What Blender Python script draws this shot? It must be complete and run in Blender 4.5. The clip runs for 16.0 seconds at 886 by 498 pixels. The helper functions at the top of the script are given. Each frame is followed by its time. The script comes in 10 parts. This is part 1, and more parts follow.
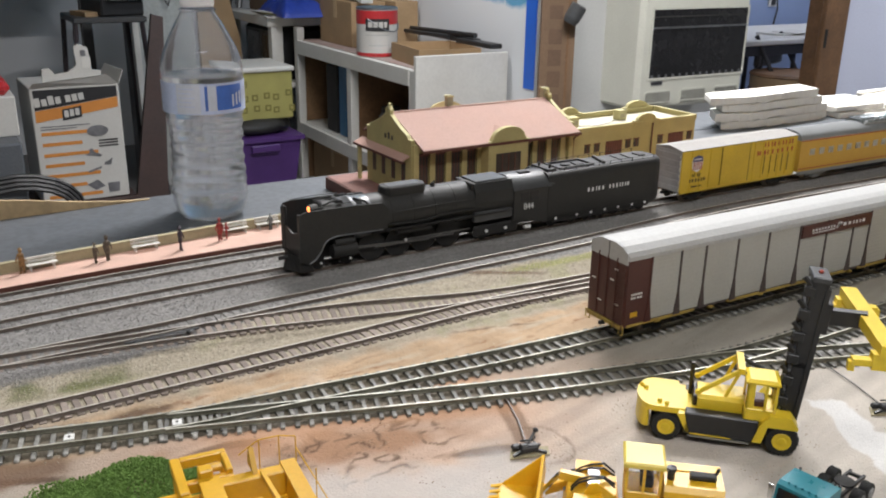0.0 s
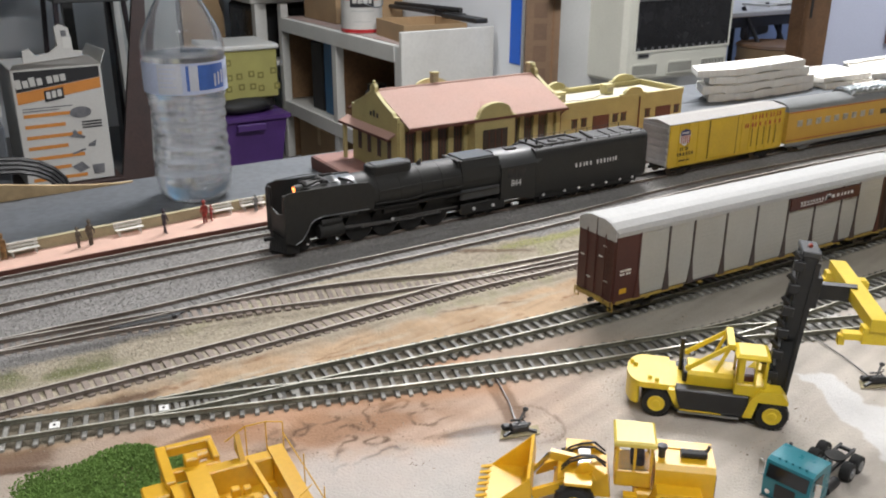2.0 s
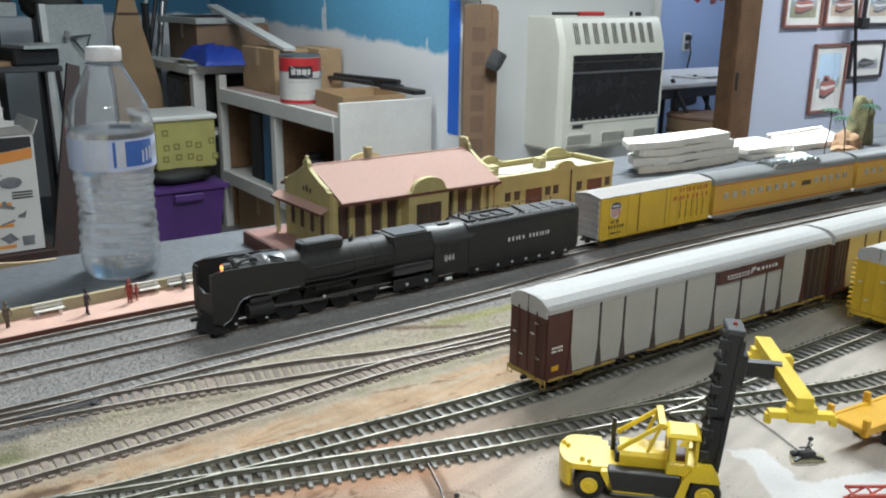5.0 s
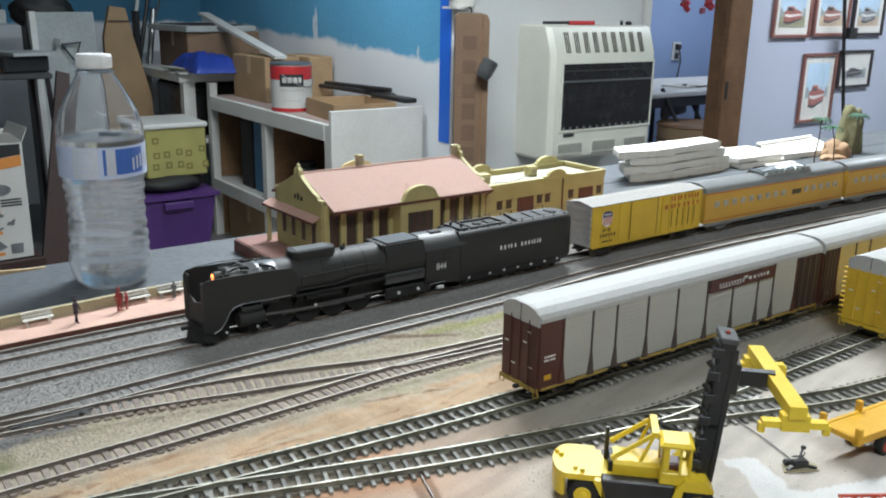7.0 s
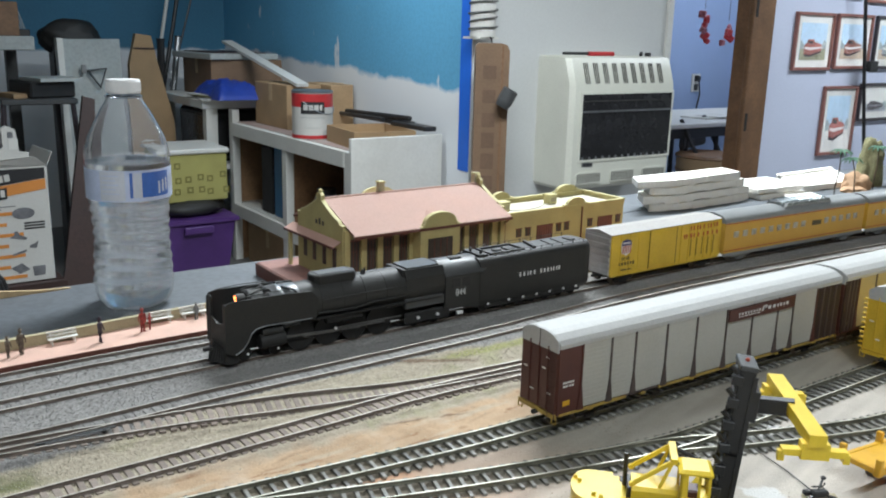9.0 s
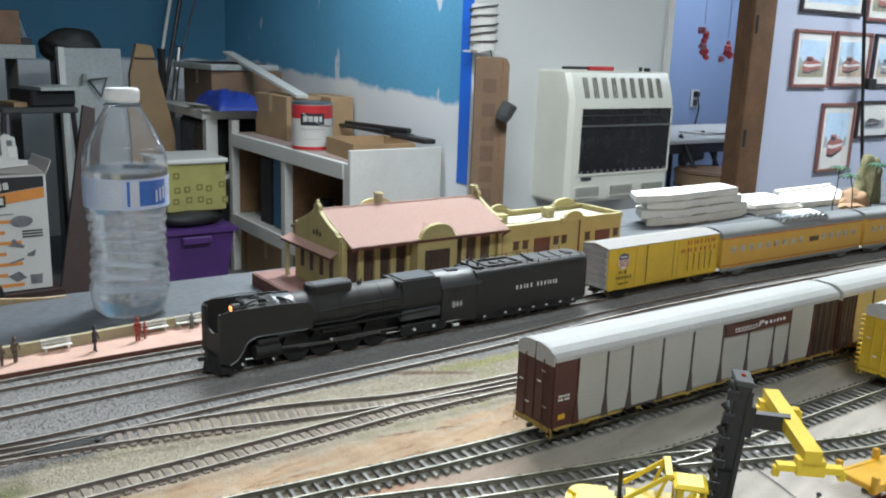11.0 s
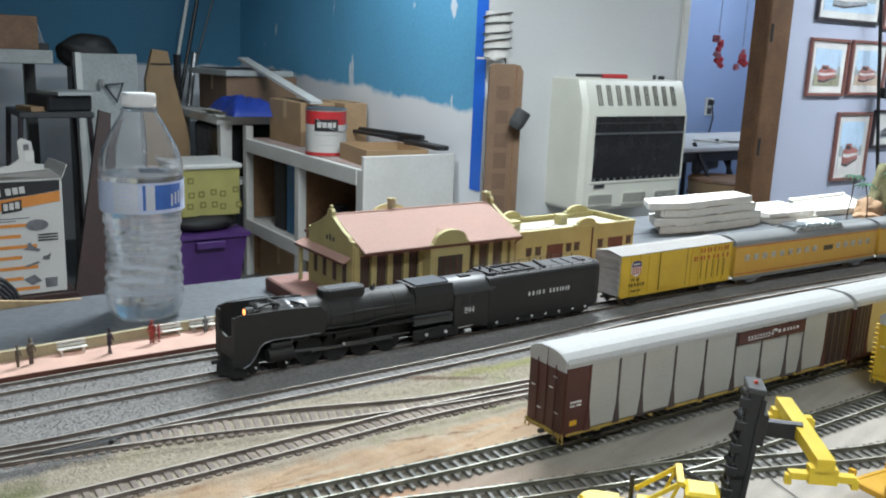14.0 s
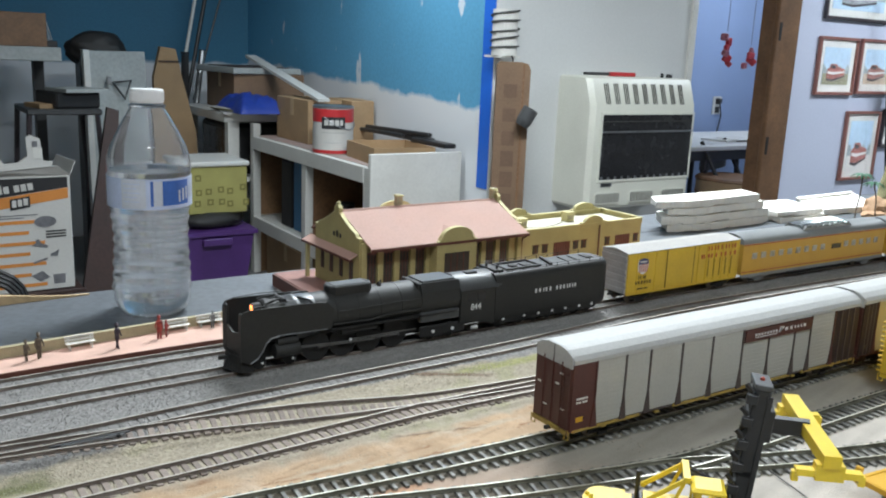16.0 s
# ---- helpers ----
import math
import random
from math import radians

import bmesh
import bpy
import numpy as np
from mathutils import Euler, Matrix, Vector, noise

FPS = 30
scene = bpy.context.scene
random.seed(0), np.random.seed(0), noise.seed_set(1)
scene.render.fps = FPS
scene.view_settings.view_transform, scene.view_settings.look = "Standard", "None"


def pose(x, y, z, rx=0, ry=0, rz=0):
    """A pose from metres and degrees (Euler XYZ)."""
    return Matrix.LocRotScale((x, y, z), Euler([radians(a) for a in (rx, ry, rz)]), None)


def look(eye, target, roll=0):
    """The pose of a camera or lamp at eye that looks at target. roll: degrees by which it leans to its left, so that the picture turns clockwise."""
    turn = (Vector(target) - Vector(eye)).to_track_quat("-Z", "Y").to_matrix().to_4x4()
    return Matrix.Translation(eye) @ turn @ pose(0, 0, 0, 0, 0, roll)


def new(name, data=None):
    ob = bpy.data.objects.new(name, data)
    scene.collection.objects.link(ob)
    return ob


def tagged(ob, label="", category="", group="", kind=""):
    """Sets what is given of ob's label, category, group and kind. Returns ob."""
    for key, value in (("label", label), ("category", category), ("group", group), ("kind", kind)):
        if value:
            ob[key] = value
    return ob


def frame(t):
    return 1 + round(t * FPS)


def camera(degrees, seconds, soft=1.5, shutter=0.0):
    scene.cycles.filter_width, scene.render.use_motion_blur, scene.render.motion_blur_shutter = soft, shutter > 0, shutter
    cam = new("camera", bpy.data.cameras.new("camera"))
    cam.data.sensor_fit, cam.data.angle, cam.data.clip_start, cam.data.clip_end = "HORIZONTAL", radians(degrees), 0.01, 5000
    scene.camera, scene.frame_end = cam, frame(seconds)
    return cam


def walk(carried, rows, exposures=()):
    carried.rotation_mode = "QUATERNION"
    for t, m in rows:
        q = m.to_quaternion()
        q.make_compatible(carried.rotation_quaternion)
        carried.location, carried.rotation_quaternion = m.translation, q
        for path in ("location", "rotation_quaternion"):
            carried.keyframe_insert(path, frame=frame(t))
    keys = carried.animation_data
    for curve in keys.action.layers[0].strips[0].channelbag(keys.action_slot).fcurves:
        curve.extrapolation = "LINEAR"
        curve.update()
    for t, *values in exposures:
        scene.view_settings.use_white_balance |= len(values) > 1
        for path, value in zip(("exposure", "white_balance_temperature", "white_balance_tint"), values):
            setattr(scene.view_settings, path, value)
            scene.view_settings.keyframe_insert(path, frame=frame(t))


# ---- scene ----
cam = camera(53.63, 16.0, soft=2.0)
PATH = [
    (0.0, -0.3736, -0.3953, 0.2527, 70.878, -0.873, -30.341),
    (0.5, -0.3720, -0.3943, 0.2531, 70.730, -0.899, -30.567),
    (1.0, -0.3729, -0.3955, 0.2528, 70.670, -1.002, -30.470),
    (1.5, -0.3845, -0.3999, 0.2480, 70.503, -1.295, -30.195),
    (2.0, -0.3696, -0.3910, 0.2525, 69.351, -0.239, -31.327),
    (2.5, -0.3657, -0.3913, 0.2565, 69.210, 0.080, -32.448),
    (3.0, -0.3647, -0.3862, 0.2473, 69.802, 0.010, -32.969),
    (3.5, -0.3634, -0.3899, 0.2537, 70.820, -0.232, -33.314),
    (4.0, -0.3623, -0.3882, 0.2539, 71.899, -0.508, -33.661),
    (4.5, -0.3636, -0.3895, 0.2543, 72.931, -0.682, -34.219),
    (5.0, -0.3589, -0.3885, 0.2581, 73.740, -0.803, -35.118),
    (7.5, -0.3588, -0.3865, 0.2577, 74.450, -0.949, -35.691),
    (8.0, -0.3600, -0.3884, 0.2593, 74.907, -0.908, -35.206),
    (8.5, -0.3628, -0.3906, 0.2593, 75.505, -1.139, -34.732),
    (9.0, -0.3644, -0.3905, 0.2572, 76.100, -1.440, -34.419),
    (11.5, -0.3627, -0.3906, 0.2561, 76.973, -2.142, -34.302),
    (12.0, -0.3630, -0.3906, 0.2554, 76.953, -2.218, -34.052),
    (12.5, -0.3639, -0.3907, 0.2545, 76.955, -2.218, -33.858),
    (13.0, -0.3645, -0.3914, 0.2549, 77.060, -2.199, -33.717),
    (13.5, -0.3643, -0.3926, 0.2569, 77.214, -2.212, -33.648),
    (14.0, -0.3645, -0.3923, 0.2560, 77.336, -2.286, -33.498),
    (14.5, -0.3652, -0.3936, 0.2557, 77.399, -2.261, -33.395),
    (15.0, -0.3651, -0.3939, 0.2567, 77.308, -2.327, -33.202),
    (15.5, -0.3642, -0.3934, 0.2564, 77.232, -2.345, -33.060),
    (16.0, -0.3649, -0.3929, 0.2546, 77.208, -2.387, -33.030),
]
walk(cam, [(t, pose(*row)) for t, *row in PATH], [(0.0, 0.03, 6800, 14), (4.2, 0.03, 6800, 14), (5.0, 0.06, 6350, 6.5), (9.0, 0.09, 6250, 6.5), (16.0, 0.12, 6200, 6.5)])

# ---------------------------------------------------------------- world and lamps
world = bpy.data.worlds.new("world")
scene.world = world
world.use_nodes = True
world.node_tree.nodes["Background"].inputs[0].default_value = (0.75, 0.82, 1.0, 1)
world.node_tree.nodes["Background"].inputs[1].default_value = 0.05
scene.view_settings.exposure = 0.0


def area_lamp(name, eye, target, sx, sy, power, color):
    data = bpy.data.lights.new(name, "AREA")
    data.shape, data.size, data.size_y, data.energy, data.color = "RECTANGLE", sx, sy, power, color
    ob = new(name, data)
    ob.matrix_world = look(eye, target)
    return ob


COOL = (0.93, 0.97, 1.0)
area_lamp("tube_light_layout", (0.90, 1.00, 1.38), (0.90, 1.00, 0), 1.2, 0.12, 70, COOL)
# unseen fill added on the camera side to lift the dark faces
area_lamp("fill_light_front", (-0.5, -0.9, 1.40), (-0.5, -0.9, 0), 1.2, 0.12, 31, COOL)
# unseen lamp added and tilted to brighten the blue side wall
area_lamp("fill_light_back", (1.32, 2.82, 1.40), (1.97, 2.72, 0), 0.12, 1.2, 25, COOL)
# unseen fill added for the picture wall right of the doorway
area_lamp("fill_light_door", (4.45, 1.32, 1.40), (4.45, 1.32, 0), 1.2, 0.12, 43, (0.86, 0.92, 1.0))
# unseen fill added inside the next room
area_lamp("fill_light_far_room", (4.7, 3.3, 1.40), (4.7, 3.3, 0), 1.0, 0.3, 20, (0.86, 0.92, 1.0))

# ---------------------------------------------------------------- materials


def mat(name, color, rough=0.6, metal=0.0, var=0.12, scale=40.0, fine=400.0, bump=0.15, tint=None, spec=0.5, rand=0.0, dist=0.0005):
    """Two scales of colour variation, a tint towards wear, roughness variation and fine relief, in object space."""
    m = bpy.data.materials.new(name)
    m.use_nodes = True
    nt = m.node_tree
    N, K = nt.nodes, nt.links
    b = N["Principled BSDF"]
    b.inputs["Roughness"].default_value = rough
    b.inputs["Metallic"].default_value = metal
    b.inputs["Specular IOR Level"].default_value = spec
    tc = N.new("ShaderNodeTexCoord")
    n1 = N.new("ShaderNodeTexNoise")
    n1.inputs["Scale"].default_value, n1.inputs["Detail"].default_value = scale, 5
    n2 = N.new("ShaderNodeTexNoise")
    n2.inputs["Scale"].default_value, n2.inputs["Detail"].default_value = fine, 3
    K.new(tc.outputs["Object"], n1.inputs["Vector"])
    K.new(tc.outputs["Object"], n2.inputs["Vector"])
    ramp = N.new("ShaderNodeValToRGB")
    c = Vector(color)
    t = Vector(tint) if tint else c * 0.6
    ramp.color_ramp.elements[0].position, ramp.color_ramp.elements[1].position = 0.3, 0.7
    lo = c.lerp(t, min(1, var * 3))
    hi = c * (1 + var)
    ramp.color_ramp.elements[0].color = (*lo, 1)
    ramp.color_ramp.elements[1].color = (*hi, 1)
    K.new(n1.outputs["Fac"], ramp.inputs["Fac"])
    mix = N.new("ShaderNodeMixRGB")
    mix.blend_type = "MULTIPLY"
    mix.inputs["Fac"].default_value = min(1.0, var * 2.5)
    K.new(ramp.outputs["Color"], mix.inputs["Color1"])
    r2 = N.new("ShaderNodeValToRGB")
    r2.color_ramp.elements[0].position, r2.color_ramp.elements[1].position = 0.35, 0.6
    r2.color_ramp.elements[0].color = (0.62, 0.62, 0.62, 1)
    K.new(n2.outputs["Fac"], r2.inputs["Fac"])
    K.new(r2.outputs["Color"], mix.inputs["Color2"])
    out = mix.outputs["Color"]
    if rand:
        oi = N.new("ShaderNodeObjectInfo")
        hs = N.new("ShaderNodeHueSaturation")
        mr = N.new("ShaderNodeMapRange")
        mr.inputs["To Min"].default_value, mr.inputs["To Max"].default_value = 1 - rand, 1 + rand
        K.new(oi.outputs["Random"], mr.inputs["Value"])
        K.new(mr.outputs["Result"], hs.inputs["Value"])
        K.new(out, hs.inputs["Color"])
        out = hs.outputs["Color"]
    K.new(out, b.inputs["Base Color"])
    mr = N.new("ShaderNodeMapRange")
    mr.inputs["To Min"].default_value, mr.inputs["To Max"].default_value = max(0.02, rough - 0.12), min(1, rough + 0.12)
    K.new(n1.outputs["Fac"], mr.inputs["Value"])
    K.new(mr.outputs["Result"], b.inputs["Roughness"])
    if bump:
        bp = N.new("ShaderNodeBump")
        bp.inputs["Strength"].default_value, bp.inputs["Distance"].default_value = bump, dist
        K.new(n2.outputs["Fac"], bp.inputs["Height"])
        K.new(bp.outputs["Normal"], b.inputs["Normal"])
    return m


def glass(name, color=(1, 1, 1), rough=0.02, ior=1.45):
    m = bpy.data.materials.new(name)
    m.use_nodes = True
    b = m.node_tree.nodes["Principled BSDF"]
    b.inputs["Base Color"].default_value = (*color, 1)
    b.inputs["Roughness"].default_value = rough
    b.inputs["IOR"].default_value = ior
    b.inputs["Transmission Weight"].default_value = 1
    return m


def glow(name, color, strength):
    m = bpy.data.materials.new(name)
    m.use_nodes = True
    b = m.node_tree.nodes["Principled BSDF"]
    b.inputs["Base Color"].default_value = (*color, 1)
    b.inputs["Emission Color"].default_value = (*color, 1)
    b.inputs["Emission Strength"].default_value = strength
    return m


# ---------------------------------------------------------------- mesh helpers


def mesh_of(name, bm):
    me = bpy.data.meshes.new(name)
    bmesh.ops.recalc_face_normals(bm, faces=bm.faces[:])
    bm.to_mesh(me)
    bm.free()
    return me


def part(name, bm, material, parent, label=""):
    """A bmesh as one mesh object under a thing or a part (or top level when parent is None)."""
    me = mesh_of(name, bm)
    if material:
        me.materials.append(material)
    ob = new(name, me)
    ob.parent = parent
    if label:
        tagged(ob, label)
    return ob


def thing(name, m, label, category, group="", kind=""):
    """An Empty at the base of a thing."""
    ob = new(name)
    ob.empty_display_size = 0.01
    ob.matrix_world = m
    return tagged(ob, label, category, group, kind)


def smooth(ob, angle=40):
    for p in ob.data.polygons:
        p.use_smooth = True
    ob.data.set_sharp_from_angle(angle=radians(angle))
    return ob


def bx(x0, y0, z0, x1, y1, z1, bev=0.0, bm=None, m=None):
    """A box between two corners, bevelled, added to bm."""
    bm = bm or bmesh.new()
    r = bmesh.ops.create_cube(bm, size=1.0, matrix=Matrix.Translation(((x0 + x1) / 2, (y0 + y1) / 2, (z0 + z1) / 2)) @ Matrix.Diagonal((abs(x1 - x0), abs(y1 - y0), abs(z1 - z0), 1)))
    vs = r["verts"]
    if bev:
        es = list({e for v in vs for e in v.link_edges})
        bmesh.ops.bevel(bm, geom=es, offset=bev, segments=1, affect="EDGES", profile=0.5)
    if m is not None:
        bmesh.ops.transform(bm, matrix=m, verts=vs if not bev else bm.verts[:])
    return bm


def bar(p, q, r, seg=8, bm=None, r2=None):
    """A round bar from p to q."""
    bm = bm or bmesh.new()
    p, q = Vector(p), Vector(q)
    d = q - p
    mt = Matrix.Translation((p + q) / 2) @ d.to_track_quat("Z", "Y").to_matrix().to_4x4()
    bmesh.ops.create_cone(bm, cap_ends=True, segments=seg, radius1=r, radius2=r if r2 is None else r2, depth=d.length, matrix=mt)
    return bm


def beam(p, q, w, h, bm=None, up=(0, 0, 1)):
    """A square-edged bar from p to q, w wide and h high."""
    bm = bm or bmesh.new()
    p, q = Vector(p), Vector(q)
    d = (q - p)
    z = d.normalized()
    x = Vector(up).cross(z)
    if x.length < 1e-5:
        x = Vector((1, 0, 0))
    x.normalize()
    y = z.cross(x)
    rot = Matrix((x, y, z)).transposed().to_4x4()
    bmesh.ops.create_cube(bm, size=1.0, matrix=Matrix.Translation((p + q) / 2) @ rot @ Matrix.Diagonal((w, h, d.length, 1)))
    return bm


def lathe(profile, seg=32, bm=None, m=None):
    """Turns (r, z) pairs round the z axis."""
    bm = bm or bmesh.new()
    rings = []
    for r, z in profile:
        ring = []
        for i in range(seg):
            a = 2 * math.pi * i / seg
            v = Vector((r * math.cos(a), r * math.sin(a), z))
            ring.append(bm.verts.new(m @ v if m else v))
        rings.append(ring)
    for a, b in zip(rings, rings[1:]):
        for i in range(seg):
            j = (i + 1) % seg
            bm.faces.new((a[i], a[j], b[j], b[i]))
    if profile[0][0] > 1e-6:
        bm.faces.new(rings[0][::-1])
    if profile[-1][0] > 1e-6:
        bm.faces.new(rings[-1])
    bmesh.ops.remove_doubles(bm, verts=bm.verts[:], dist=1e-7)
    return bm


def prism(pts, axis, a, b, bm=None):
    """Extrudes an outline of 2D points along an axis from a to b. axis x: points are (y, z); y: (x, z); z: (x, y)."""
    bm = bm or bmesh.new()

    def at(p, v):
        return {"x": (v, p[0], p[1]), "y": (p[0], v, p[1]), "z": (p[0], p[1], v)}[axis]
    lo = [bm.verts.new(at(p, a)) for p in pts]
    hi = [bm.verts.new(at(p, b)) for p in pts]
    bm.faces.new(lo)
    bm.faces.new(hi[::-1])
    for i in range(len(pts)):
        j = (i + 1) % len(pts)
        bm.faces.new((lo[i], hi[i], hi[j], lo[j]))
    return bm


def tube(points, r, seg=6, bm=None):
    """A round tube along a line of points."""
    bm = bm or bmesh.new()
    pts = [Vector(p) for p in points]
    rings = []
    for i, p in enumerate(pts):
        d = (pts[min(i + 1, len(pts) - 1)] - pts[max(i - 1, 0)]).normalized()
        q = d.to_track_quat("Z", "Y")
        rings.append([bm.verts.new(p + q @ Vector((r * math.cos(2 * math.pi * k / seg), r * math.sin(2 * math.pi * k / seg), 0))) for k in range(seg)])
    for a, b in zip(rings, rings[1:]):
        for k in range(seg):
            j = (k + 1) % seg
            bm.faces.new((a[k], a[j], b[j], b[k]))
    bm.faces.new(rings[0][::-1])
    bm.faces.new(rings[-1])
    return bm


def curve_through(pts, step):
    """Even points along a smooth curve through a few control points (Catmull-Rom), with directions."""
    P = [Vector((p[0], p[1], 0)) for p in pts]
    P = [P[0] * 2 - P[1]] + P + [P[-1] * 2 - P[-2]]
    dense = []
    for i in range(1, len(P) - 2):
        for k in range(24):
            t = k / 24
            a, b, c, d = P[i - 1], P[i], P[i + 1], P[i + 2]
            dense.append(0.5 * ((2 * b) + (c - a) * t + (2 * a - 5 * b + 4 * c - d) * t * t + (3 * b - a - 3 * c + d) * t ** 3))
    dense.append(P[-2])
    out, left = [], 0.0
    for a, b in zip(dense, dense[1:]):
        l = (b - a).length
        s = left
        while s < l:
            out.append((a.lerp(b, s / l), (b - a).normalized()))
            s += step
        left = s - l
    return out


def lettering(text, size, material, parent, m, depth=0.0002, squeeze=1.0, name="lettering", label=""):
    """Raised letters of the built-in font, as a mesh; m takes their plane (x along the line, y up) to the parent's space."""
    cu = bpy.data.curves.new(name, "FONT")
    cu.body, cu.size, cu.extrude, cu.align_x, cu.align_y = text, size, depth, "CENTER", "CENTER"
    tmp = new("lettering_tmp", cu)
    bpy.context.view_layer.update()
    me = bpy.data.meshes.new_from_object(tmp.evaluated_get(bpy.context.evaluated_depsgraph_get()))
    bpy.data.objects.remove(tmp)
    bpy.data.curves.remove(cu)
    me.transform(m @ Matrix.Diagonal((squeeze, 1, 1, 1)))
    me.materials.clear()
    me.materials.append(material)
    ob = new(name, me)
    ob.parent = parent
    if label:
        tagged(ob, label)
    return ob


FACE_FRONT = Matrix.Rotation(radians(90), 4, "X")   # letters upright, read from -y

# ---------------------------------------------------------------- the materials of the place
import functools

M_WALL = mat("white_wall_paint", (0.58, 0.59, 0.585), 0.7, var=0.04, scale=2.5, fine=90, bump=0.12, tint=(0.54, 0.54, 0.52), dist=0.002)
M_WALL_LILAC = mat("pale_lilac_wall_paint", (0.66, 0.70, 0.84), 0.7, var=0.04, scale=2.0, fine=90, bump=0.1, tint=(0.52, 0.56, 0.7), dist=0.002)
M_WALL_BLUE = mat("periwinkle_wall_paint", (0.29, 0.38, 0.58), 0.75, var=0.05, scale=2.0, fine=90, bump=0.1, dist=0.002)
M_CEIL = mat("ceiling_paint", (0.72, 0.72, 0.70), 0.9, var=0.04, scale=3, fine=60, bump=0.2, dist=0.003)
M_FLOOR = mat("grey_floor", (0.16, 0.155, 0.15), 0.55, var=0.15, scale=4, fine=120, bump=0.1, dist=0.002)
M_WOOD_DARK = mat("stained_door_wood", (0.20, 0.105, 0.05), 0.5, var=0.2, scale=9, fine=70, bump=0.2, dist=0.001)
M_WOOD_PALE = mat("bare_plywood", (0.50, 0.36, 0.20), 0.6, var=0.14, scale=20, fine=160, bump=0.2)
M_WHITE_PAINT = mat("white_shelf_paint", (0.62, 0.615, 0.58), 0.5, var=0.06, scale=6, fine=90, bump=0.1, tint=(0.5, 0.47, 0.42))
M_CARD = mat("brown_cardboard", (0.36, 0.24, 0.13), 0.8, var=0.1, scale=9, fine=150, bump=0.15)
M_BLACK = mat("black_plastic", (0.019, 0.019, 0.020), 0.45, var=0.15, scale=30, fine=300, bump=0.05)
M_STEEL = mat("grey_steel", (0.35, 0.36, 0.37), 0.35, 0.9, var=0.1, scale=30, fine=300, bump=0.05)
M_SLATE = mat("slate_grey_board_paint", (0.085, 0.095, 0.108), 0.5, var=0.22, scale=14, fine=140, bump=0.2, tint=(0.13, 0.14, 0.15))
M_RAIL = mat("nickel_silver_rail", (0.25, 0.245, 0.195), 0.38, 0.5, var=0.25, scale=60, fine=700, bump=0.05, tint=(0.12, 0.115, 0.085))
M_RAIL_TOP = mat("bright_nickel_rail_top", (0.70, 0.69, 0.60), 0.30, 0.45, var=0.15, scale=60, fine=700, bump=0.03, tint=(0.48, 0.46, 0.36))
M_RAIL_OLD = mat("rusty_rail_web", (0.19, 0.155, 0.13), 0.6, 0.1, var=0.22, scale=60, fine=700, bump=0.05, tint=(0.11, 0.085, 0.07))
M_RAIL_HEAD = mat("polished_rail_head", (0.62, 0.58, 0.52), 0.40, 0.3, var=0.15, scale=60, fine=700, bump=0.03, tint=(0.36, 0.33, 0.29))
M_TIE = mat("dark_grey_brown_tie", (0.27, 0.265, 0.245), 0.22, var=0.2, scale=120, fine=900, bump=0.2, rand=0.35)
M_TIE_PALE = mat("bleached_pinkish_tie", (0.27, 0.222, 0.190), 0.85, var=0.15, scale=120, fine=900, bump=0.2, rand=0.2)
M_TIE_GREY = mat("dusty_grey_tie", (0.225, 0.215, 0.205), 0.85, var=0.2, scale=120, fine=900, bump=0.2, rand=0.3)
M_PLAT = mat("pink_platform_paving", (0.66, 0.43, 0.345), 0.75, var=0.10, scale=40, fine=900, bump=0.2, dist=0.0003)
M_KERB = mat("tan_concrete_wall", (0.40, 0.35, 0.22), 0.8, var=0.12, scale=40, fine=700, bump=0.2, dist=0.0003)


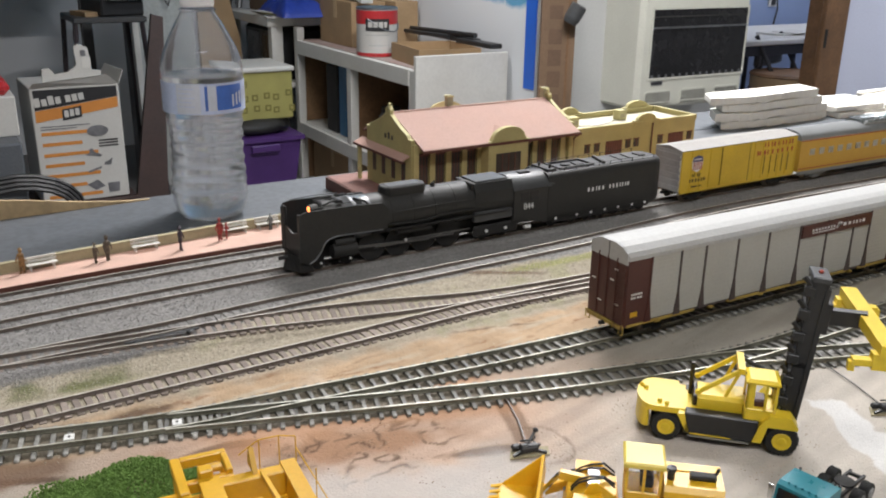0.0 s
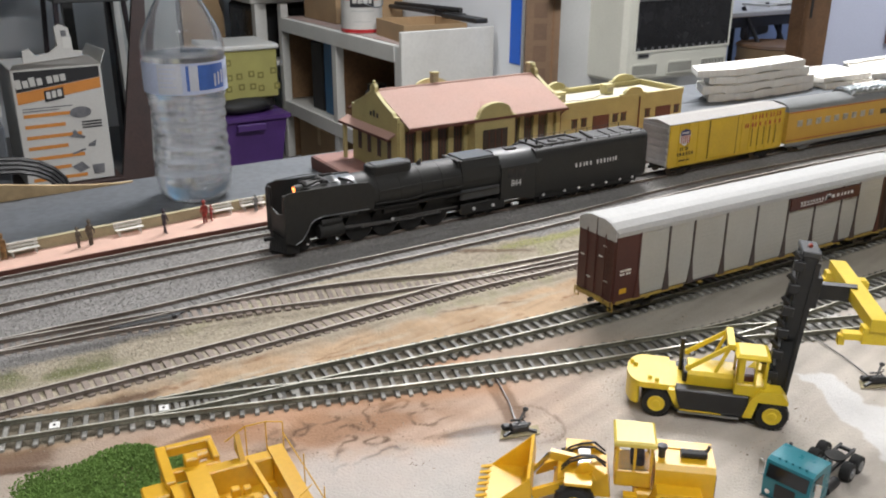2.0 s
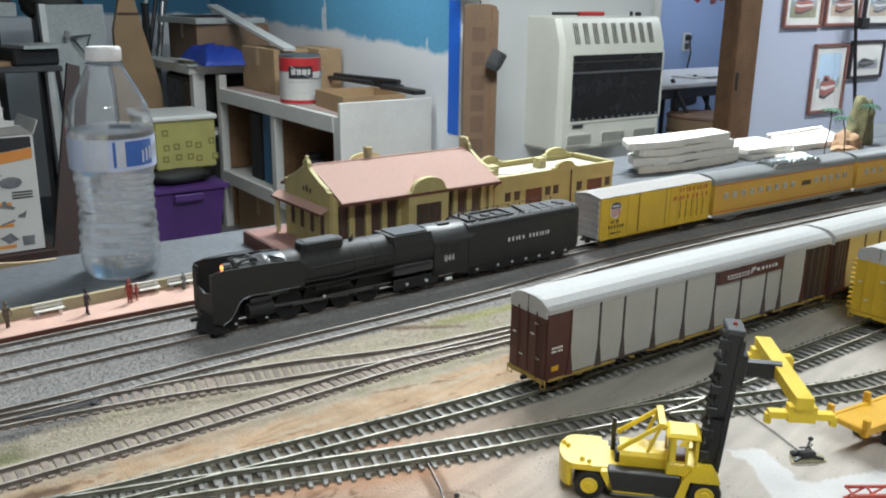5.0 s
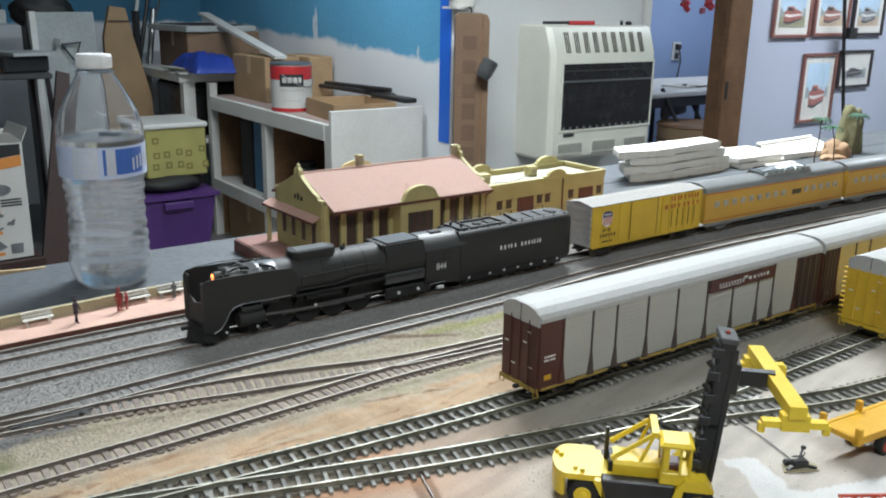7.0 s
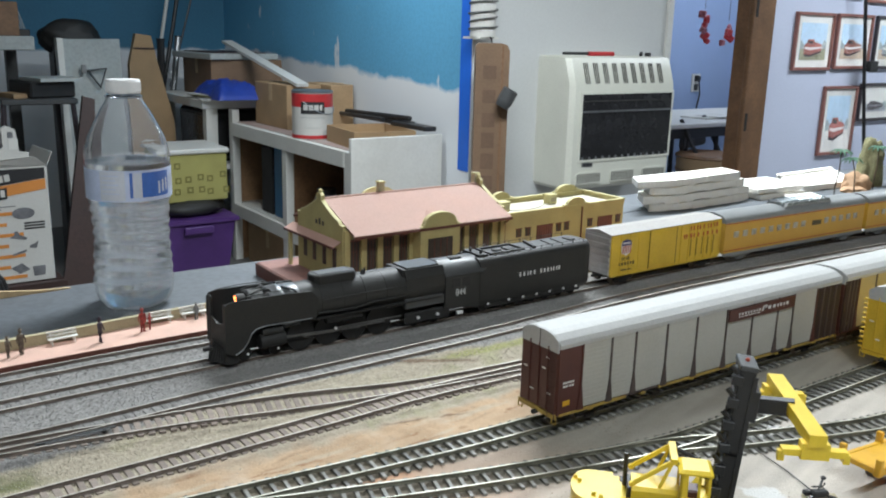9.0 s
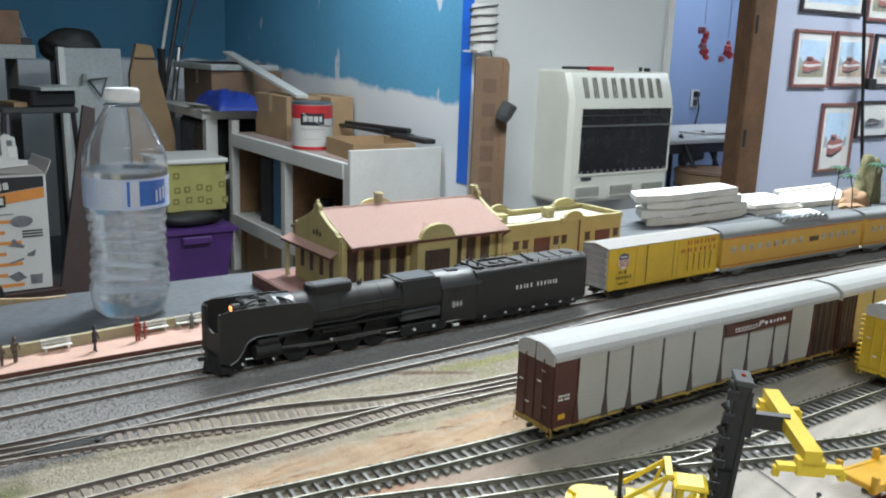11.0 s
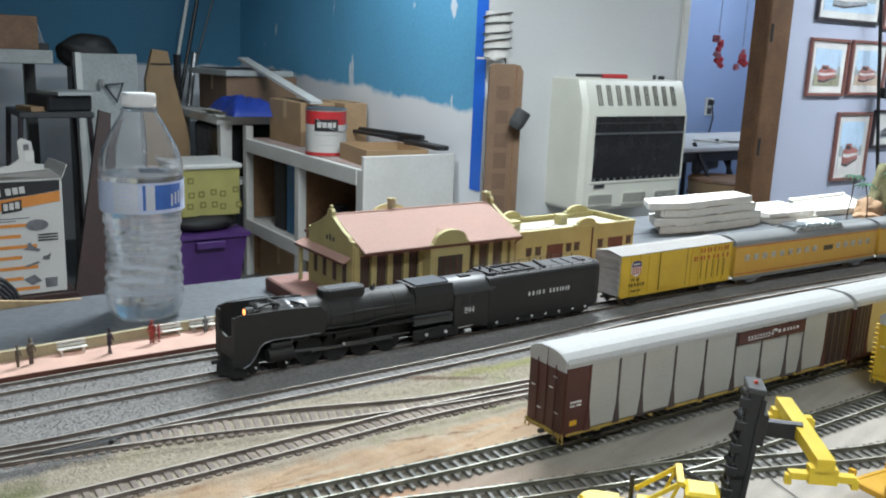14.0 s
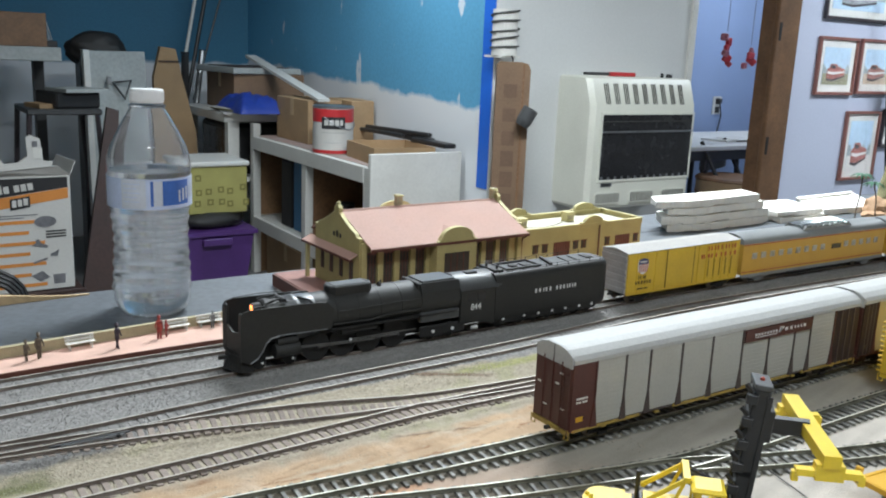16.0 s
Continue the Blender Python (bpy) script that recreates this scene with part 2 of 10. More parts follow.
def mural_paint(name, base, slope, axis, dabs, blue_paint):
    """Sky-blue mural paint down to a ragged edge, with white dabs of filler, over primer white."""
    m = mat(name, blue_paint, 0.65, var=0.09, scale=1.6, fine=70, bump=0.12, tint=tuple(v * 0.72 for v in blue_paint), dist=0.002)
    nt = m.node_tree
    N, K = nt.nodes, nt.links
    b = N["Principled BSDF"]
    blue = b.inputs["Base Color"].links[0].from_socket
    tc = N.new("ShaderNodeTexCoord")
    sep = N.new("ShaderNodeSeparateXYZ")
    K.new(tc.outputs["Object"], sep.inputs[0])
    nz = N.new("ShaderNodeTexNoise")
    nz.inputs["Scale"].default_value, nz.inputs["Detail"].default_value = 7, 6
    K.new(tc.outputs["Object"], nz.inputs["Vector"])

    def math_node(op, a, c):
        n = N.new("ShaderNodeMath")
        n.operation = op
        for i, v in enumerate((a, c)):
            if isinstance(v, (int, float)):
                n.inputs[i].default_value = v
            else:
                K.new(v, n.inputs[i])
        return n.outputs[0]
    edge = math_node("ADD", math_node("MULTIPLY", sep.outputs[axis], slope), base)
    edge = math_node("ADD", edge, math_node("MULTIPLY", math_node("SUBTRACT", nz.outputs["Fac"], 0.5), 0.09))
    fac = N.new("ShaderNodeMapRange")
    fac.inputs["From Min"].default_value, fac.inputs["From Max"].default_value = -0.012, 0.012
    K.new(math_node("SUBTRACT", sep.outputs[2], edge), fac.inputs["Value"])
    mp = N.new("ShaderNodeMapping")
    mp.inputs["Scale"].default_value = (7, 7, 2.0)
    K.new(tc.outputs["Object"], mp.inputs["Vector"])
    n3 = N.new("ShaderNodeTexNoise")
    n3.inputs["Scale"].default_value, n3.inputs["Detail"].default_value = 1.6, 3
    K.new(mp.outputs[0], n3.inputs["Vector"])
    dab = N.new("ShaderNodeMapRange")
    dab.inputs["From Min"].default_value, dab.inputs["From Max"].default_value = 0.675, 0.70
    dab.inputs["To Max"].default_value = dabs
    K.new(n3.outputs["Fac"], dab.inputs["Value"])
    keep = math_node("MULTIPLY", fac.outputs[0], math_node("SUBTRACT", 1.0, dab.outputs[0]))
    mix = N.new("ShaderNodeMixRGB")
    mix.inputs["Color1"].default_value = (0.71, 0.73, 0.75, 1)
    K.new(keep, mix.inputs["Fac"])
    K.new(blue, mix.inputs["Color2"])
    K.new(mix.outputs[0], b.inputs["Base Color"])
    return m


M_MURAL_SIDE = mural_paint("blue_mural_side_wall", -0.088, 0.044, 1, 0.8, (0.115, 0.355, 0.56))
# far wall: mural blue darkened in the paint colour for its dimmer light
M_MURAL_FAR = mural_paint("dimmed_blue_far_wall", 0.11, 0.0, 0, 0.0, (0.050, 0.19, 0.31))

# ---------------------------------------------------------------- the room
FLOOR_Z, CEIL_Z = -0.95, 1.46


def setting(name, bm, material, label, category):
    return tagged(part(name, bm, material, None), label, category, "", "structure")


setting("floor", bx(-3.1, -3.1, FLOOR_Z - 0.1, 6.2, 5.4, FLOOR_Z), M_FLOOR, "grey painted concrete workshop floor", "floor")
setting("ceiling", bx(-3.1, -3.1, CEIL_Z, 6.2, 5.4, CEIL_Z + 0.1), M_CEIL, "off-white ceiling above the layout room", "ceiling")
setting("wall_blue_side", bx(1.76, 2.5, FLOOR_Z, 1.87, 5.2, CEIL_Z), M_MURAL_SIDE, "wall with unfinished sky-blue mural over white primer", "wall")
setting("wall_blue_far", bx(-3.0, 5.2, FLOOR_Z, 1.87, 5.32, CEIL_Z), M_MURAL_FAR, "far wall half painted dimmed mural blue over grey primer", "wall")
hw = bx(1.87, 2.5, FLOOR_Z, 2.90, 2.62, CEIL_Z)
bx(1.7595, 2.4965, FLOOR_Z, 1.87, 2.4998, CEIL_Z, bm=hw)
setting("wall_heater", hw, M_WALL, "white plaster wall behind the gas heater", "wall")
setting("wall_pictures", bx(3.64, 2.5, FLOOR_Z, 6.1, 2.62, CEIL_Z), M_WALL_LILAC, "pale wall hung with framed train pictures", "wall")
setting("wall_over_door", bx(2.90, 2.5, 1.12, 3.64, 2.62, CEIL_Z), M_WALL, "white wall above the doorway", "wall")
setting("wall_far_room", bx(1.87, 4.0, FLOOR_Z, 6.1, 4.12, CEIL_Z), M_WALL_BLUE, "periwinkle wall of the next room", "wall")
setting("wall_west", bx(-3.1, -3.0, FLOOR_Z, -3.0, 5.3, CEIL_Z), M_WALL, "plain white side wall", "wall")
setting("wall_east", bx(6.1, -3.0, FLOOR_Z, 6.2, 4.12, CEIL_Z), M_WALL, "plain white side wall", "wall")
setting("wall_south", bx(-3.0, -3.1, FLOOR_Z, 6.1, -3.0, CEIL_Z), M_WALL, "plain white wall behind the camera", "wall")

# ---------------------------------------------------------------- the layout's ground


def step(a, b, v):
    t = min(1.0, max(0.0, (v - a) / (b - a)))
    return t * t * (3 - 2 * t)


def road_edge(x):
    """Front edge of the raised main-line roadbed."""
    return 0.122 + 0.012 * step(-0.3, 0.05, x)


def ballast_edge(x):
    """Where the grey ballast gives way to tan gravel."""
    return float(np.interp(x, (-0.50, -0.26, -0.225, -0.15, 0.0, 0.10, 0.3), (0.122, 0.128, 0.140, 0.150, 0.153, 0.150, 0.148)))


def ground_z(x, y):
    e = road_edge(x)
    return 0.0012 * step(0.05, 0.09, y) + 0.0053 * step(e - 0.014, e + 0.016, y)


C_BALLAST, C_TAN, C_ORANGE, C_PALE = Vector((0.275, 0.266, 0.258)), Vector((0.41, 0.36, 0.28)), Vector((0.50, 0.355, 0.228)), Vector((0.50, 0.455, 0.40))
C_RUST = Vector((0.36, 0.185, 0.095))
C_BED_SHADE = Vector((0.115, 0.112, 0.088))
C_MOSS, C_WHITE, C_PINK, C_MUD_SHADE, C_GREYDIRT = Vector((0.22, 0.25, 0.08)), Vector((0.66, 0.655, 0.64)), Vector((0.52, 0.34, 0.24)), Vector((0.11, 0.065, 0.04)), Vector((0.36, 0.33, 0.28))


# centre lines of the tracks
TRACK_PLATFORM = [(-0.9, 0.20), (-0.6, 0.238), (-0.35, 0.2603), (-0.2, 0.2685), (0.0, 0.2725), (0.35, 0.284), (0.72, 0.297), (1.1, 0.308), (1.6, 0.318)]
TRACK_MAIN = [(-0.9, 0.15), (-0.6, 0.188), (-0.35, 0.2105), (-0.2, 0.2185), (0.0, 0.2225), (0.17, 0.228), (0.35, 0.2335), (0.50, 0.2350), (0.72, 0.2310), (1.1, 0.212), (1.7, 0.16)]
TRACK_PASS = [(-0.9, 0.11), (-0.6, 0.138), (-0.36, 0.1535), (-0.27, 0.1555), (-0.17, 0.162), (-0.05, 0.1645), (0.10, 0.1700), (0.26, 0.1830), (0.45, 0.1840), (0.8, 0.172), (1.1, 0.15), (1.6, 0.11)]
TRACK_LINK = [(-0.36, 0.1535), (-0.29, 0.147), (-0.23, 0.1405), (-0.187, 0.136), (-0.105, 0.125), (-0.03, 0.113), (0.05, 0.1055), (0.2, 0.098), (0.5, 0.095)]
TRACK_SIDING = [(-0.9, 0.060), (-0.6, 0.082), (-0.366, 0.0868), (-0.3, 0.0885), (-0.2, 0.0915), (-0.12, 0.0950), (-0.045, 0.0985), (0.043, 0.0965), (0.2, 0.094), (0.5, 0.093), (1.2, 0.09)]
TRACK_YARD = [(-0.9, 0.18), (-0.55, 0.105), (-0.368, 0.0625), (-0.288, 0.0445), (-0.22, 0.0372), (-0.149, 0.0305), (-0.07, 0.0235), (0.0, 0.0195), (0.06, 0.0185), (0.5, 0.0185), (1.6, 0.0185)]
TRACK_LEAD = [(-0.288, 0.0435), (-0.23, 0.0262), (-0.134, -0.0035), (-0.066, -0.0229), (0.01, -0.0410), (0.06, -0.0535), (0.10, -0.070), (0.185, -0.0990), (0.235, -0.109), (0.5, -0.155), (0.9, -0.22)]
TRACK_STUB = [(0.01, -0.0420), (0.05, -0.0480), (0.09, -0.0500), (0.25, -0.0485), (0.7, -0.045), (1.4, -0.045)]


YARD_LINES = tuple(np.array(q).T for q in (TRACK_YARD, TRACK_LEAD, TRACK_STUB))
MAIN_LINES = tuple(np.array(q).T for q in (TRACK_PLATFORM, TRACK_MAIN, TRACK_PASS, TRACK_LINK, TRACK_SIDING))


@functools.lru_cache(None)
def lines_y(main, x):
    return [float(np.interp(x, q[0], q[1], -9, -9)) for q in (MAIN_LINES if main else YARD_LINES)]


def to_track(main, x, y):
    """Sideways distance to the nearest track centre."""
    return min(abs(y - v) for v in lines_y(main, x))


def ground_color(x, y):
    n = noise.fractal((x * 14, y * 14, 0.3), 1.0, 2.0, 4) * 0.5
    n2 = noise.fractal((x * 45, y * 45, 5.3), 1.0, 2.0, 4) * 0.5
    e = ballast_edge(x)
    c = C_PALE.lerp(C_GREYDIRT, step(-0.045, -0.02, y + 0.02 * n))
    # warm dirt before the yard throat
    w = step(0.02, -0.12, x + 0.09 * n) * step(-0.14, -0.03, y + 0.04 * n2) * step(-0.42, -0.26, x)
    c = c.lerp(C_PINK, 0.75 * w)
    # red strip between the yard track and the sidings
    w = step(0.030, 0.040, y + 0.010 * n) * step(0.085, 0.072, y + 0.010 * n2 + 0.015 * (0.2 - x) * 0.2)
    c = c.lerp(C_ORANGE.lerp(C_PALE, 0.35 * step(0.0, 0.5, n2 + 0.2 * n)), w)
    # drawn-out strokes in the dried dirt
    n3 = noise.fractal((x * 9 + y * 4, y * 110 - x * 26, 2.7), 1.0, 2.0, 4) * 0.5
    c = c * (1 + 0.32 * n3 * step(0.09, 0.07, y)) if y < 0.1 else c
    c = c.lerp(C_MUD_SHADE, 0.45 * w * step(0.22, 0.45, n3))
    # long creases and pale brushed ridges that follow the tracks
    v = (y - 0.09 * x) * 1.0
    n4 = noise.fractal((x * 13 + 3.0, v * 120, 6.1), 1.0, 2.0, 5) * 0.5
    n5 = noise.fractal((x * 22, v * 60, 9.4), 1.0, 2.0, 4) * 0.5
    c = c.lerp(C_RUST * 0.75, 0.75 * w * step(0.05, 0.012, abs(n4 - 0.10)) * step(-0.02, 0.18, n5))
    c = c.lerp(C_TAN * 1.25, 0.55 * w * step(0.12, 0.34, n4))
    # dark crumbling lumps at the toe of the siding
    d = math.hypot((x + 0.296) / 0.030, (y - 0.0665) / 0.0055)
    c = c.lerp(C_MUD_SHADE, 0.85 * step(1.15, 0.5, d + 0.9 * n2))
    # long brown creases at the toe of the siding
    d = abs(y - 0.0685 + 0.20 * (x + 0.055) - 0.004 * n)
    c = c.lerp(C_MUD_SHADE * 1.4, 0.8 * step(0.0022, 0.0008, d + 0.003 * abs(n2)) * step(-0.105, -0.085, x) * step(-0.015, -0.035, x))
    # groove along the front board
    d = abs(y - 0.020 + 0.40 * (x + 0.346))
    c = c.lerp(C_MUD_SHADE * 0.7, 0.9 * step(0.0042, 0.0025, d + 0.002 * n2) * step(-0.335, -0.350, x))
    # dark brown patch beside the front board
    d = math.hypot((x + 0.372) / 0.042, (y - 0.036 + 0.10 * (x + 0.372)) / 0.015)
    c = c.lerp(C_MUD_SHADE * 1.5, 0.85 * step(1.2, 0.6, d + 0.6 * n2))
    # tan gravel and moss round the sidings
    w = step(0.068, 0.082, y + 0.012 * n2)
    c = c.lerp(C_TAN, w)
    c = c.lerp(C_MOSS.lerp(C_TAN, 0.3), 0.45 * w * step(0.0, 0.35, n2 + 0.35 * n - 0.08 + 0.3 * step(0.12, 0.0, abs(x - 0.06)) * step(0.022, 0.008, abs(y - 0.135))))
    c = c.lerp(C_MOSS * 0.48, 0.85 * step(0.0125, 0.005, abs(y - 0.1175 - 0.004 * n)) * step(-0.27, -0.31, x) * step(-0.3, 0.15, n2))
    # yellow-green turf on the bank below the passing line, with a dark upper lip
    d = math.hypot((x - 0.060) / 0.058, (y - 0.1450) / 0.0058)
    c = c.lerp(Vector((0.29, 0.29, 0.115)), 0.85 * step(1.15, 0.55, d + 0.5 * n2))
        # grey ballast of the main lines, its left front slope shaded in the colour
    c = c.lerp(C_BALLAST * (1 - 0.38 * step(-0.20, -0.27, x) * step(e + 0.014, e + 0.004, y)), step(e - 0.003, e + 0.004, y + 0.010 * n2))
    # brown shadow at the turf's lip, painted into the ground colour
    d = math.hypot((x + 0.004) / 0.040, (y - 0.1465 + 0.33 * (x + 0.004)) / 0.0030)
    c = c.lerp(C_MUD_SHADE * 1.3, 0.8 * step(1.2, 0.5, d + 0.5 * n2))
    # dark bed between the yard tracks' plastic ties, with their shadow in the colour
    near = to_track(0, x, y)
    c = c.lerp(C_BED_SHADE, 0.85 * step(0.0172, 0.0130, near + 0.004 * n2))
    # spilt white powder and dark oil
    xl = float(np.interp(-y, (0.105, 0.145, 0.18, 0.26), (0.060, 0.029, 0.016, 0.0))) + 0.020 * n2
    xr = float(np.interp(-y, (0.105, 0.118, 0.15, 0.156, 0.163, 0.175, 0.26), (0.058, 0.066, 0.056, 0.062, 0.086, 0.125, 0.22))) + 0.016 * n2
    c = c.lerp(C_WHITE, (0.95 if n2 + 0.5 * n < 0.42 else 0.3) * step(xl - 0.0012, xl + 0.0012, x) * step(xr + 0.0012, xr - 0.0012, x) * step(-0.275, -0.255, y + 0.03 * n2))
    d = math.hypot((x - 0.128) / 0.020, (y + 0.066) / 0.008)
    c = c.lerp(C_WHITE, 0.9 * step(1.1, 0.7, d + 0.6 * n2))
    d = math.hypot((x + 0.262) / 0.030, (y - 0.0100 + 0.18 * (x + 0.262) + 6 * (x + 0.262) ** 2) / 0.0042)
    c = c.lerp(C_MUD_SHADE, 0.8 * step(1.1, 0.6, d + 0.5 * n2))
    # rusty wet dirt along the switch
    d = math.hypot((x + 0.215) / 0.075, (y + 0.016 + 0.33 * (x + 0.215)) / 0.017)
    c = c.lerp(C_RUST, 0.7 * step(1.15, 0.4, d + 0.8 * n2))
    # curling cracks in the mud
    d = abs(noise.noise((x * 42, y * 75, 8.0)) + 0.5 * noise.noise((x * 95, y * 150, 3.0)))
    k = step(1.2, 0.7, math.hypot((x + 0.205) / 0.062, (y + 0.030) / 0.030))
    c = c.lerp(C_MUD_SHADE, 0.85 * k * step(0.12, 0.03, d) * step(-0.25, 0.05, n2))
    d = math.hypot((x + 0.215) / 0.05, (y + 0.025) / 0.018)
    c = c.lerp(C_MUD_SHADE, 0.7 * step(0.05, 0.3, n2) * step(1.2, 0.6, d) * 0.7)
    # dark smear, white crust and a cracked outline round the switch lever
    d = math.hypot((x + 0.150) / 0.030, (y + 0.060 + 0.25 * (x + 0.150)) / 0.0045)
    c = c.lerp(C_MUD_SHADE, 0.75 * step(1.2, 0.5, d + 0.8 * n2))
    d = math.hypot((x + 0.140) / 0.022, (y + 0.058) / 0.022)
    c = c.lerp(C_WHITE, 0.7 * step(1.1, 0.7, d + 0.7 * n2) * step(-0.05, 0.12, n2 + 0.4 * n))
    d = abs(math.hypot((x + 0.120) / 0.018, (y + 0.070) / 0.019) - 1.0 + 0.6 * n2)
    c = c.lerp(C_MUD_SHADE, 0.45 * step(0.10, 0.03, d) * step(-0.13, -0.115, x))
    # the throw rod's trench to the switch
    d = abs((x + 0.1160) - (y + 0.045) * 0.36 + 0.004 * n2)
    c = c.lerp(C_MUD_SHADE * 1.6, 0.7 * step(0.0050, 0.0020, abs(d - 0.0035)) * step(-0.068, -0.060, y) * step(-0.012, -0.022, y))
    # wet red film next to the switch and pale wash over the front
    c = c.lerp(C_RUST * 1.35, 0.55 * step(-0.028, -0.012, y + 0.30 * (x + 0.16) + 0.018 * n) * step(0.030, 0.022, y) * step(-0.085, -0.115, x + 0.02 * n2) * step(-0.30, -0.25, x) * (1 if near > 0.013 else 0))
    c = c.lerp(C_WHITE * 0.92, 0.55 * step(-0.040, -0.062, y + 0.25 * (x + 0.2) + 0.02 * n2) * step(-0.10, -0.16, x + 0.03 * n) * step(-0.30, -0.26, x))
    return c * 0.9 * (1 + 0.16 * n + 0.12 * n2)


def scenery_material():
    m = mat("scenery_ground", (1, 1, 1), 0.9, var=0.0, scale=60, fine=700, bump=0.55, dist=0.0012, spec=0.25)
    nt = m.node_tree
    N, K = nt.nodes, nt.links
    b = N["Principled BSDF"]
    at = N.new("ShaderNodeAttribute")
    at.attribute_name = "ground"
    tc = N.new("ShaderNodeTexCoord")
    vo = N.new("ShaderNodeTexVoronoi")
    vo.inputs["Scale"].default_value = 620
    K.new(tc.outputs["Object"], vo.inputs["Vector"])
    ra = N.new("ShaderNodeValToRGB")
    ra.color_ramp.elements[0].color, ra.color_ramp.elements[1].color = (0.74, 0.74, 0.74, 1), (1.25, 1.24, 1.22, 1)
    K.new(vo.outputs["Color"], ra.inputs["Fac"])
    # speckle shows fully on the gravel, faintly on packed dirt
    sep = N.new("ShaderNodeSeparateXYZ")
    K.new(tc.outputs["Object"], sep.inputs[0])
    mr = N.new("ShaderNodeMapRange")
    mr.inputs["From Min"].default_value, mr.inputs["From Max"].default_value = 0.06, 0.12
    mr.inputs["To Min"].default_value, mr.inputs["To Max"].default_value = 0.12, 0.9
    K.new(sep.outputs[1], mr.inputs["Value"])
    mx = N.new("ShaderNodeMixRGB")
    mx.blend_type = "MULTIPLY"
    K.new(mr.outputs[0], mx.inputs["Fac"])
    K.new(at.outputs["Color"], mx.inputs["Color1"])
    K.new(ra.outputs["Color"], mx.inputs["Color2"])
    K.new(mx.outputs[0], b.inputs["Base Color"])
    return m


def sheet(name, x0, x1, y0, y1, nx, ny, zf, cf, material):
    # finer where the yard and the main lines lie
    X = np.concatenate((np.linspace(x0, -0.45, nx // 10, False), np.linspace(-0.45, 0.45, nx * 3 // 4, False), np.linspace(0.45, x1, nx - nx // 10 - nx * 3 // 4)))
    Y = np.concatenate((np.linspace(y0, -0.22, ny // 8, False), np.linspace(-0.22, y1, ny - ny // 8)))
    vs = [(x, y, zf(x, y)) for y in Y for x in X]
    fs = [(j * nx + i, j * nx + i + 1, (j + 1) * nx + i + 1, (j + 1) * nx + i) for j in range(ny - 1) for i in range(nx - 1)]
    me = bpy.data.meshes.new(name)
    me.from_pydata(vs, [], fs)
    ca = me.color_attributes.new("ground", "FLOAT_COLOR", "POINT")
    cols = np.ones((len(vs), 4), dtype=np.float32)
    cols[:, :3] = [tuple(cf(v[0], v[1])) for v in vs]
    ca.data.foreach_set("color", cols.ravel())
    for p in me.polygons:
        p.use_smooth = True
    me.materials.append(material)
    return new(name, me)


LX0, LX1, LY0, LY1 = -0.95, 1.75, -0.62, 0.33


def relief(x, y):
    z = ground_z(x, y)
    k = step(0.045, 0.055, y) * step(0.11, 0.075, y)
    z += 0.0014 * step(0.0185, 0.0150, to_track(1, x, y)) * step(0.045, 0.06, y)
    z += 0.0008 * noise.fractal((x * 60, y * 60, 1.1), 1.0, 2.0, 3) * (0.35 + k)
    d = math.hypot((x + 0.21) / 0.06, (y + 0.03) / 0.025)
    return z - 0.0016 * step(1, 0, d) * (0.5 + noise.noise((x * 70, y * 70, 2)))


M_GROUND = scenery_material()
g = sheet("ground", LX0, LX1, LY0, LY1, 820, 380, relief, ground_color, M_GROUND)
tagged(g, "model scenery of grey ballast, tan gravel, red dirt and pale concrete", "ground", "", "structure")
setting("layout_board", bx(LX0, LY0, -0.045, LX1, LY1 + 0.2, -0.010), M_WOOD_PALE, "plywood board that carries the model scenery", "table top")
setting("back_strip", bx(LX0, LY1 + 0.002, -0.010, LX1, 0.525, -0.002, 0.001), M_SLATE, "slate-grey painted board strip behind the platform", "board")
bm = bmesh.new()
for x in (-0.8, 0.4, 1.6):
    for y in (-0.55, 0.45):
        bx(x - 0.045, y - 0.045, FLOOR_Z, x + 0.045, y + 0.045, -0.045, bm=bm)
setting("layout_legs", bm, M_WOOD_PALE, "square wooden legs under the layout board", "legs")

# ---------------------------------------------------------------- tracks
HALF, TIE_STEP = 0.00825, 0.0078
tie_mesh = mesh_of("tie", bx(-0.0013, -0.0152, 0, 0.0013, 0.0152, 0.0019, 0.0003))
tie_mesh.materials.append(M_TIE)
tie_mesh_grey = mesh_of("tie", bx(-0.0015, -0.0118, -0.0005, 0.0015, 0.0118, 0.0018, 0.0003))
tie_mesh_grey.materials.append(M_TIE_GREY)
tie_mesh_pale = mesh_of("tie", bx(-0.0020, -0.0118, -0.0005, 0.0020, 0.0118, 0.0019, 0.0003))
tie_mesh_pale.materials.append(M_TIE_PALE)


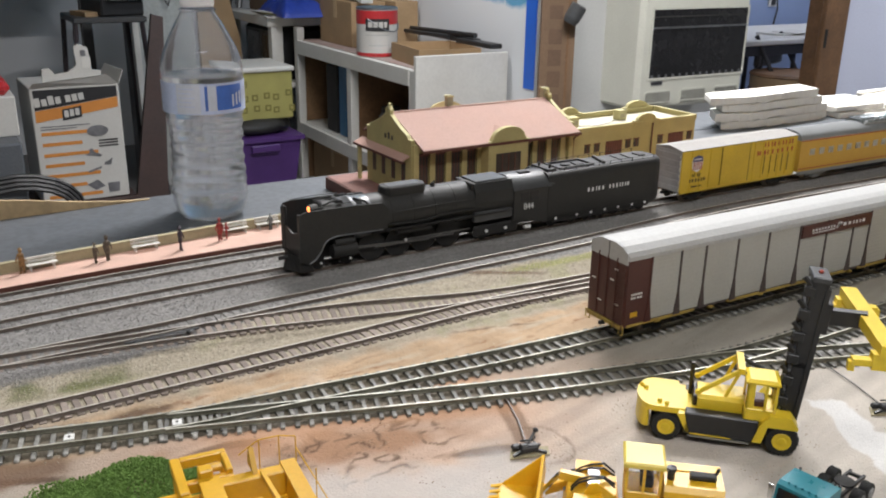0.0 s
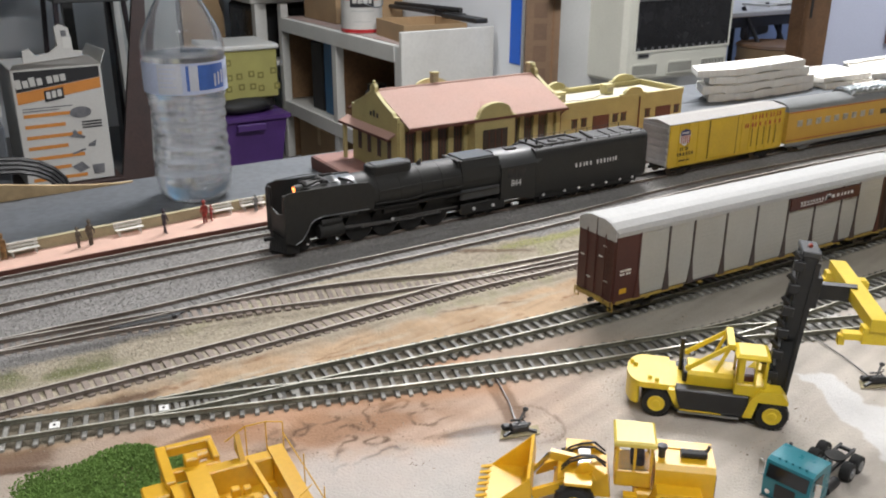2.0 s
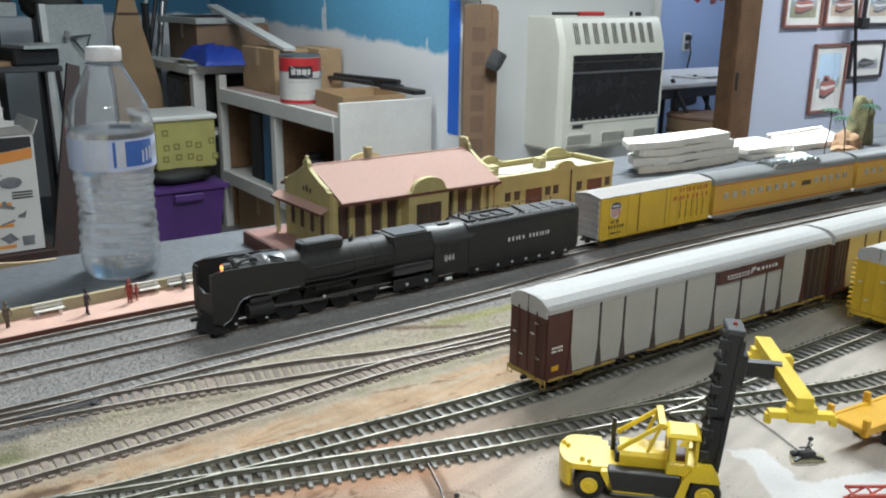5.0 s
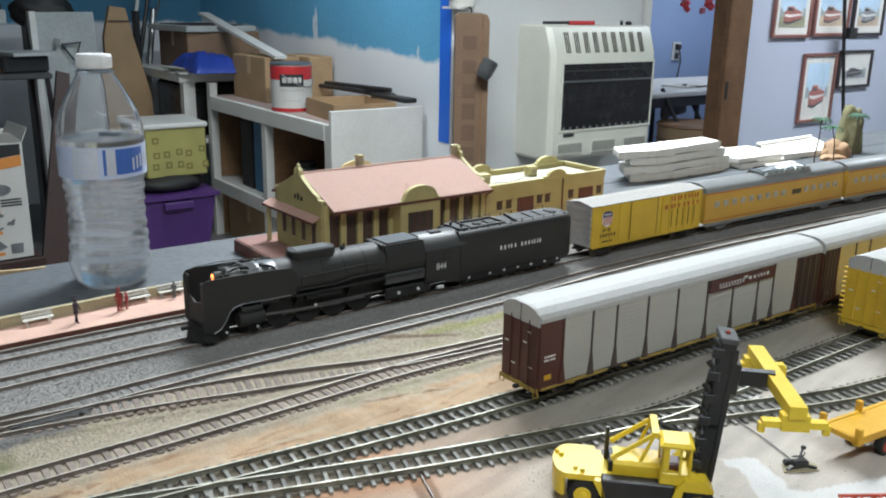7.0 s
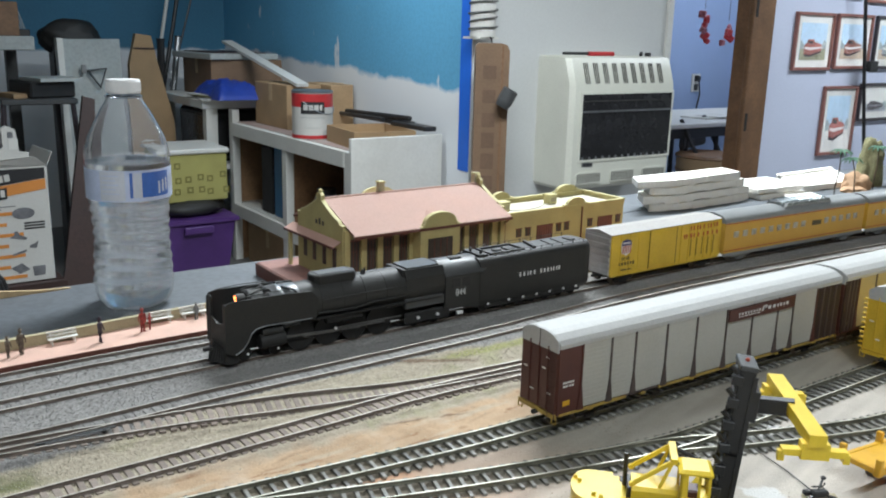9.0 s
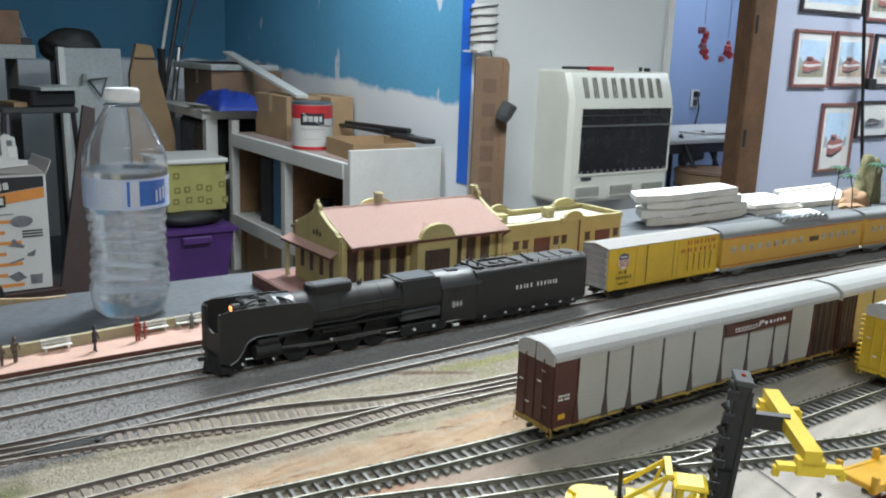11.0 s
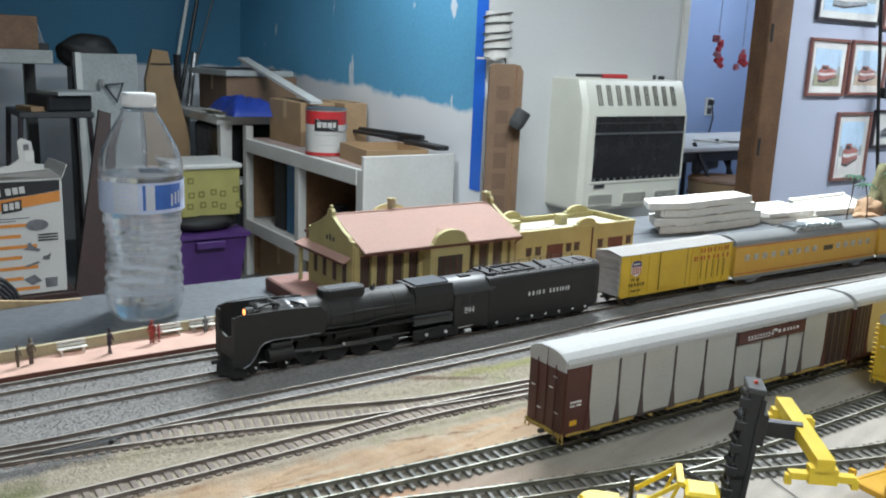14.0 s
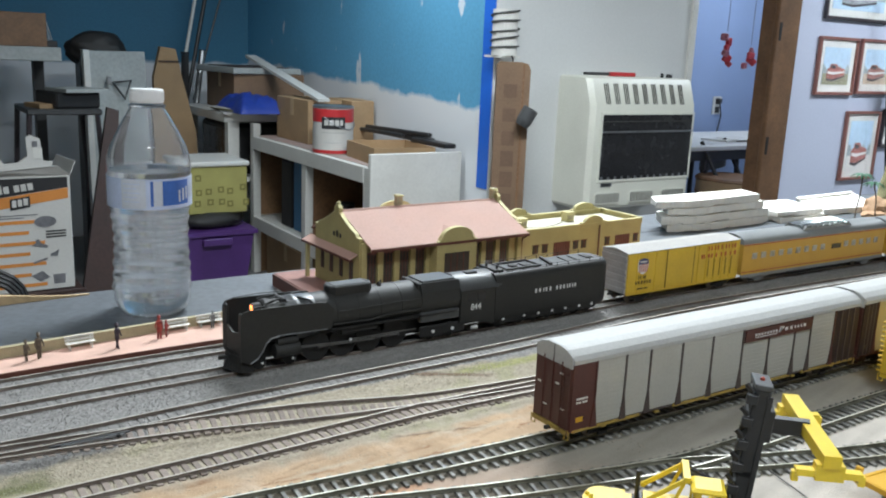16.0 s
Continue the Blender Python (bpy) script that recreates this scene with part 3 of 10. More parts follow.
def rail(line, off, z0, lift, material, parent):
    """One rail with foot, web and head, swept along a line at a sideways offset."""
    prof = [(-0.0013, 0), (-0.0013, 0.0004), (-0.0004, 0.0007), (-0.0004, 0.0018), (-0.0007, 0.002), (-0.0007, 0.0026), (0.0007, 0.0026), (0.0007, 0.002), (0.0004, 0.0018), (0.0004, 0.0007), (0.0013, 0.0004), (0.0013, 0)]
    k = (0.82, 0.86) if material is M_RAIL_OLD else (0.88, 1.0)
    prof = [(a * k[0], b * k[1]) for a, b in prof]
    bm = bmesh.new()
    rings = []
    for p, d in line:
        s = Vector((-d.y, d.x, 0))
        z = ground_z(p.x + s.x * off, p.y + s.y * off) * lift + z0
        rings.append([bm.verts.new(p + s * (off + a) + Vector((0, 0, z + b))) for a, b in prof])
    n = len(prof)
    for a, b in zip(rings, rings[1:]):
        for i in range(n):
            j = (i + 1) % n
            bm.faces.new((a[i], a[j], b[j], b[i])).material_index = int(i == 5)
    bm.faces.new(rings[0])
    bm.faces.new(rings[-1][::-1])
    ob = part("rail", bm, material, parent)
    ob.data.materials.append(M_RAIL_HEAD if material is M_RAIL_OLD else M_RAIL_TOP)
    return ob


def track(pts, label, rails=M_RAIL, ties=None, raise_=0.0, group="railway tracks of the layout", pitch=TIE_STEP):
    """Two rails on separate ties along a curve."""
    t = thing("railway_track", Matrix.Identity(4), label, "model track", group)
    line = curve_through(pts, 0.012)
    for s in (1, -1):
        rail(line, s * HALF, 0.0019 + raise_, 1, rails, t)
    for p, d in curve_through(pts, pitch):
        o = new("tie", ties or tie_mesh)
        o.matrix_world = Matrix.Translation((p.x, p.y, ground_z(p.x, p.y) + raise_)) @ Matrix.Rotation(math.atan2(d.y, d.x) + random.uniform(-0.02, 0.02), 4, "Z") @ Matrix.Rotation(math.atan((ground_z(p.x - d.y * 0.008, p.y + d.x * 0.008) - ground_z(p.x + d.y * 0.008, p.y - d.x * 0.008)) / 0.016), 4, "X")
        o.parent = t
    return t


track(TRACK_PLATFORM, "weathered model track beside the station platform, grey ballast", M_RAIL_OLD, tie_mesh_grey, pitch=0.0064)
track(TRACK_MAIN, "weathered main-line model track under the passenger train", M_RAIL_OLD, tie_mesh_grey, pitch=0.0064)
track(TRACK_PASS, "weathered passing-line model track in grey ballast", M_RAIL_OLD, tie_mesh_grey, pitch=0.0064)
track(TRACK_LINK, "rusty crossover model track sunk in tan gravel", M_RAIL_OLD, tie_mesh_pale, -0.0001, pitch=0.0066)
track(TRACK_SIDING, "rusty siding model track with greyish ties", M_RAIL_OLD, tie_mesh_pale, 0.0003, pitch=0.0066)
track(TRACK_YARD, "shiny yard model track on dark plastic ties", M_RAIL)
track(TRACK_LEAD, "shiny diverging yard track on dark plastic ties", M_RAIL, None, -0.0002)
track(TRACK_STUB, "shiny storage track on dark plastic ties", M_RAIL, None, 0.0002)

# ---------------------------------------------------------------- materials of the models
M_LOCO = mat("satin_black_loco_paint", (0.021, 0.021, 0.020), 0.55, var=0.15, scale=60, fine=500, bump=0.05, tint=(0.026, 0.025, 0.023), spec=0.45)
M_LOCO_DULL = mat("sooty_black_metal", (0.017, 0.0165, 0.016), 0.6, var=0.2, scale=80, fine=600, bump=0.1)
M_ROD = mat("grey_side_rod", (0.20, 0.20, 0.20), 0.35, 0.8, var=0.15, scale=80, fine=600, bump=0.05)
M_SMOKEBOX = mat("pale_graphite_smokebox", (0.16, 0.165, 0.17), 0.36, 0.4, var=0.15, scale=60, fine=500, bump=0.05)
M_DECK = mat("dark_grey_roof_metal", (0.060, 0.062, 0.064), 0.42, var=0.12, scale=60, fine=500, bump=0.05)
M_WHITE_MARK = mat("white_marking", (0.75, 0.75, 0.74), 0.5, var=0.05, scale=80, fine=500, bump=0.0)
M_RED_MARK = mat("red_marking", (0.42, 0.06, 0.03), 0.5, var=0.1, scale=80, fine=500, bump=0.0)
M_BLUE_MARK = mat("blue_marking", (0.05, 0.06, 0.16), 0.5, var=0.1, scale=80, fine=500, bump=0.0)
M_BLACK_MARK = mat("faded_black_marking", (0.09, 0.07, 0.03), 0.6, var=0.2, scale=80, fine=500, bump=0.0)
M_YELLOW_CAR = mat("traffic_yellow_car_paint", (0.66, 0.44, 0.035), 0.45, var=0.07, scale=40, fine=500, bump=0.08, tint=(0.40, 0.22, 0.02))
M_YELLOW_COACH = mat("orange_yellow_coach_paint", (0.60, 0.345, 0.045), 0.4, var=0.06, scale=40, fine=500, bump=0.05, tint=(0.4, 0.2, 0.02))
M_COACH_ROOF = mat("coach_roof_grey", (0.24, 0.25, 0.25), 0.32, var=0.08, scale=40, fine=500, bump=0.05)
M_GALV = mat("galvanised_corrugated_metal", (0.55, 0.56, 0.57), 0.4, 0.55, var=0.1, scale=60, fine=500, bump=0.08, tint=(0.3, 0.28, 0.26))
M_ROOF_GREY = mat("dusty_grey_boxcar_roof", (0.34, 0.325, 0.305), 0.7, var=0.1, scale=40, fine=400, bump=0.08, tint=(0.32, 0.30, 0.28))
M_ROOF_WHITE = mat("pale_weathered_car_roof", (0.44, 0.445, 0.435), 0.6, var=0.07, scale=25, fine=400, bump=0.08, tint=(0.5, 0.48, 0.46))
M_RACK_SIDE = mat("grey_louvred_panel", (0.47, 0.465, 0.425), 0.5, 0.15, var=0.06, scale=30, fine=500, bump=0.08, tint=(0.34, 0.33, 0.30))
M_RACK_TAN = mat("tan_yellow_louvred_panel", (0.50, 0.42, 0.22), 0.5, 0.15, var=0.06, scale=30, fine=500, bump=0.08)
M_MAROON = mat("maroon_brown_car_paint", (0.085, 0.028, 0.022), 0.45, var=0.12, scale=40, fine=500, bump=0.06)
M_YELLOW = mat("bright_yellow_plastic", (0.78, 0.57, 0.035), 0.35, var=0.05, scale=60, fine=500, bump=0.03, tint=(0.55, 0.34, 0.01))
M_YELLOW_DEEP = mat("orange_yellow_plastic", (0.68, 0.38, 0.02), 0.35, var=0.06, scale=60, fine=500, bump=0.03, tint=(0.5, 0.25, 0.01))
M_TYRE = mat("black_rubber", (0.014, 0.014, 0.014), 0.7, var=0.15, scale=150, fine=800, bump=0.2)
M_TEAL = mat("teal_truck_paint", (0.015, 0.20, 0.25), 0.3, var=0.08, scale=60, fine=500, bump=0.03)
M_CHROME = mat("bright_metal", (0.7, 0.7, 0.7), 0.18, 1.0, var=0.05, scale=60, fine=400, bump=0.0)
M_PANE = glass("model_glazing", (0.9, 0.92, 0.92), 0.03, 1.2)
M_WINDOW = mat("dark_window_pane", (0.02, 0.022, 0.025), 0.12, var=0.1, scale=60, fine=300, bump=0.0)
M_OCHRE = mat("ochre_station_stucco", (0.42, 0.36, 0.155), 0.75, var=0.1, scale=40, fine=600, bump=0.2, tint=(0.30, 0.25, 0.10))
M_OCHRE_PALE = mat("pale_yellow_parapet_trim", (0.56, 0.50, 0.25), 0.7, var=0.08, scale=40, fine=600, bump=0.1)
M_TERRA = mat("faded_terracotta_roof", (0.46, 0.285, 0.235), 0.75, var=0.08, scale=30, fine=500, bump=0.15, tint=(0.50, 0.33, 0.27))
M_STATION_GLASS = mat("dusty_brown_station_window", (0.050, 0.038, 0.028), 0.35, var=0.25, scale=120, fine=500, bump=0.0)
M_TRIM_BROWN = mat("dark_red_brown_trim", (0.13, 0.045, 0.03), 0.6, var=0.15, scale=60, fine=500, bump=0.1)
M_WING_ROOF = mat("pale_gravel_flat_roof", (0.58, 0.55, 0.45), 0.9, var=0.1, scale=60, fine=700, bump=0.2)
M_BRICK_RED = mat("brick_red_platform", (0.28, 0.145, 0.12), 0.75, var=0.15, scale=60, fine=700, bump=0.2)
M_BENCH = mat("white_bench", (0.74, 0.73, 0.68), 0.5, var=0.05, scale=80, fine=500, bump=0.0)

RAIL_TOP = 0.0110


def along(pts, x):
    """Place and heading of a track at a given x."""
    line = curve_through(pts, 0.004)
    p, d = min(line, key=lambda e: abs(e[0].x - x))
    return p, math.degrees(math.atan2(d.y, d.x))


def on_main(x):
    p, a = along(TRACK_MAIN, x)
    return pose(x, p.y, RAIL_TOP, 0, 0, a)


def wheel_bm(x, y, r, w, bm=None, z=None, seg=20):
    """A flanged wheel with a dished face, axle along y."""
    z = r if z is None else z
    s = 1 if y > 0 else -1
    m = Matrix.Translation((x, y, z)) @ Matrix.Rotation(radians(90 * s), 4, "X")
    prof = [(0.0008, w * 0.2), (r * 0.25, w * 0.45), (r * 0.3, 0.1 * w), (r * 0.78, 0.1 * w), (r * 0.84, w * 0.45), (r, w * 0.4), (r, -w * 0.3), (r * 1.08, -w * 0.35), (r * 1.08, -w * 0.5), (0.0008, -w * 0.5)]
    return lathe(prof, seg, bm, m)


def bars(parent, x0, x1, y, z0, z1, widths, material, label, name="lettering_bar", rows=1, proud=0.0003):
    """Unreadable or withheld lettering: a line of plain upright bars on a face that looks to -y."""
    total = sum(abs(w) for w in widths)
    k = (x1 - x0) / total
    x = x0
    for w in widths:
        if w > 0:
            ob = part(name, bx(x, y - proud, z0, x + w * k * 0.72, y + 0.0002, z1), material, parent, label)
        x += abs(w) * k
    return ob


def loft(sections, closed=True, bm=None):
    """Skins a row of outlines with the same number of points."""
    bm = bm or bmesh.new()
    rings = [[bm.verts.new(p) for p in s] for s in sections]
    n = len(rings[0])
    for a, b in zip(rings, rings[1:]):
        for i in range(n if closed else n - 1):
            j = (i + 1) % n
            bm.faces.new((a[i], a[j], b[j], b[i]))
    bm.faces.new(rings[0][::-1])
    bm.faces.new(rings[-1])
    return bm


def arch(half, z0, eave, top, n=10):
    """A car-body outline in (y, z): straight sides and an arched roof."""
    pts = [(-half, z0), (half, z0), (half, eave)]
    for i in range(1, n):
        a = math.pi * i / n
        pts.append((half * math.cos(a), eave + (top - eave) * math.sin(a)))
    return pts + [(-half, eave)]


# ---------------------------------------------------------------- the steam locomotive and its tender
def steam_locomotive():
    p0, a = along(TRACK_MAIN, -0.03)
    t = thing("steam_locomotive", pose(0, along(TRACK_MAIN, 0.0)[0].y, RAIL_TOP, 0, 0, a), "black model steam locomotive with lit headlight and smoke deflectors", "model locomotive")
    # boiler, with a band of jacket rings
    bm = bmesh.new()
    axis = Matrix.Translation((0, 0, 0.0345)) @ Matrix.Rotation(radians(90), 4, "Y")
    prof = [(0.0172, -0.122)]
    prof += [(0.0172, -0.08), (0.0172, -0.03), (0.0172, 0.02)]
    prof.append((0.0172, 0.056))
    boiler = part("boiler", lathe(prof, 40, None, axis), M_LOCO, t)
    smooth(boiler, 50)
    for x in (-0.066, -0.046, -0.026, -0.006):
        part("boiler_band", lathe([(0.0172, x), (0.0174, x + 0.0001), (0.0174, x + 0.0010), (0.0172, x + 0.0011)], 40, None, axis), M_LOCO, boiler)
    smooth(part("smokebox_cover", lathe([(0.0174, -0.1075), (0.0176, -0.107), (0.0176, -0.101), (0.0181, -0.1005), (0.0181, -0.096), (0.0176, -0.0955), (0.0176, -0.084), (0.0174, -0.083)], 40, None, axis), M_SMOKEBOX, t, "pale graphite-grey smokebox jacket"), 50)
    dome = part("feedwater_heater", bar((-0.1085, -0.009, 0.0500), (-0.1085, 0.009, 0.0500), 0.0030, 14), M_LOCO_DULL, t)
    for y in (-0.006, 0.0, 0.006):
        part("heater_pipe", tube([(-0.1085, y, 0.0525), (-0.1160, y * 1.2, 0.0518), (-0.1240, y * 1.3, 0.0500)], 0.0008, 6), M_LOCO, dome)
    for s in (-1, 1):
        part("top_rail", tube([(-0.1400, s * 0.0165, 0.0508), (-0.1200, s * 0.0160, 0.0520), (-0.1000, s * 0.0150, 0.0518)], 0.0004, 5), M_LOCO, t)
        part("steam_pipe", tube([(-0.0960, s * 0.006, 0.0520), (-0.0880, s * 0.011, 0.0500), (-0.0820, s * 0.0155, 0.0430)], 0.0010, 8), M_LOCO_DULL, t)
    front = part("smokebox_front", lathe([(0.0002, -0.1285), (0.006, -0.128), (0.0105, -0.1265), (0.011, -0.1245), (0.0160, -0.1240), (0.0172, -0.122)], 32, None, axis), M_LOCO_DULL, t)
    smooth(front, 40)
    lamp = part("headlight", bar((-0.1235, 0, 0.0462), (-0.1310, 0, 0.0462), 0.0034, 18), M_LOCO, t)
    part("lens", bar((-0.1309, 0, 0.0462), (-0.1315, 0, 0.0462), 0.0021, 18), M_LAMP, lamp, "lit warm orange headlight lens")
    # smoke deflectors with curved lower front
    side = [(-0.1470, 0.0115), (-0.1400, 0.0075), (-0.1345, 0.0105), (-0.1300, 0.0165), (-0.1270, 0.0225), (-0.1235, 0.0255), (-0.1160, 0.0268), (-0.0720, 0.0262), (-0.0705, 0.0420), (-0.0760, 0.0485), (-0.1000, 0.0498), (-0.1400, 0.0500), (-0.1450, 0.0488), (-0.1470, 0.0455)]
    edge = [(-0.1395, 0.0085), (-0.1340, 0.0112), (-0.1295, 0.0170), (-0.1265, 0.0228), (-0.1230, 0.0258), (-0.1160, 0.0272), (-0.0760, 0.0266)]
    for s in (-1, 1):
        d = part("smoke_deflector", prism(side, "y", s * 0.0176, s * 0.0188), M_LOCO, t)
        part("edge_strip", tube([(x, s * 0.0190, z) for x, z in edge], 0.0005, 6), M_STEEL, d, "thin grey edge strip")
    # front shell between the deflectors, and the pilot
    part("front_bulkhead", prism([(-0.0185, 0.010), (0.0185, 0.010), (0.0185, 0.030), (0.012, 0.032), (0.0, 0.029), (-0.012, 0.032), (-0.0185, 0.030)], "x", -0.1462, -0.1445), M_LOCO, t)
    for s in (-1, 1):
        part("front_post", bx(-0.1466, s * 0.0185, 0.012, -0.1440, s * 0.0125, 0.0475, 0.0008), M_LOCO, t)
    bm = bmesh.new()
    lo = [(-0.1540, 0.0, 0.0012), (-0.1460, 0.0165, 0.0012), (-0.1360, 0.0175, 0.0012), (-0.1360, -0.0175, 0.0012), (-0.1460, -0.0165, 0.0012)]
    hi = [(-0.1490, 0.0, 0.0135), (-0.1462, 0.0150, 0.0135), (-0.1360, 0.0175, 0.0135), (-0.1360, -0.0175, 0.0135), (-0.1462, -0.0150, 0.0135)]
    part("pilot", loft([lo, hi], True, bm), M_LOCO_DULL, t)
    for i in range(-6, 7):
        f = abs(i) / 6
        bm = beam((-0.1535 + 0.0075 * f, i * 0.0025, 0.0018), (-0.1492 + 0.003 * f, i * 0.0023, 0.013), 0.0007, 0.0007, None, (1, 0, 0))
        part("pilot_bar", bm, M_LOCO, t)
    part("coupler", bx(-0.1575, -0.0015, 0.009, -0.1500, 0.0015, 0.0115, 0.0005), M_LOCO_DULL, t)
    # casings on the boiler
    cas = part("stack_casing", loft([[(x, y, z) for x, y in [(-0.0690 + e, 0), (-0.0672 + e, 0.0060 - e), (-0.0640, 0.0088 - e), (-0.0330, 0.0088 - e), (-0.0298 - e, 0.0060 - e), (-0.0280 - e, 0), (-0.0298 - e, -0.0060 + e), (-0.0330, -0.0088 + e), (-0.0640, -0.0088 + e), (-0.0672 + e, -0.0060 + e)]] for z, e in [(0.0470, 0), (0.0556, 0), (0.0566, 0.0008)]]), M_LOCO_DULL, t)
    part("stack_casing_top", bx(-0.0635, -0.0060, 0.0563, -0.0340, 0.0060, 0.0571, 0.0003), M_DECK, cas)
    part("bell", lathe([(0.0022, 0), (0.0018, 0.001), (0.0012, 0.0026), (0.0002, 0.0032)], 12, None, Matrix.Translation((-0.0205, -0.002, 0.0518))), M_LOCO_DULL, t)
    part("whistle", bar((-0.0165, 0.002, 0.0515), (-0.0165, 0.002, 0.0548), 0.0007), M_LOCO_DULL, t)
    box2 = part("sand_box_casing", loft([[(x, y, z) for y, z in [(-0.0178, 0.0340), (-0.0166, 0.0440), (-0.0130, 0.0512), (0.0130, 0.0512), (0.0166, 0.0440), (0.0178, 0.0340)]] for x in (0.0135, 0.0530)]), M_LOCO, t)
    part("sand_box_lid", bx(0.0165, -0.0118, 0.0510, 0.0500, 0.0118, 0.0526, 0.0005), M_DECK, box2)
    part("sand_box_step", bx(0.0110, -0.0130, 0.0440, 0.0138, 0.0130, 0.0518, 0.0005), M_LOCO_DULL, box2)
    for s in (-1, 1):
        part("handrail", tube([(-0.066, s * 0.0188, 0.0395), (-0.03, s * 0.0186, 0.0402), (0.012, s * 0.0186, 0.0402)], 0.0003, 6), M_LOCO, t)
        part("running_board", bx(-0.0720, s * 0.0130, 0.0245, 0.0480, s * 0.0195, 0.0255), M_LOCO_DULL, t)
        part("feed_pipe", tube([(-0.070, s * 0.0180, 0.0292), (-0.035, s * 0.0182, 0.0285), (-0.02, s * 0.0182, 0.0310), (0.012, s * 0.0182, 0.0310)], 0.0008, 8), M_LOCO, t)
        part("air_tank", bar((-0.062, s * 0.0150, 0.0215), (-0.030, s * 0.0150, 0.0215), 0.0028, 14), M_LOCO_DULL, t)
    # cab
    roof = []
    for x, e in ((0.0525, 0.0), (0.0545, -0.0006), (0.0930, -0.0006), (0.0945, 0.0)):
        ring = []
        for i in range(13):
            an = math.pi * (0.06 + 0.88 * i / 12)
            ring.append((x, 0.0186 * math.cos(an), 0.0385 + (0.0140 - e) * math.sin(an)))
        for i in range(12, -1, -1):
            an = math.pi * (0.06 + 0.88 * i / 12)
            ring.append((x, 0.0176 * math.cos(an), 0.0375 + (0.0132 - e) * math.sin(an)))
        roof.append(ring)
    smooth(part("cab_roof", loft(roof), M_DECK, t, "dark grey cab roof"), 50)
    part("roof_hatch", bx(0.066, -0.006, 0.0515, 0.078, 0.001, 0.0538, 0.0005), M_LOCO_DULL, t)
    for s in (-1, 1):
        w = part("cab_side", prism([(0.0530, 0.0150), (0.0900, 0.0080), (0.0900, 0.0410), (0.0530, 0.0410)], "y", s * 0.0174, s * 0.0184), M_LOCO, t)
        for x0 in (0.0600, 0.0705):
            f = part("window", bx(x0, s * 0.0180, 0.0310, x0 + 0.0085, s * 0.0187, 0.0385), M_WINDOW, w)
            part("window_frame", bx(x0 - 0.0006, s * 0.0180, 0.0304, x0 + 0.0091, s * 0.0185, 0.0310), M_LOCO_DULL, f)
        if s < 0:
            lettering("844", 0.0082, M_WHITE_MARK, w, Matrix.Translation((0.0690, -0.0187, 0.0255)) @ FACE_FRONT, 0.0001, 0.9, "cab_number", "white cab number")
    part("cab_front", bx(0.0525, -0.0174, 0.012, 0.0535, 0.0174, 0.043), M_LOCO_DULL, t)
    part("cab_floor", bx(0.0530, -0.0174, 0.0125, 0.0925, 0.0174, 0.0140), M_LOCO_DULL, t)
    for s in (-1, 1):
        part("ashpan", bx(0.0120, s * 0.0120, 0.0180, 0.0520, s * 0.0182, 0.0268, 0.001), M_DECK, t, "greyish firebox side sheet")
        part("injector", bar((0.066, s * 0.0175, 0.0065), (0.072, s * 0.0175, 0.0065), 0.0016, 10), M_WHITE_MARK, t, "small white-painted injector")
    # frame and running gear
    part("frame", bx(-0.1360, -0.0045, 0.0060, 0.0900, 0.0045, 0.0200), M_LOCO_DULL, t)
    for s in (-1, 1):
        c = part("cylinder", bar((-0.1190, s * 0.0150, 0.0140), (-0.0985, s * 0.0150, 0.0140), 0.0055, 18), M_LOCO, t)
        part("valve_chest", bar((-0.1170, s * 0.0150, 0.0212), (-0.1000, s * 0.0150, 0.0212), 0.0034, 14), M_LOCO, c)
        for i, x in enumerate((-0.0820, -0.0580, -0.0340, -0.0100)):
            smooth(part("driving_wheel", wheel_bm(x, s * 0.0095, 0.0112, 0.0028, seg=28), M_LOCO_DULL, t), 35)
            part("crank_pin", bar((x + 0.003, s * 0.0100, 0.0105), (x + 0.003, s * 0.0142, 0.0105), 0.0009, 8), M_ROD, t)
        part("side_rod", bx(-0.0810, s * 0.0122, 0.0096, -0.0060, s * 0.0132, 0.0114, 0.0003), M_ROD, t)
        part("main_rod", beam((-0.0985, s * 0.0150, 0.0140), (-0.0310, s * 0.0150, 0.0106), 0.0009, 0.0017), M_ROD, t)
        part("crosshead_guide", beam((-0.0540, s * 0.0172, 0.0143), (0.0080, s * 0.0172, 0.0140), 0.0010, 0.0009), M_ROD, t)
        part("guide_end", lathe([(0.0012, 0), (0.0013, 0.0008), (0.0009, 0.0012)], 12, None, Matrix.Translation((-0.0545, s * 0.0172, 0.0142)) @ Matrix.Rotation(radians(90 if s < 0 else -90), 4, "X")), M_WHITE_MARK, t, "white-painted rod end")
        for x in (-0.1290, -0.1040):
            part("pilot_wheel", wheel_bm(x, s * 0.0092, 0.0052, 0.0026), M_LOCO_DULL, t)
            part("journal_cap", bar((x, s * 0.0160, 0.0065), (x, s * 0.0172, 0.0065), 0.0009, 10), M_WHITE_MARK, t)
        tf = part("trailing_truck_frame", bx(0.0130, s * 0.0135, 0.0040, 0.0600, s * 0.0160, 0.0140, 0.0012), M_LOCO_DULL, t)
        for x in (0.0258, 0.0460):
            part("trailing_wheel", wheel_bm(x, s * 0.0092, 0.0062, 0.0026), M_LOCO_DULL, t)
            part("journal_cap", bar((x, s * 0.0160, 0.0088), (x, s * 0.0173, 0.0088), 0.0014, 12), M_WHITE_MARK, tf, "white journal cap")
    return t


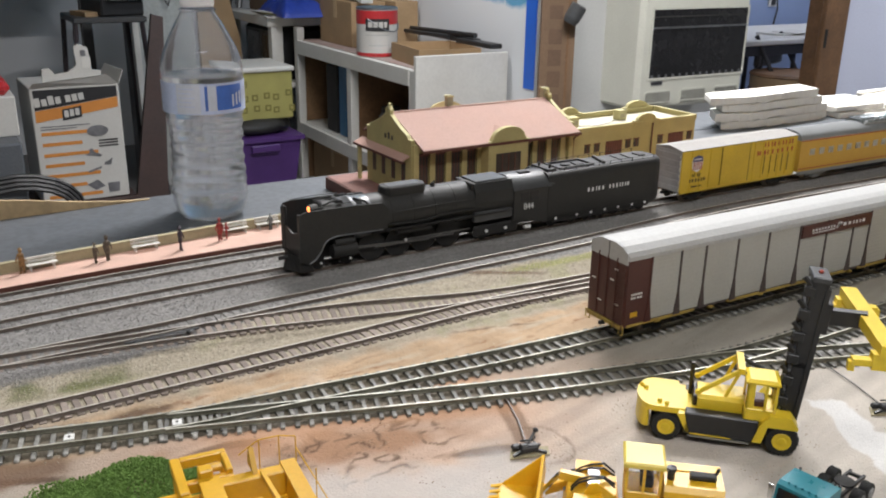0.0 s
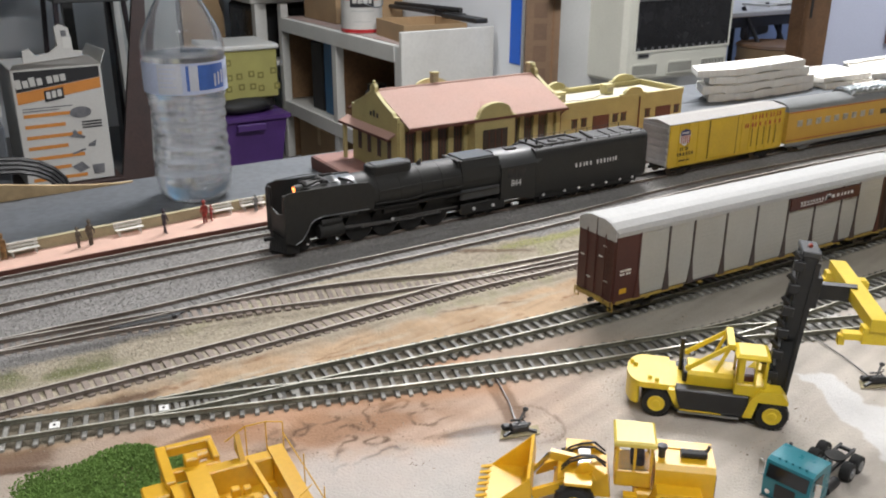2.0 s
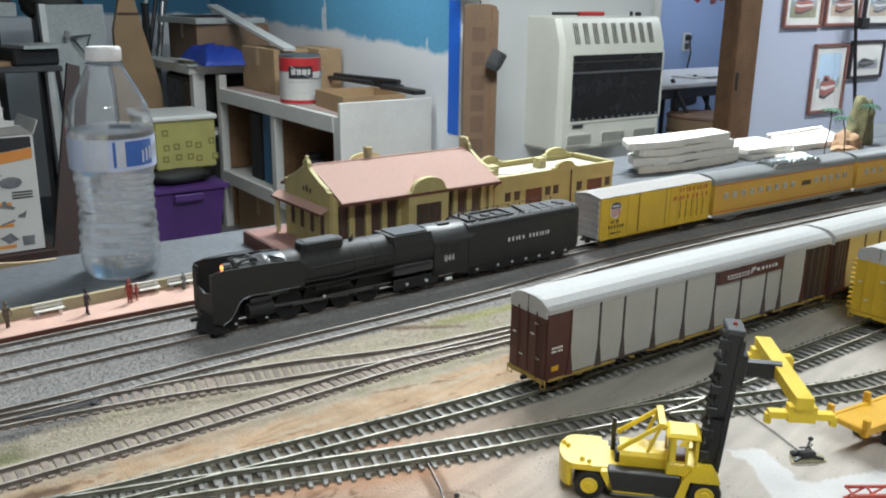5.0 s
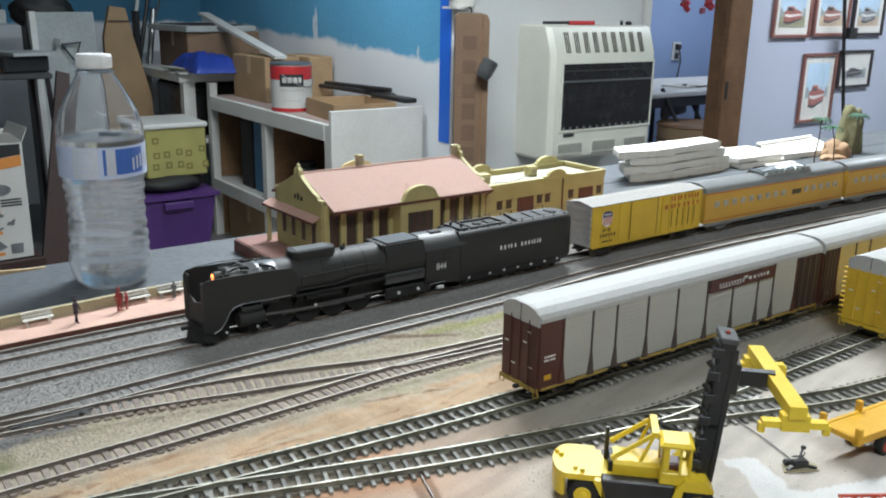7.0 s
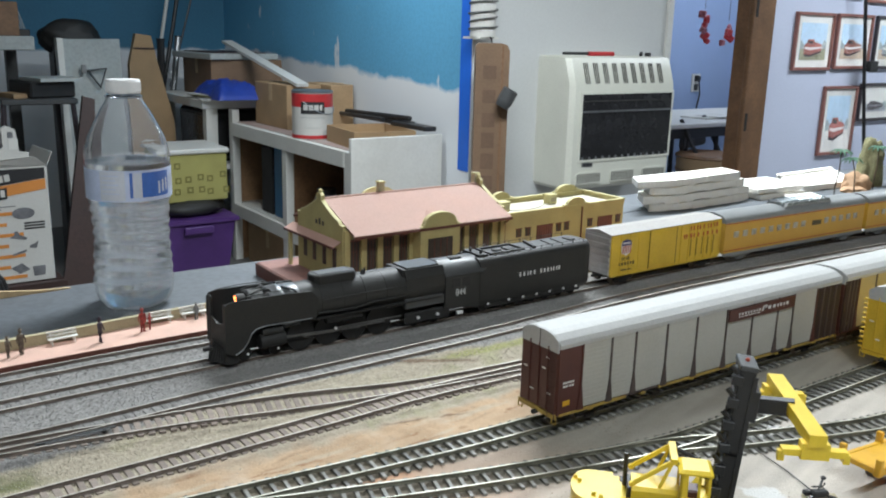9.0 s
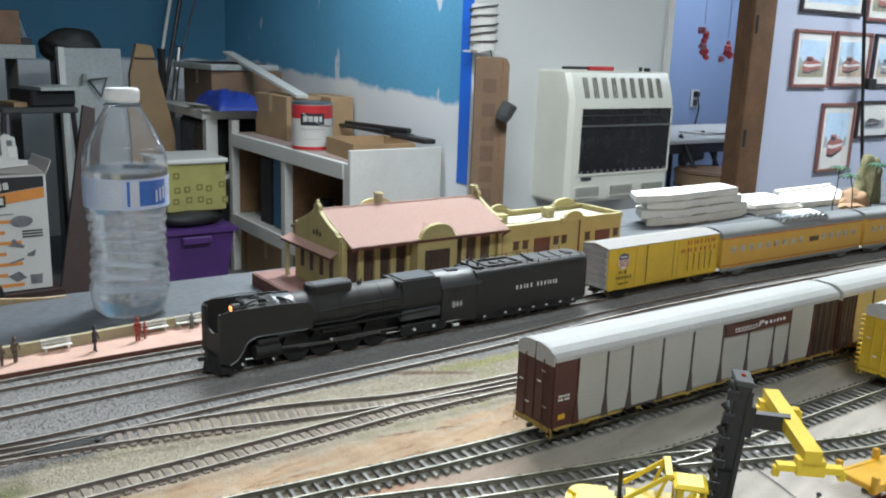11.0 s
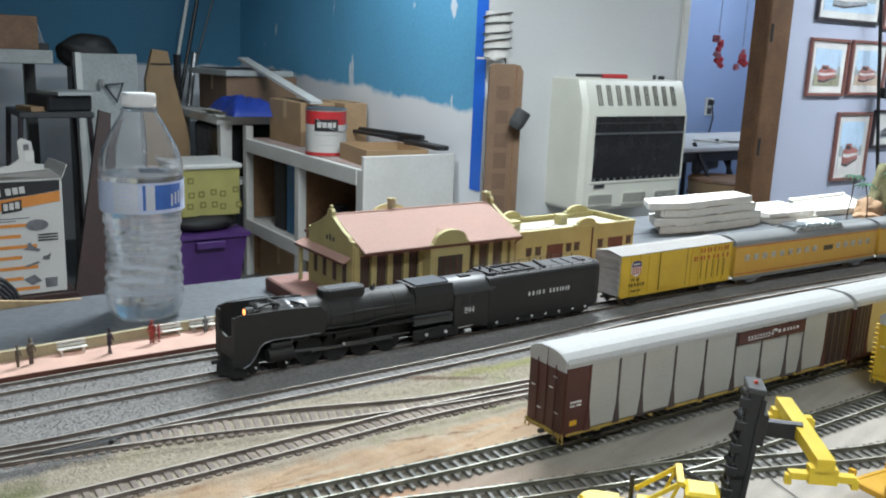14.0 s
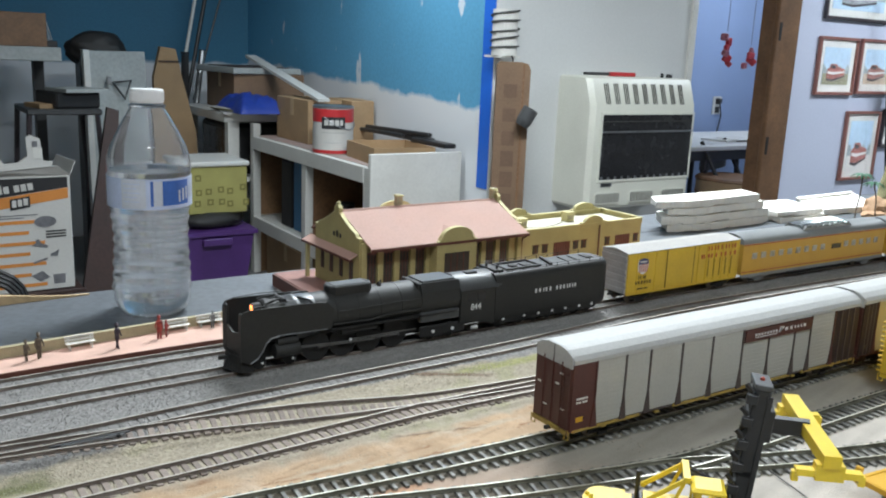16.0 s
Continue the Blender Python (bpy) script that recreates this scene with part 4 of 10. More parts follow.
def tender():
    t = thing("locomotive_tender", on_main(0.16), "black model tender with white lettering and white journal caps", "model tender")
    L0, L1, hw = -0.0690, 0.0720, 0.0184
    secs = []
    for x, k in ((L0, 1.0), (L1 - 0.010, 1.0), (L1 - 0.005, 0.965), (L1 - 0.0015, 0.86), (L1, 0.70)):
        h = hw * k
        secs.append([(x, y, z) for y, z in [(-h + 0.004, 0.0065), (-h + 0.001, 0.0095), (-h, 0.0135), (-h, 0.0450), (-h + 0.0012, 0.0490), (-h + 0.0045, 0.0515), (h - 0.0045, 0.0515), (h - 0.0012, 0.0490), (h, 0.0450), (h, 0.0135), (h - 0.001, 0.0095), (h - 0.004, 0.0065)]])
    body = part("body", loft(secs), M_LOCO, t)
    smooth(body, 38)
    part("deck", bx(L0 + 0.002, -0.0135, 0.0513, L1 - 0.006, 0.0135, 0.0519), M_DECK, t, "dark grey deck")
    bunker = bmesh.new()
    for x in (-0.052, -0.013):
        bx(x, -0.0115, 0.0518, x + 0.002, 0.0115, 0.0536, bm=bunker)
    for y in (-0.0115, 0.0095):
        bx(-0.052, y, 0.0518, -0.011, y + 0.002, 0.0537, bm=bunker)
    b = part("oil_bunker_frame", bunker, M_LOCO_DULL, t)
    part("bunker_hatch", lathe([(0.0048, 0), (0.0048, 0.0012), (0.004, 0.0018), (0.001, 0.0022)], 16, None, Matrix.Translation((-0.036, 0.0, 0.0518))), M_LOCO_DULL, b)
    part("bunker_box", bx(-0.027, -0.006, 0.0518, -0.018, 0.005, 0.0532, 0.0004), M_LOCO, b)
    w = bmesh.new()
    bx(-0.0660, -0.0125, 0.0512, -0.0560, 0.0125, 0.0540, 0.0005, w)
    bar((-0.061, -0.008, 0.054), (-0.061, -0.008, 0.0575), 0.0012, 8, w)
    bar((-0.0635, 0.004, 0.054), (-0.0635, 0.004, 0.0570), 0.0012, 8, w)
    part("front_step_box", w, M_LOCO_DULL, t)
    part("cross_plate", beam((0.0005, -0.0120, 0.0530), (0.0085, 0.0120, 0.0530), 0.0030, 0.0022), M_LOCO_DULL, t)
    for x in (0.024, 0.037):
        part("roof_bar", beam((x, -0.0090, 0.0523), (x + 0.003, 0.0090, 0.0523), 0.0010, 0.0010), M_LOCO_DULL, t)
    part("rear_hatch", bx(0.052, -0.006, 0.0518, 0.060, 0.006, 0.0532, 0.0005), M_LOCO_DULL, t)
    for s in (-1, 1):
        rl = part("deck_rail", tube([(L0 + 0.006, s * 0.0152, 0.0545), (0.0, s * 0.0152, 0.0545), (L1 - 0.010, s * 0.0152, 0.0545)], 0.00025, 5), M_LOCO, t)
        for i in range(10):
            x = L0 + 0.006 + i * 0.0138
            part("stanchion", bar((x, s * 0.0152, 0.0512), (x, s * 0.0152, 0.0548), 0.0004, 6), M_LOCO, rl)
    bars(t, -0.0225, 0.0290, -0.0185, 0.0292, 0.0330, (.5, -.5, .5, -.5, .3, -.3, .5, -.5, .5, -1.2, .5, -.4, .5, -.4, .5, -.4, .3, -.3, .4, -.4, .3, -.3, .5), M_WHITE_MARK, "white lettering bars", proud=0.0002)
    part("builder_plate", bx(-0.066, -0.0186, 0.0415, -0.0625, -0.0183, 0.0435), M_DECK, t)
    part("underframe", bx(L0 + 0.002, -0.0080, 0.0035, L1 - 0.004, 0.0080, 0.0075), M_LOCO_DULL, t)
    for s in (-1, 1):
        fr = part("truck_frame", bx(L0 + 0.008, s * 0.0140, 0.0045, L1 - 0.013, s * 0.0165, 0.0115, 0.0008), M_LOCO_DULL, t)
        for x in (0.1022, 0.1269, 0.1442, 0.1613, 0.1781, 0.196, 0.2127):
            part("wheel", wheel_bm(x - 0.16, s * 0.0092, 0.0060, 0.0026), M_LOCO_DULL, t)
            part("journal_cap", bar((x - 0.16, s * 0.0165, 0.0088), (x - 0.16, s * 0.0176, 0.0088), 0.0013, 12), M_WHITE_MARK, fr, "white journal cap")
    part("coupler", bx(L1 - 0.002, -0.0015, 0.0070, L1 + 0.008, 0.0015, 0.0095, 0.0005), M_LOCO_DULL, t)
    part("air_hose", tube([(L1, -0.004, 0.0085), (L1 + 0.003, -0.004, 0.0055), (L1 + 0.006, -0.004, 0.0050)], 0.0006, 6), M_GALV, t)
    return t


def freight_truck(parent, x, w=0.0145, r=0.0052, spread=0.0105, material=None):
    """A two-axle truck: side frames with springs, bolster and four wheels."""
    for s in (-1, 1):
        bm = bmesh.new()
        beam((x - spread - 0.003, s * w, r + 0.0006), (x + spread + 0.003, s * w, r + 0.0006), 0.0018, 0.0030, bm)
        beam((x - spread, s * w, r + 0.002), (x - 0.004, s * w, 0.0022), 0.0018, 0.0016, bm)
        beam((x + spread, s * w, r + 0.002), (x + 0.004, s * w, 0.0022), 0.0018, 0.0016, bm)
        bx(x - 0.004, s * w - 0.0009, 0.0014, x + 0.004, s * w + 0.0009, r + 0.001, bm=bm)
        f = part("truck_side_frame", bm, material or M_LOCO_DULL, parent)
        for d in (-spread, spread):
            part("wheel", wheel_bm(x + d, s * 0.0090, r, 0.0024), M_RAIL_OLD, f)
    part("bolster", bx(x - 0.003, -w, r - 0.001, x + 0.003, w, r + 0.003), material or M_LOCO_DULL, parent)


def box_car():
    x0, x1 = 0.2590, 0.4335
    xc = (x0 + x1) / 2
    t = thing("box_car", on_main(xc), "yellow model boxcar with pale roof and ribbed silver end", "model boxcar")
    h, hw = (x1 - x0) / 2, 0.0180
    secs = []
    body = part("body", bx(-h, -hw, 0.0112, h, hw, 0.0532, 0.0004), M_YELLOW_CAR, t)
    ribs = 13
    for s in (-1, 1):
        for i in range(ribs + 1):
            x = -h + 0.0012 + i * (2 * h - 0.0024) / ribs
            if s < 0 and 3 < i < 7:
                continue
            part("side_rib", bx(x - 0.0006, s * hw, 0.0118, x + 0.0006, s * (hw + 0.0006), 0.0525), M_YELLOW_CAR, body)
        part("side_sill", bx(-h + 0.002, s * (hw - 0.001), 0.0098, h - 0.002, s * (hw + 0.0004), 0.0118), M_YELLOW_CAR, body)
        d = part("sliding_door", bx(-0.030, s * hw, 0.0128, 0.012, s * (hw + 0.0009), 0.0520, 0.0003), M_YELLOW_CAR, t, "plain yellow sliding door")
        for x in (-0.0305, 0.0115):
            part("lock_bar", bar((x, s * (hw + 0.0008), 0.0125), (x, s * (hw + 0.0008), 0.0522), 0.0004, 6), M_BLACK_MARK, d)
    part("roof", prism([(-hw - 0.0006, 0.0530), (hw + 0.0006, 0.0530), (hw + 0.0006, 0.0536), (0, 0.0568), (-hw - 0.0006, 0.0536)], "x", -h - 0.0006, h + 0.0006), M_ROOF_GREY, t, "pale weathered roof")
    for e in (-1, 1):
        end = part("end_panel", bx(e * h, -hw + 0.0003, 0.0115, e * (h + 0.0005), hw - 0.0003, 0.0530), M_GALV, t, "silver ribbed end")
        for i in range(6):
            z = 0.0150 + i * 0.0066
            part("end_rib", prism([(-hw + 0.001, z - 0.0018), (hw - 0.001, z - 0.0018), (hw - 0.001, z + 0.0018), (-hw + 0.001, z + 0.0018)], "x", e * (h + 0.0004), e * (h + 0.0017)), M_GALV, end)
    part("underframe", bx(-h + 0.004, -0.007, 0.0070, h - 0.004, 0.007, 0.0114), M_LOCO_DULL, t)
    for x in (-h + 0.024, h - 0.024):
        freight_truck(t, x)
    for e in (-1, 1):
        part("coupler", bx(e * (h - 0.001), -0.0014, 0.0075, e * (h + 0.0065), 0.0014, 0.0100, 0.0004), M_LOCO_DULL, t)
    y = -hw - 0.0007
    sh = part("shield_emblem", prism([(-0.0720, 0.0455), (-0.0732, 0.0420), (-0.0722, 0.0340), (-0.0655, 0.0305), (-0.0588, 0.0340), (-0.0578, 0.0420), (-0.0590, 0.0455), (-0.0655, 0.0472)][::-1], "y", y - 0.0003, y + 0.0004), M_WHITE_MARK, t, "shield-shaped emblem in red, white and blue")
    part("emblem_top", prism([(-0.0728, 0.0412), (-0.0582, 0.0412), (-0.0592, 0.0458), (-0.0655, 0.0476), (-0.0718, 0.0458)], "y", y - 0.0005, y), M_BLUE_MARK, sh)
    bars(sh, -0.0705, -0.0605, y - 0.0004, 0.0430, 0.0445, (1, .8, 1, .8, 1), M_WHITE_MARK, "")
    for i in range(5):
        part("emblem_stripe", bx(-0.0712 + i * 0.0027, y - 0.0005, 0.0330, -0.0699 + i * 0.0027, y, 0.0410), M_RED_MARK, sh)
    bars(t, -0.0710, -0.0600, y, 0.0258, 0.0292, (.4, -.5, .4, -1, .4, -.3, .6), M_BLACK_MARK, "dark initials as bars")
    bars(t, -0.0745, -0.0520, y, 0.0205, 0.0238, (.4, -.4, .6, -.4, .6, -.4, .5, -.4, .4, -.4, .6), M_BLACK_MARK, "dark car number as bars")
    bars(t, -0.0715, -0.0565, y, 0.0150, 0.0164, (1, .6, 1, .8, -0.5, 1, .7), M_BLACK_MARK, "small dark data as bars")
    bars(t, 0.0340, 0.0800, y, 0.0455, 0.0502, (.3, -.5, .3, -.7, .3, -.4, .4, -.7, .3, -.9, .3, -.5, .3, -.7, .3, -.4, .4), M_RED_MARK, "red lettering bars")
    bars(t, 0.0240, 0.0810, y, 0.0375, 0.0420, (.3, -.2, .3, -.7, .5, -.3, .3, -.7, .4, -.9, .3, -.7, .5, -.8, .3, -.8, .4), M_RED_MARK, "red lettering bars")
    for i in range(5):
        bm = bx(0.036 + i * 0.0095, y - 0.0002, 0.0165, 0.0364 + i * 0.0095, y + 0.0004, 0.0360)
        part("rust_streak", bm, M_BLACK_MARK, t)
    for z in (0.0175, 0.0250, 0.0325):
        part("ladder_rung", bar((h - 0.007, -hw - 0.0012, z), (h - 0.001, -hw - 0.0012, z), 0.0003, 5), M_YELLOW_CAR, t)
    return t


def coach(x0, x1, dome, label):
    xc, h, hw = (x0 + x1) / 2, (x1 - x0) / 2, 0.0180
    t = thing("passenger_coach", on_main(xc), label, "model coach", "coaches of the passenger train")
    part("body", bx(-h, -hw, 0.0110, h, hw, 0.0460, 0.0003), M_YELLOW_COACH, t)
    prof = arch(hw, 0.0458, 0.0475, 0.0560, 12)
    smooth(part("roof", prism(prof, "x", -h, h), M_COACH_ROOF, t, "smooth grey arched roof"), 35)
    for s in (-1, 1):
        for z, hh in ((0.0445, 0.0009), (0.0135, 0.0009)):
            part("red_stripe", bx(-h + 0.0005, s * hw, z, h - 0.0005, s * (hw + 0.0003), z + hh), M_RED_MARK, t, "thin red stripe")
        part("skirt", bx(-h, s * (hw - 0.0012), 0.0075, h, s * (hw + 0.0002), 0.0112), M_COACH_ROOF, t, "grey lower skirt")
        n = 16
        for i in range(n):
            x = -h + 0.020 + i * (2 * h - 0.040) / (n - 1)
            if dome and 0.018 < x < 0.05:
                continue
            w = part("window", bx(x - 0.0042, s * hw, 0.0285, x + 0.0042, s * (hw + 0.0004), 0.0355), M_PANEL_PALE, t)
            part("pane", bx(x - 0.0036, s * hw, 0.0290, x + 0.0036, s * (hw + 0.0006), 0.0350), M_WINDOW_PALE, w)
        if dome:
            part("louvre_panel", bx(0.026, s * hw, 0.0280, 0.044, s * (hw + 0.0005), 0.0340), M_BLACK_MARK, t, "dark louvred vent panel")
    if dome:
        dm = part("dome_base", loft([[(x, y, z) for y, z in [(-0.0135, 0.0500), (-0.0130, 0.0562 + dz), (-0.0080, 0.0582 + dz), (0.0080, 0.0582 + dz), (0.0130, 0.0562 + dz), (0.0135, 0.0500)]] for x, dz in ((-0.034, -0.006), (-0.022, 0.0), (0.066, 0.0), (0.070, -0.004))]), M_COACH_ROOF, t)
        for i in range(8):
            x = -0.020 + i * 0.0107
            for s in (-1, 1):
                p = part("dome_pane", bx(x, s * 0.0118, 0.0558, x + 0.0088, s * 0.0136, 0.0588, 0.0004), M_CHROME_GLASS, dm)
            part("dome_top_pane", bx(x, -0.0085, 0.0580, x + 0.0088, 0.0085, 0.0598, 0.0005), M_CHROME_GLASS, dm)
        part("dome_front", prism([(-0.0130, 0.0535), (0.0130, 0.0535), (0.0090, 0.0590), (-0.0090, 0.0590)], "x", -0.027, -0.0215), M_CHROME_GLASS, dm)
    for e in (-1, 1):
        part("vestibule", bx(e * h, -0.0090, 0.0120, e * (h + 0.0028), 0.0090, 0.0470, 0.0004), M_BLACK, t)
        freight_truck(t, e * (h - 0.034), 0.0150, 0.0056, 0.0145, M_COACH_ROOF)
    part("underframe_box", bx(-0.045, -0.0130, 0.0035, 0.060, 0.0130, 0.0078, 0.0006), M_LOCO_DULL, t)
    return t


def auto_rack(name, m, length, side_mat, end_mat, label, sign):
    """A covered car-carrier wagon: side panels between posts, arched roof, end doors."""
    t = thing(name, m, label, "model wagon", "covered car-carrier wagons")
    W = 0.0370
    zb, ze, zt = 0.0115, 0.0578, 0.0668
    part("inner_body", bx(0.0020, 0.0020, zb + 0.001, length - 0.002, W - 0.0020, ze), end_mat, t)
    roof = []
    for x, k in ((0.0000, 0.0), (0.0006, 0.0004), (length - 0.0006, 0.0004), (length, 0.0)):
        ring = [(-0.0006, ze - 0.0008), (-0.0008, ze + 0.0020), (0.0012, ze + 0.0046), (0.0060, zt - 0.0018 + k), (0.0120, zt - 0.0004 + k), (W - 0.0120, zt - 0.0004 + k), (W - 0.0060, zt - 0.0018 + k), (W - 0.0012, ze + 0.0046), (W + 0.0008, ze + 0.0020), (W + 0.0006, ze - 0.0008)]
        roof.append([(x, y, z) for y, z in ring])
    rf = part("roof", loft(roof), M_ROOF_WHITE, t, "pale grey-white arched roof")
    posts = (0.0200, 0.0465, 0.0695, 0.1008, 0.1325, 0.1660, 0.1968, 0.2285, 0.2488, 0.2800)
    posts = [p * length / 0.314 for p in posts]
    for s, y in ((-1, 0.0), (1, W)):
        o = -1 if s < 0 else 1
        for a, b in zip(posts, posts[1:]):
            pn = part("side_panel", bx(a, y, zb + 0.0012, b, y - o * 0.0012, ze - 0.0006), side_mat, t)
            n = 14
            bm = bmesh.new()
            for i in range(n):
                z = zb + 0.0020 + i * (ze - zb - 0.0034) / n
                bx(a + 0.0010, y, z, b - 0.0010, y + o * 0.00022, z + 0.0024, bm=bm)
            part("louvre_sheet", bm, side_mat, pn)
        for i, a in enumerate(posts):
            bm = bmesh.new()
            bx(a - 0.0006, y, zb + 0.002, a + 0.0006, y + o * 0.0009, ze - 0.0004, bm=bm)
            prism([(a - 0.0030, zb), (a + 0.0030, zb), (a + 0.0026, zb + 0.003), (a + 0.0007, zb + 0.016), (a - 0.0007, zb + 0.016), (a - 0.0026, zb + 0.003)], "y", y, y + o * 0.0010, bm)
            part("side_post", bm, end_mat if i in (0, len(posts) - 1) else M_POST, t)
        for a, b in ((0.0, posts[0]), (posts[-1], length)):
            for i in ((1, 2, 3) if a > 0 or not sign else ()):
                x = a + (b - a) * i / 4
                part("bay_rib", bx(x - 0.0008, y, zb, x + 0.0008, y + o * 0.0012, ze - 0.001), M_POST if side_mat != end_mat else end_mat, t)
            part("end_bay", bx(a, y + o * 0.0003, zb - 0.001, b, y - o * 0.0012, ze - 0.0008, 0.0002), end_mat if side_mat == end_mat or (sign and a == 0) else M_BAY_SHADE, t)
        for k, (a, b) in enumerate(((0.002, posts[2] - 0.006), (posts[3] - 0.004, posts[7]), (posts[8] - 0.006, length - 0.002))):
            part("side_sill", bx(a, y + o * 0.0006, zb - 0.0014, b, y - o * 0.0030, zb + 0.0004), M_SILL if sign else end_mat, t, "yellow side sill" if sign else "")
        part("sill_web", bx(0.002, y - o * 0.0004, zb - 0.0006, length - 0.002, y - o * 0.0030, zb + 0.0014), M_POST, t)
        for i in range(6):
            x = 0.03 + i * (length - 0.06) / 5
            part("sill_bracket", bx(x - 0.002, y + o * 0.0008, zb - 0.0024, x + 0.002, y - o * 0.002, zb - 0.0012), M_SILL if sign else end_mat, t)
    if sign:
        sg = part("name_board", bx(0.1672, -0.0016, 0.0470, 0.2478, -0.0006, 0.0566), M_MAROON, t, "maroon name board with white lettering bars")
        bars(sg, 0.1780, 0.2040, -0.0016, 0.0510, 0.0528, (.5, -.4, .5, -.4, .5, -.4, .4, -.4, .5, -.4, .5, -.4, .4, -.4, .5), M_WHITE_MARK, "")
        part("capital_letter", prism([(0.2055, 0.0500), (0.2068, 0.0500), (0.2082, 0.0545), (0.2110, 0.0545), (0.2122, 0.0535), (0.2112, 0.0522), (0.2088, 0.0520), (0.2084, 0.0530), (0.2072, 0.0545)], "y", -0.0019, -0.0014), M_WHITE_MARK, sg)
        bars(sg, 0.2135, 0.2400, -0.0016, 0.0507, 0.0531, (.7, -.3, .6, -.3, .3, -.3, .4, -.3, .3, -.3, .6), M_WHITE_MARK, "")
        part("underline", bx(0.1780, -0.0019, 0.0495, 0.2040, -0.0015, 0.0500), M_WHITE_MARK, sg)
    for e, x in ((-1, 0.0), (1, length)):
        o = e * 0.0008
        d = part("end_door", bx(x - o, 0.0010, zb + 0.0005, x + o, W - 0.0010, ze, 0.0002), end_mat, t)
        for y in (0.0095, 0.0185, 0.0275):
            part("door_fold", bx(x - o, y - 0.0003, zb + 0.001, x + o * 2, y + 0.0003, ze - 0.001), end_mat, d)
        cap = part("roof_end", prism([(0.0004, ze - 0.0036), (0.0004, ze + 0.0040), (0.0060, zt - 0.0016), (0.0120, zt - 0.0002), (W - 0.0120, zt - 0.0002), (W - 0.0060, zt - 0.0016), (W - 0.0004, ze + 0.0040), (W - 0.0004, ze - 0.0036)], "x", x, x + e * 0.0010), M_ROOF_WHITE, t, "white roof end plate")
        part("cap_seam", bx(x, W / 2 - 0.0002, ze - 0.0034, x + e * 0.0013, W / 2 + 0.0002, zt - 0.0006), M_POST, cap)
        bm = bmesh.new()
        for y in (0.0008, 0.0075):
            bar((x + e * 0.0016, y, zb - 0.003), (x + e * 0.0016, y, ze - 0.006), 0.0003, 5, bm)
        for i in range(9):
            z = zb + 0.001 + i * 0.0045
            bar((x + e * 0.0016, 0.0008, z), (x + e * 0.0016, 0.0075, z), 0.0003, 5, bm)
        part("end_ladder", bm, end_mat, t)
        for y in (0.0015, W - 0.0015):
            bm = tube([(x + e * 0.001, y - 0.002, zb), (x + e * 0.001, y - 0.002, zb - 0.006), (x + e * 0.001, y + 0.002, zb - 0.006), (x + e * 0.001, y + 0.002, zb)], 0.0005, 5)
            part("corner_step", bm, M_SILL if sign else end_mat, t)
        part("end_sill", bx(x - e * 0.001, 0.001, zb - 0.003, x + e * 0.0015, W - 0.001, zb), M_SILL if sign else end_mat, t)
        part("coupler", bx(x, W / 2 - 0.0014, 0.0070, x + e * 0.0050, W / 2 + 0.0014, 0.0095, 0.0004), M_LOCO_DULL, t)
        for y, z in ((0.006, 0.024), (0.012, 0.040), (0.023, 0.022), (0.030, 0.036), (0.008, 0.048)):
            part("door_mark", bx(x, y, z, x + e * 0.0011, y + 0.0035, z + 0.0010), M_BENCH, d)
    bm = bmesh.new()
    bx(0.0045, -0.0005, 0.017, 0.0105, -0.0001, 0.0205, bm=bm)
    if sign:
        part("data_plate", bm, M_YELLOW_DEEP, t)
        bars(t, 0.004, 0.014, -0.0003, 0.0325, 0.0338, (1, 1, 1, 1, 1), M_BENCH, "small pale data as bars")
        bars(t, 0.004, 0.014, -0.0003, 0.0300, 0.0313, (1, 1, -0.4, 1, 1), M_BENCH, "small pale data as bars")
    else:
        part("data_plate", bm, M_BLACK_MARK, t)
    part("centre_sill", bx(0.004, W / 2 - 0.005, 0.0050, length - 0.004, W / 2 + 0.005, zb), M_LOCO_DULL, t)
    for x in (0.034, length - 0.034):
        for sgn in (-1, 1):
            fb = bmesh.new()
            yy = W / 2 + sgn * 0.0140
            beam((x - 0.013, yy, 0.0055), (x + 0.013, yy, 0.0055), 0.0018, 0.0028, fb)
            bx(x - 0.004, yy - 0.0009, 0.0014, x + 0.004, yy + 0.0009, 0.006, bm=fb)
            f = part("truck_side_frame", fb, M_LOCO_DULL, t)
            for d in (-0.0095, 0.0095):
                part("wheel", lathe([(0.0005, -0.0012), (0.0048, -0.0012), (0.0048, 0.0010), (0.0038, 0.0012), (0.0005, 0.0012)], 18, None, Matrix.Translation((x + d, W / 2 + sgn * 0.0090, 0.0048)) @ Matrix.Rotation(radians(90), 4, "X")), M_RAIL_OLD, f)
    return t


# near-black brown: shade in the open gaps between bay ribs, as colour
M_BAY_SHADE = mat("shaded_brown_bay", (0.035, 0.020, 0.017), 0.7, var=0.15, scale=60, fine=500, bump=0.1)
M_SILL = mat("dirty_yellow_sill", (0.42, 0.29, 0.06), 0.6, var=0.2, scale=90, fine=500, bump=0.05, tint=(0.2, 0.14, 0.05))
M_LAMP = glow("lit_headlight_lens", (1.0, 0.24, 0.06), 5.0)
M_POST = mat("dark_panel_post", (0.075, 0.055, 0.05), 0.5, var=0.1, scale=60, fine=500, bump=0.05)
M_PANEL_PALE = mat("silver_window_band", (0.45, 0.43, 0.38), 0.3, 0.5, var=0.1, scale=60, fine=400, bump=0.0)
M_WINDOW_PALE = mat("pale_window_blind", (0.40, 0.38, 0.32), 0.3, var=0.2, scale=120, fine=500, bump=0.0)
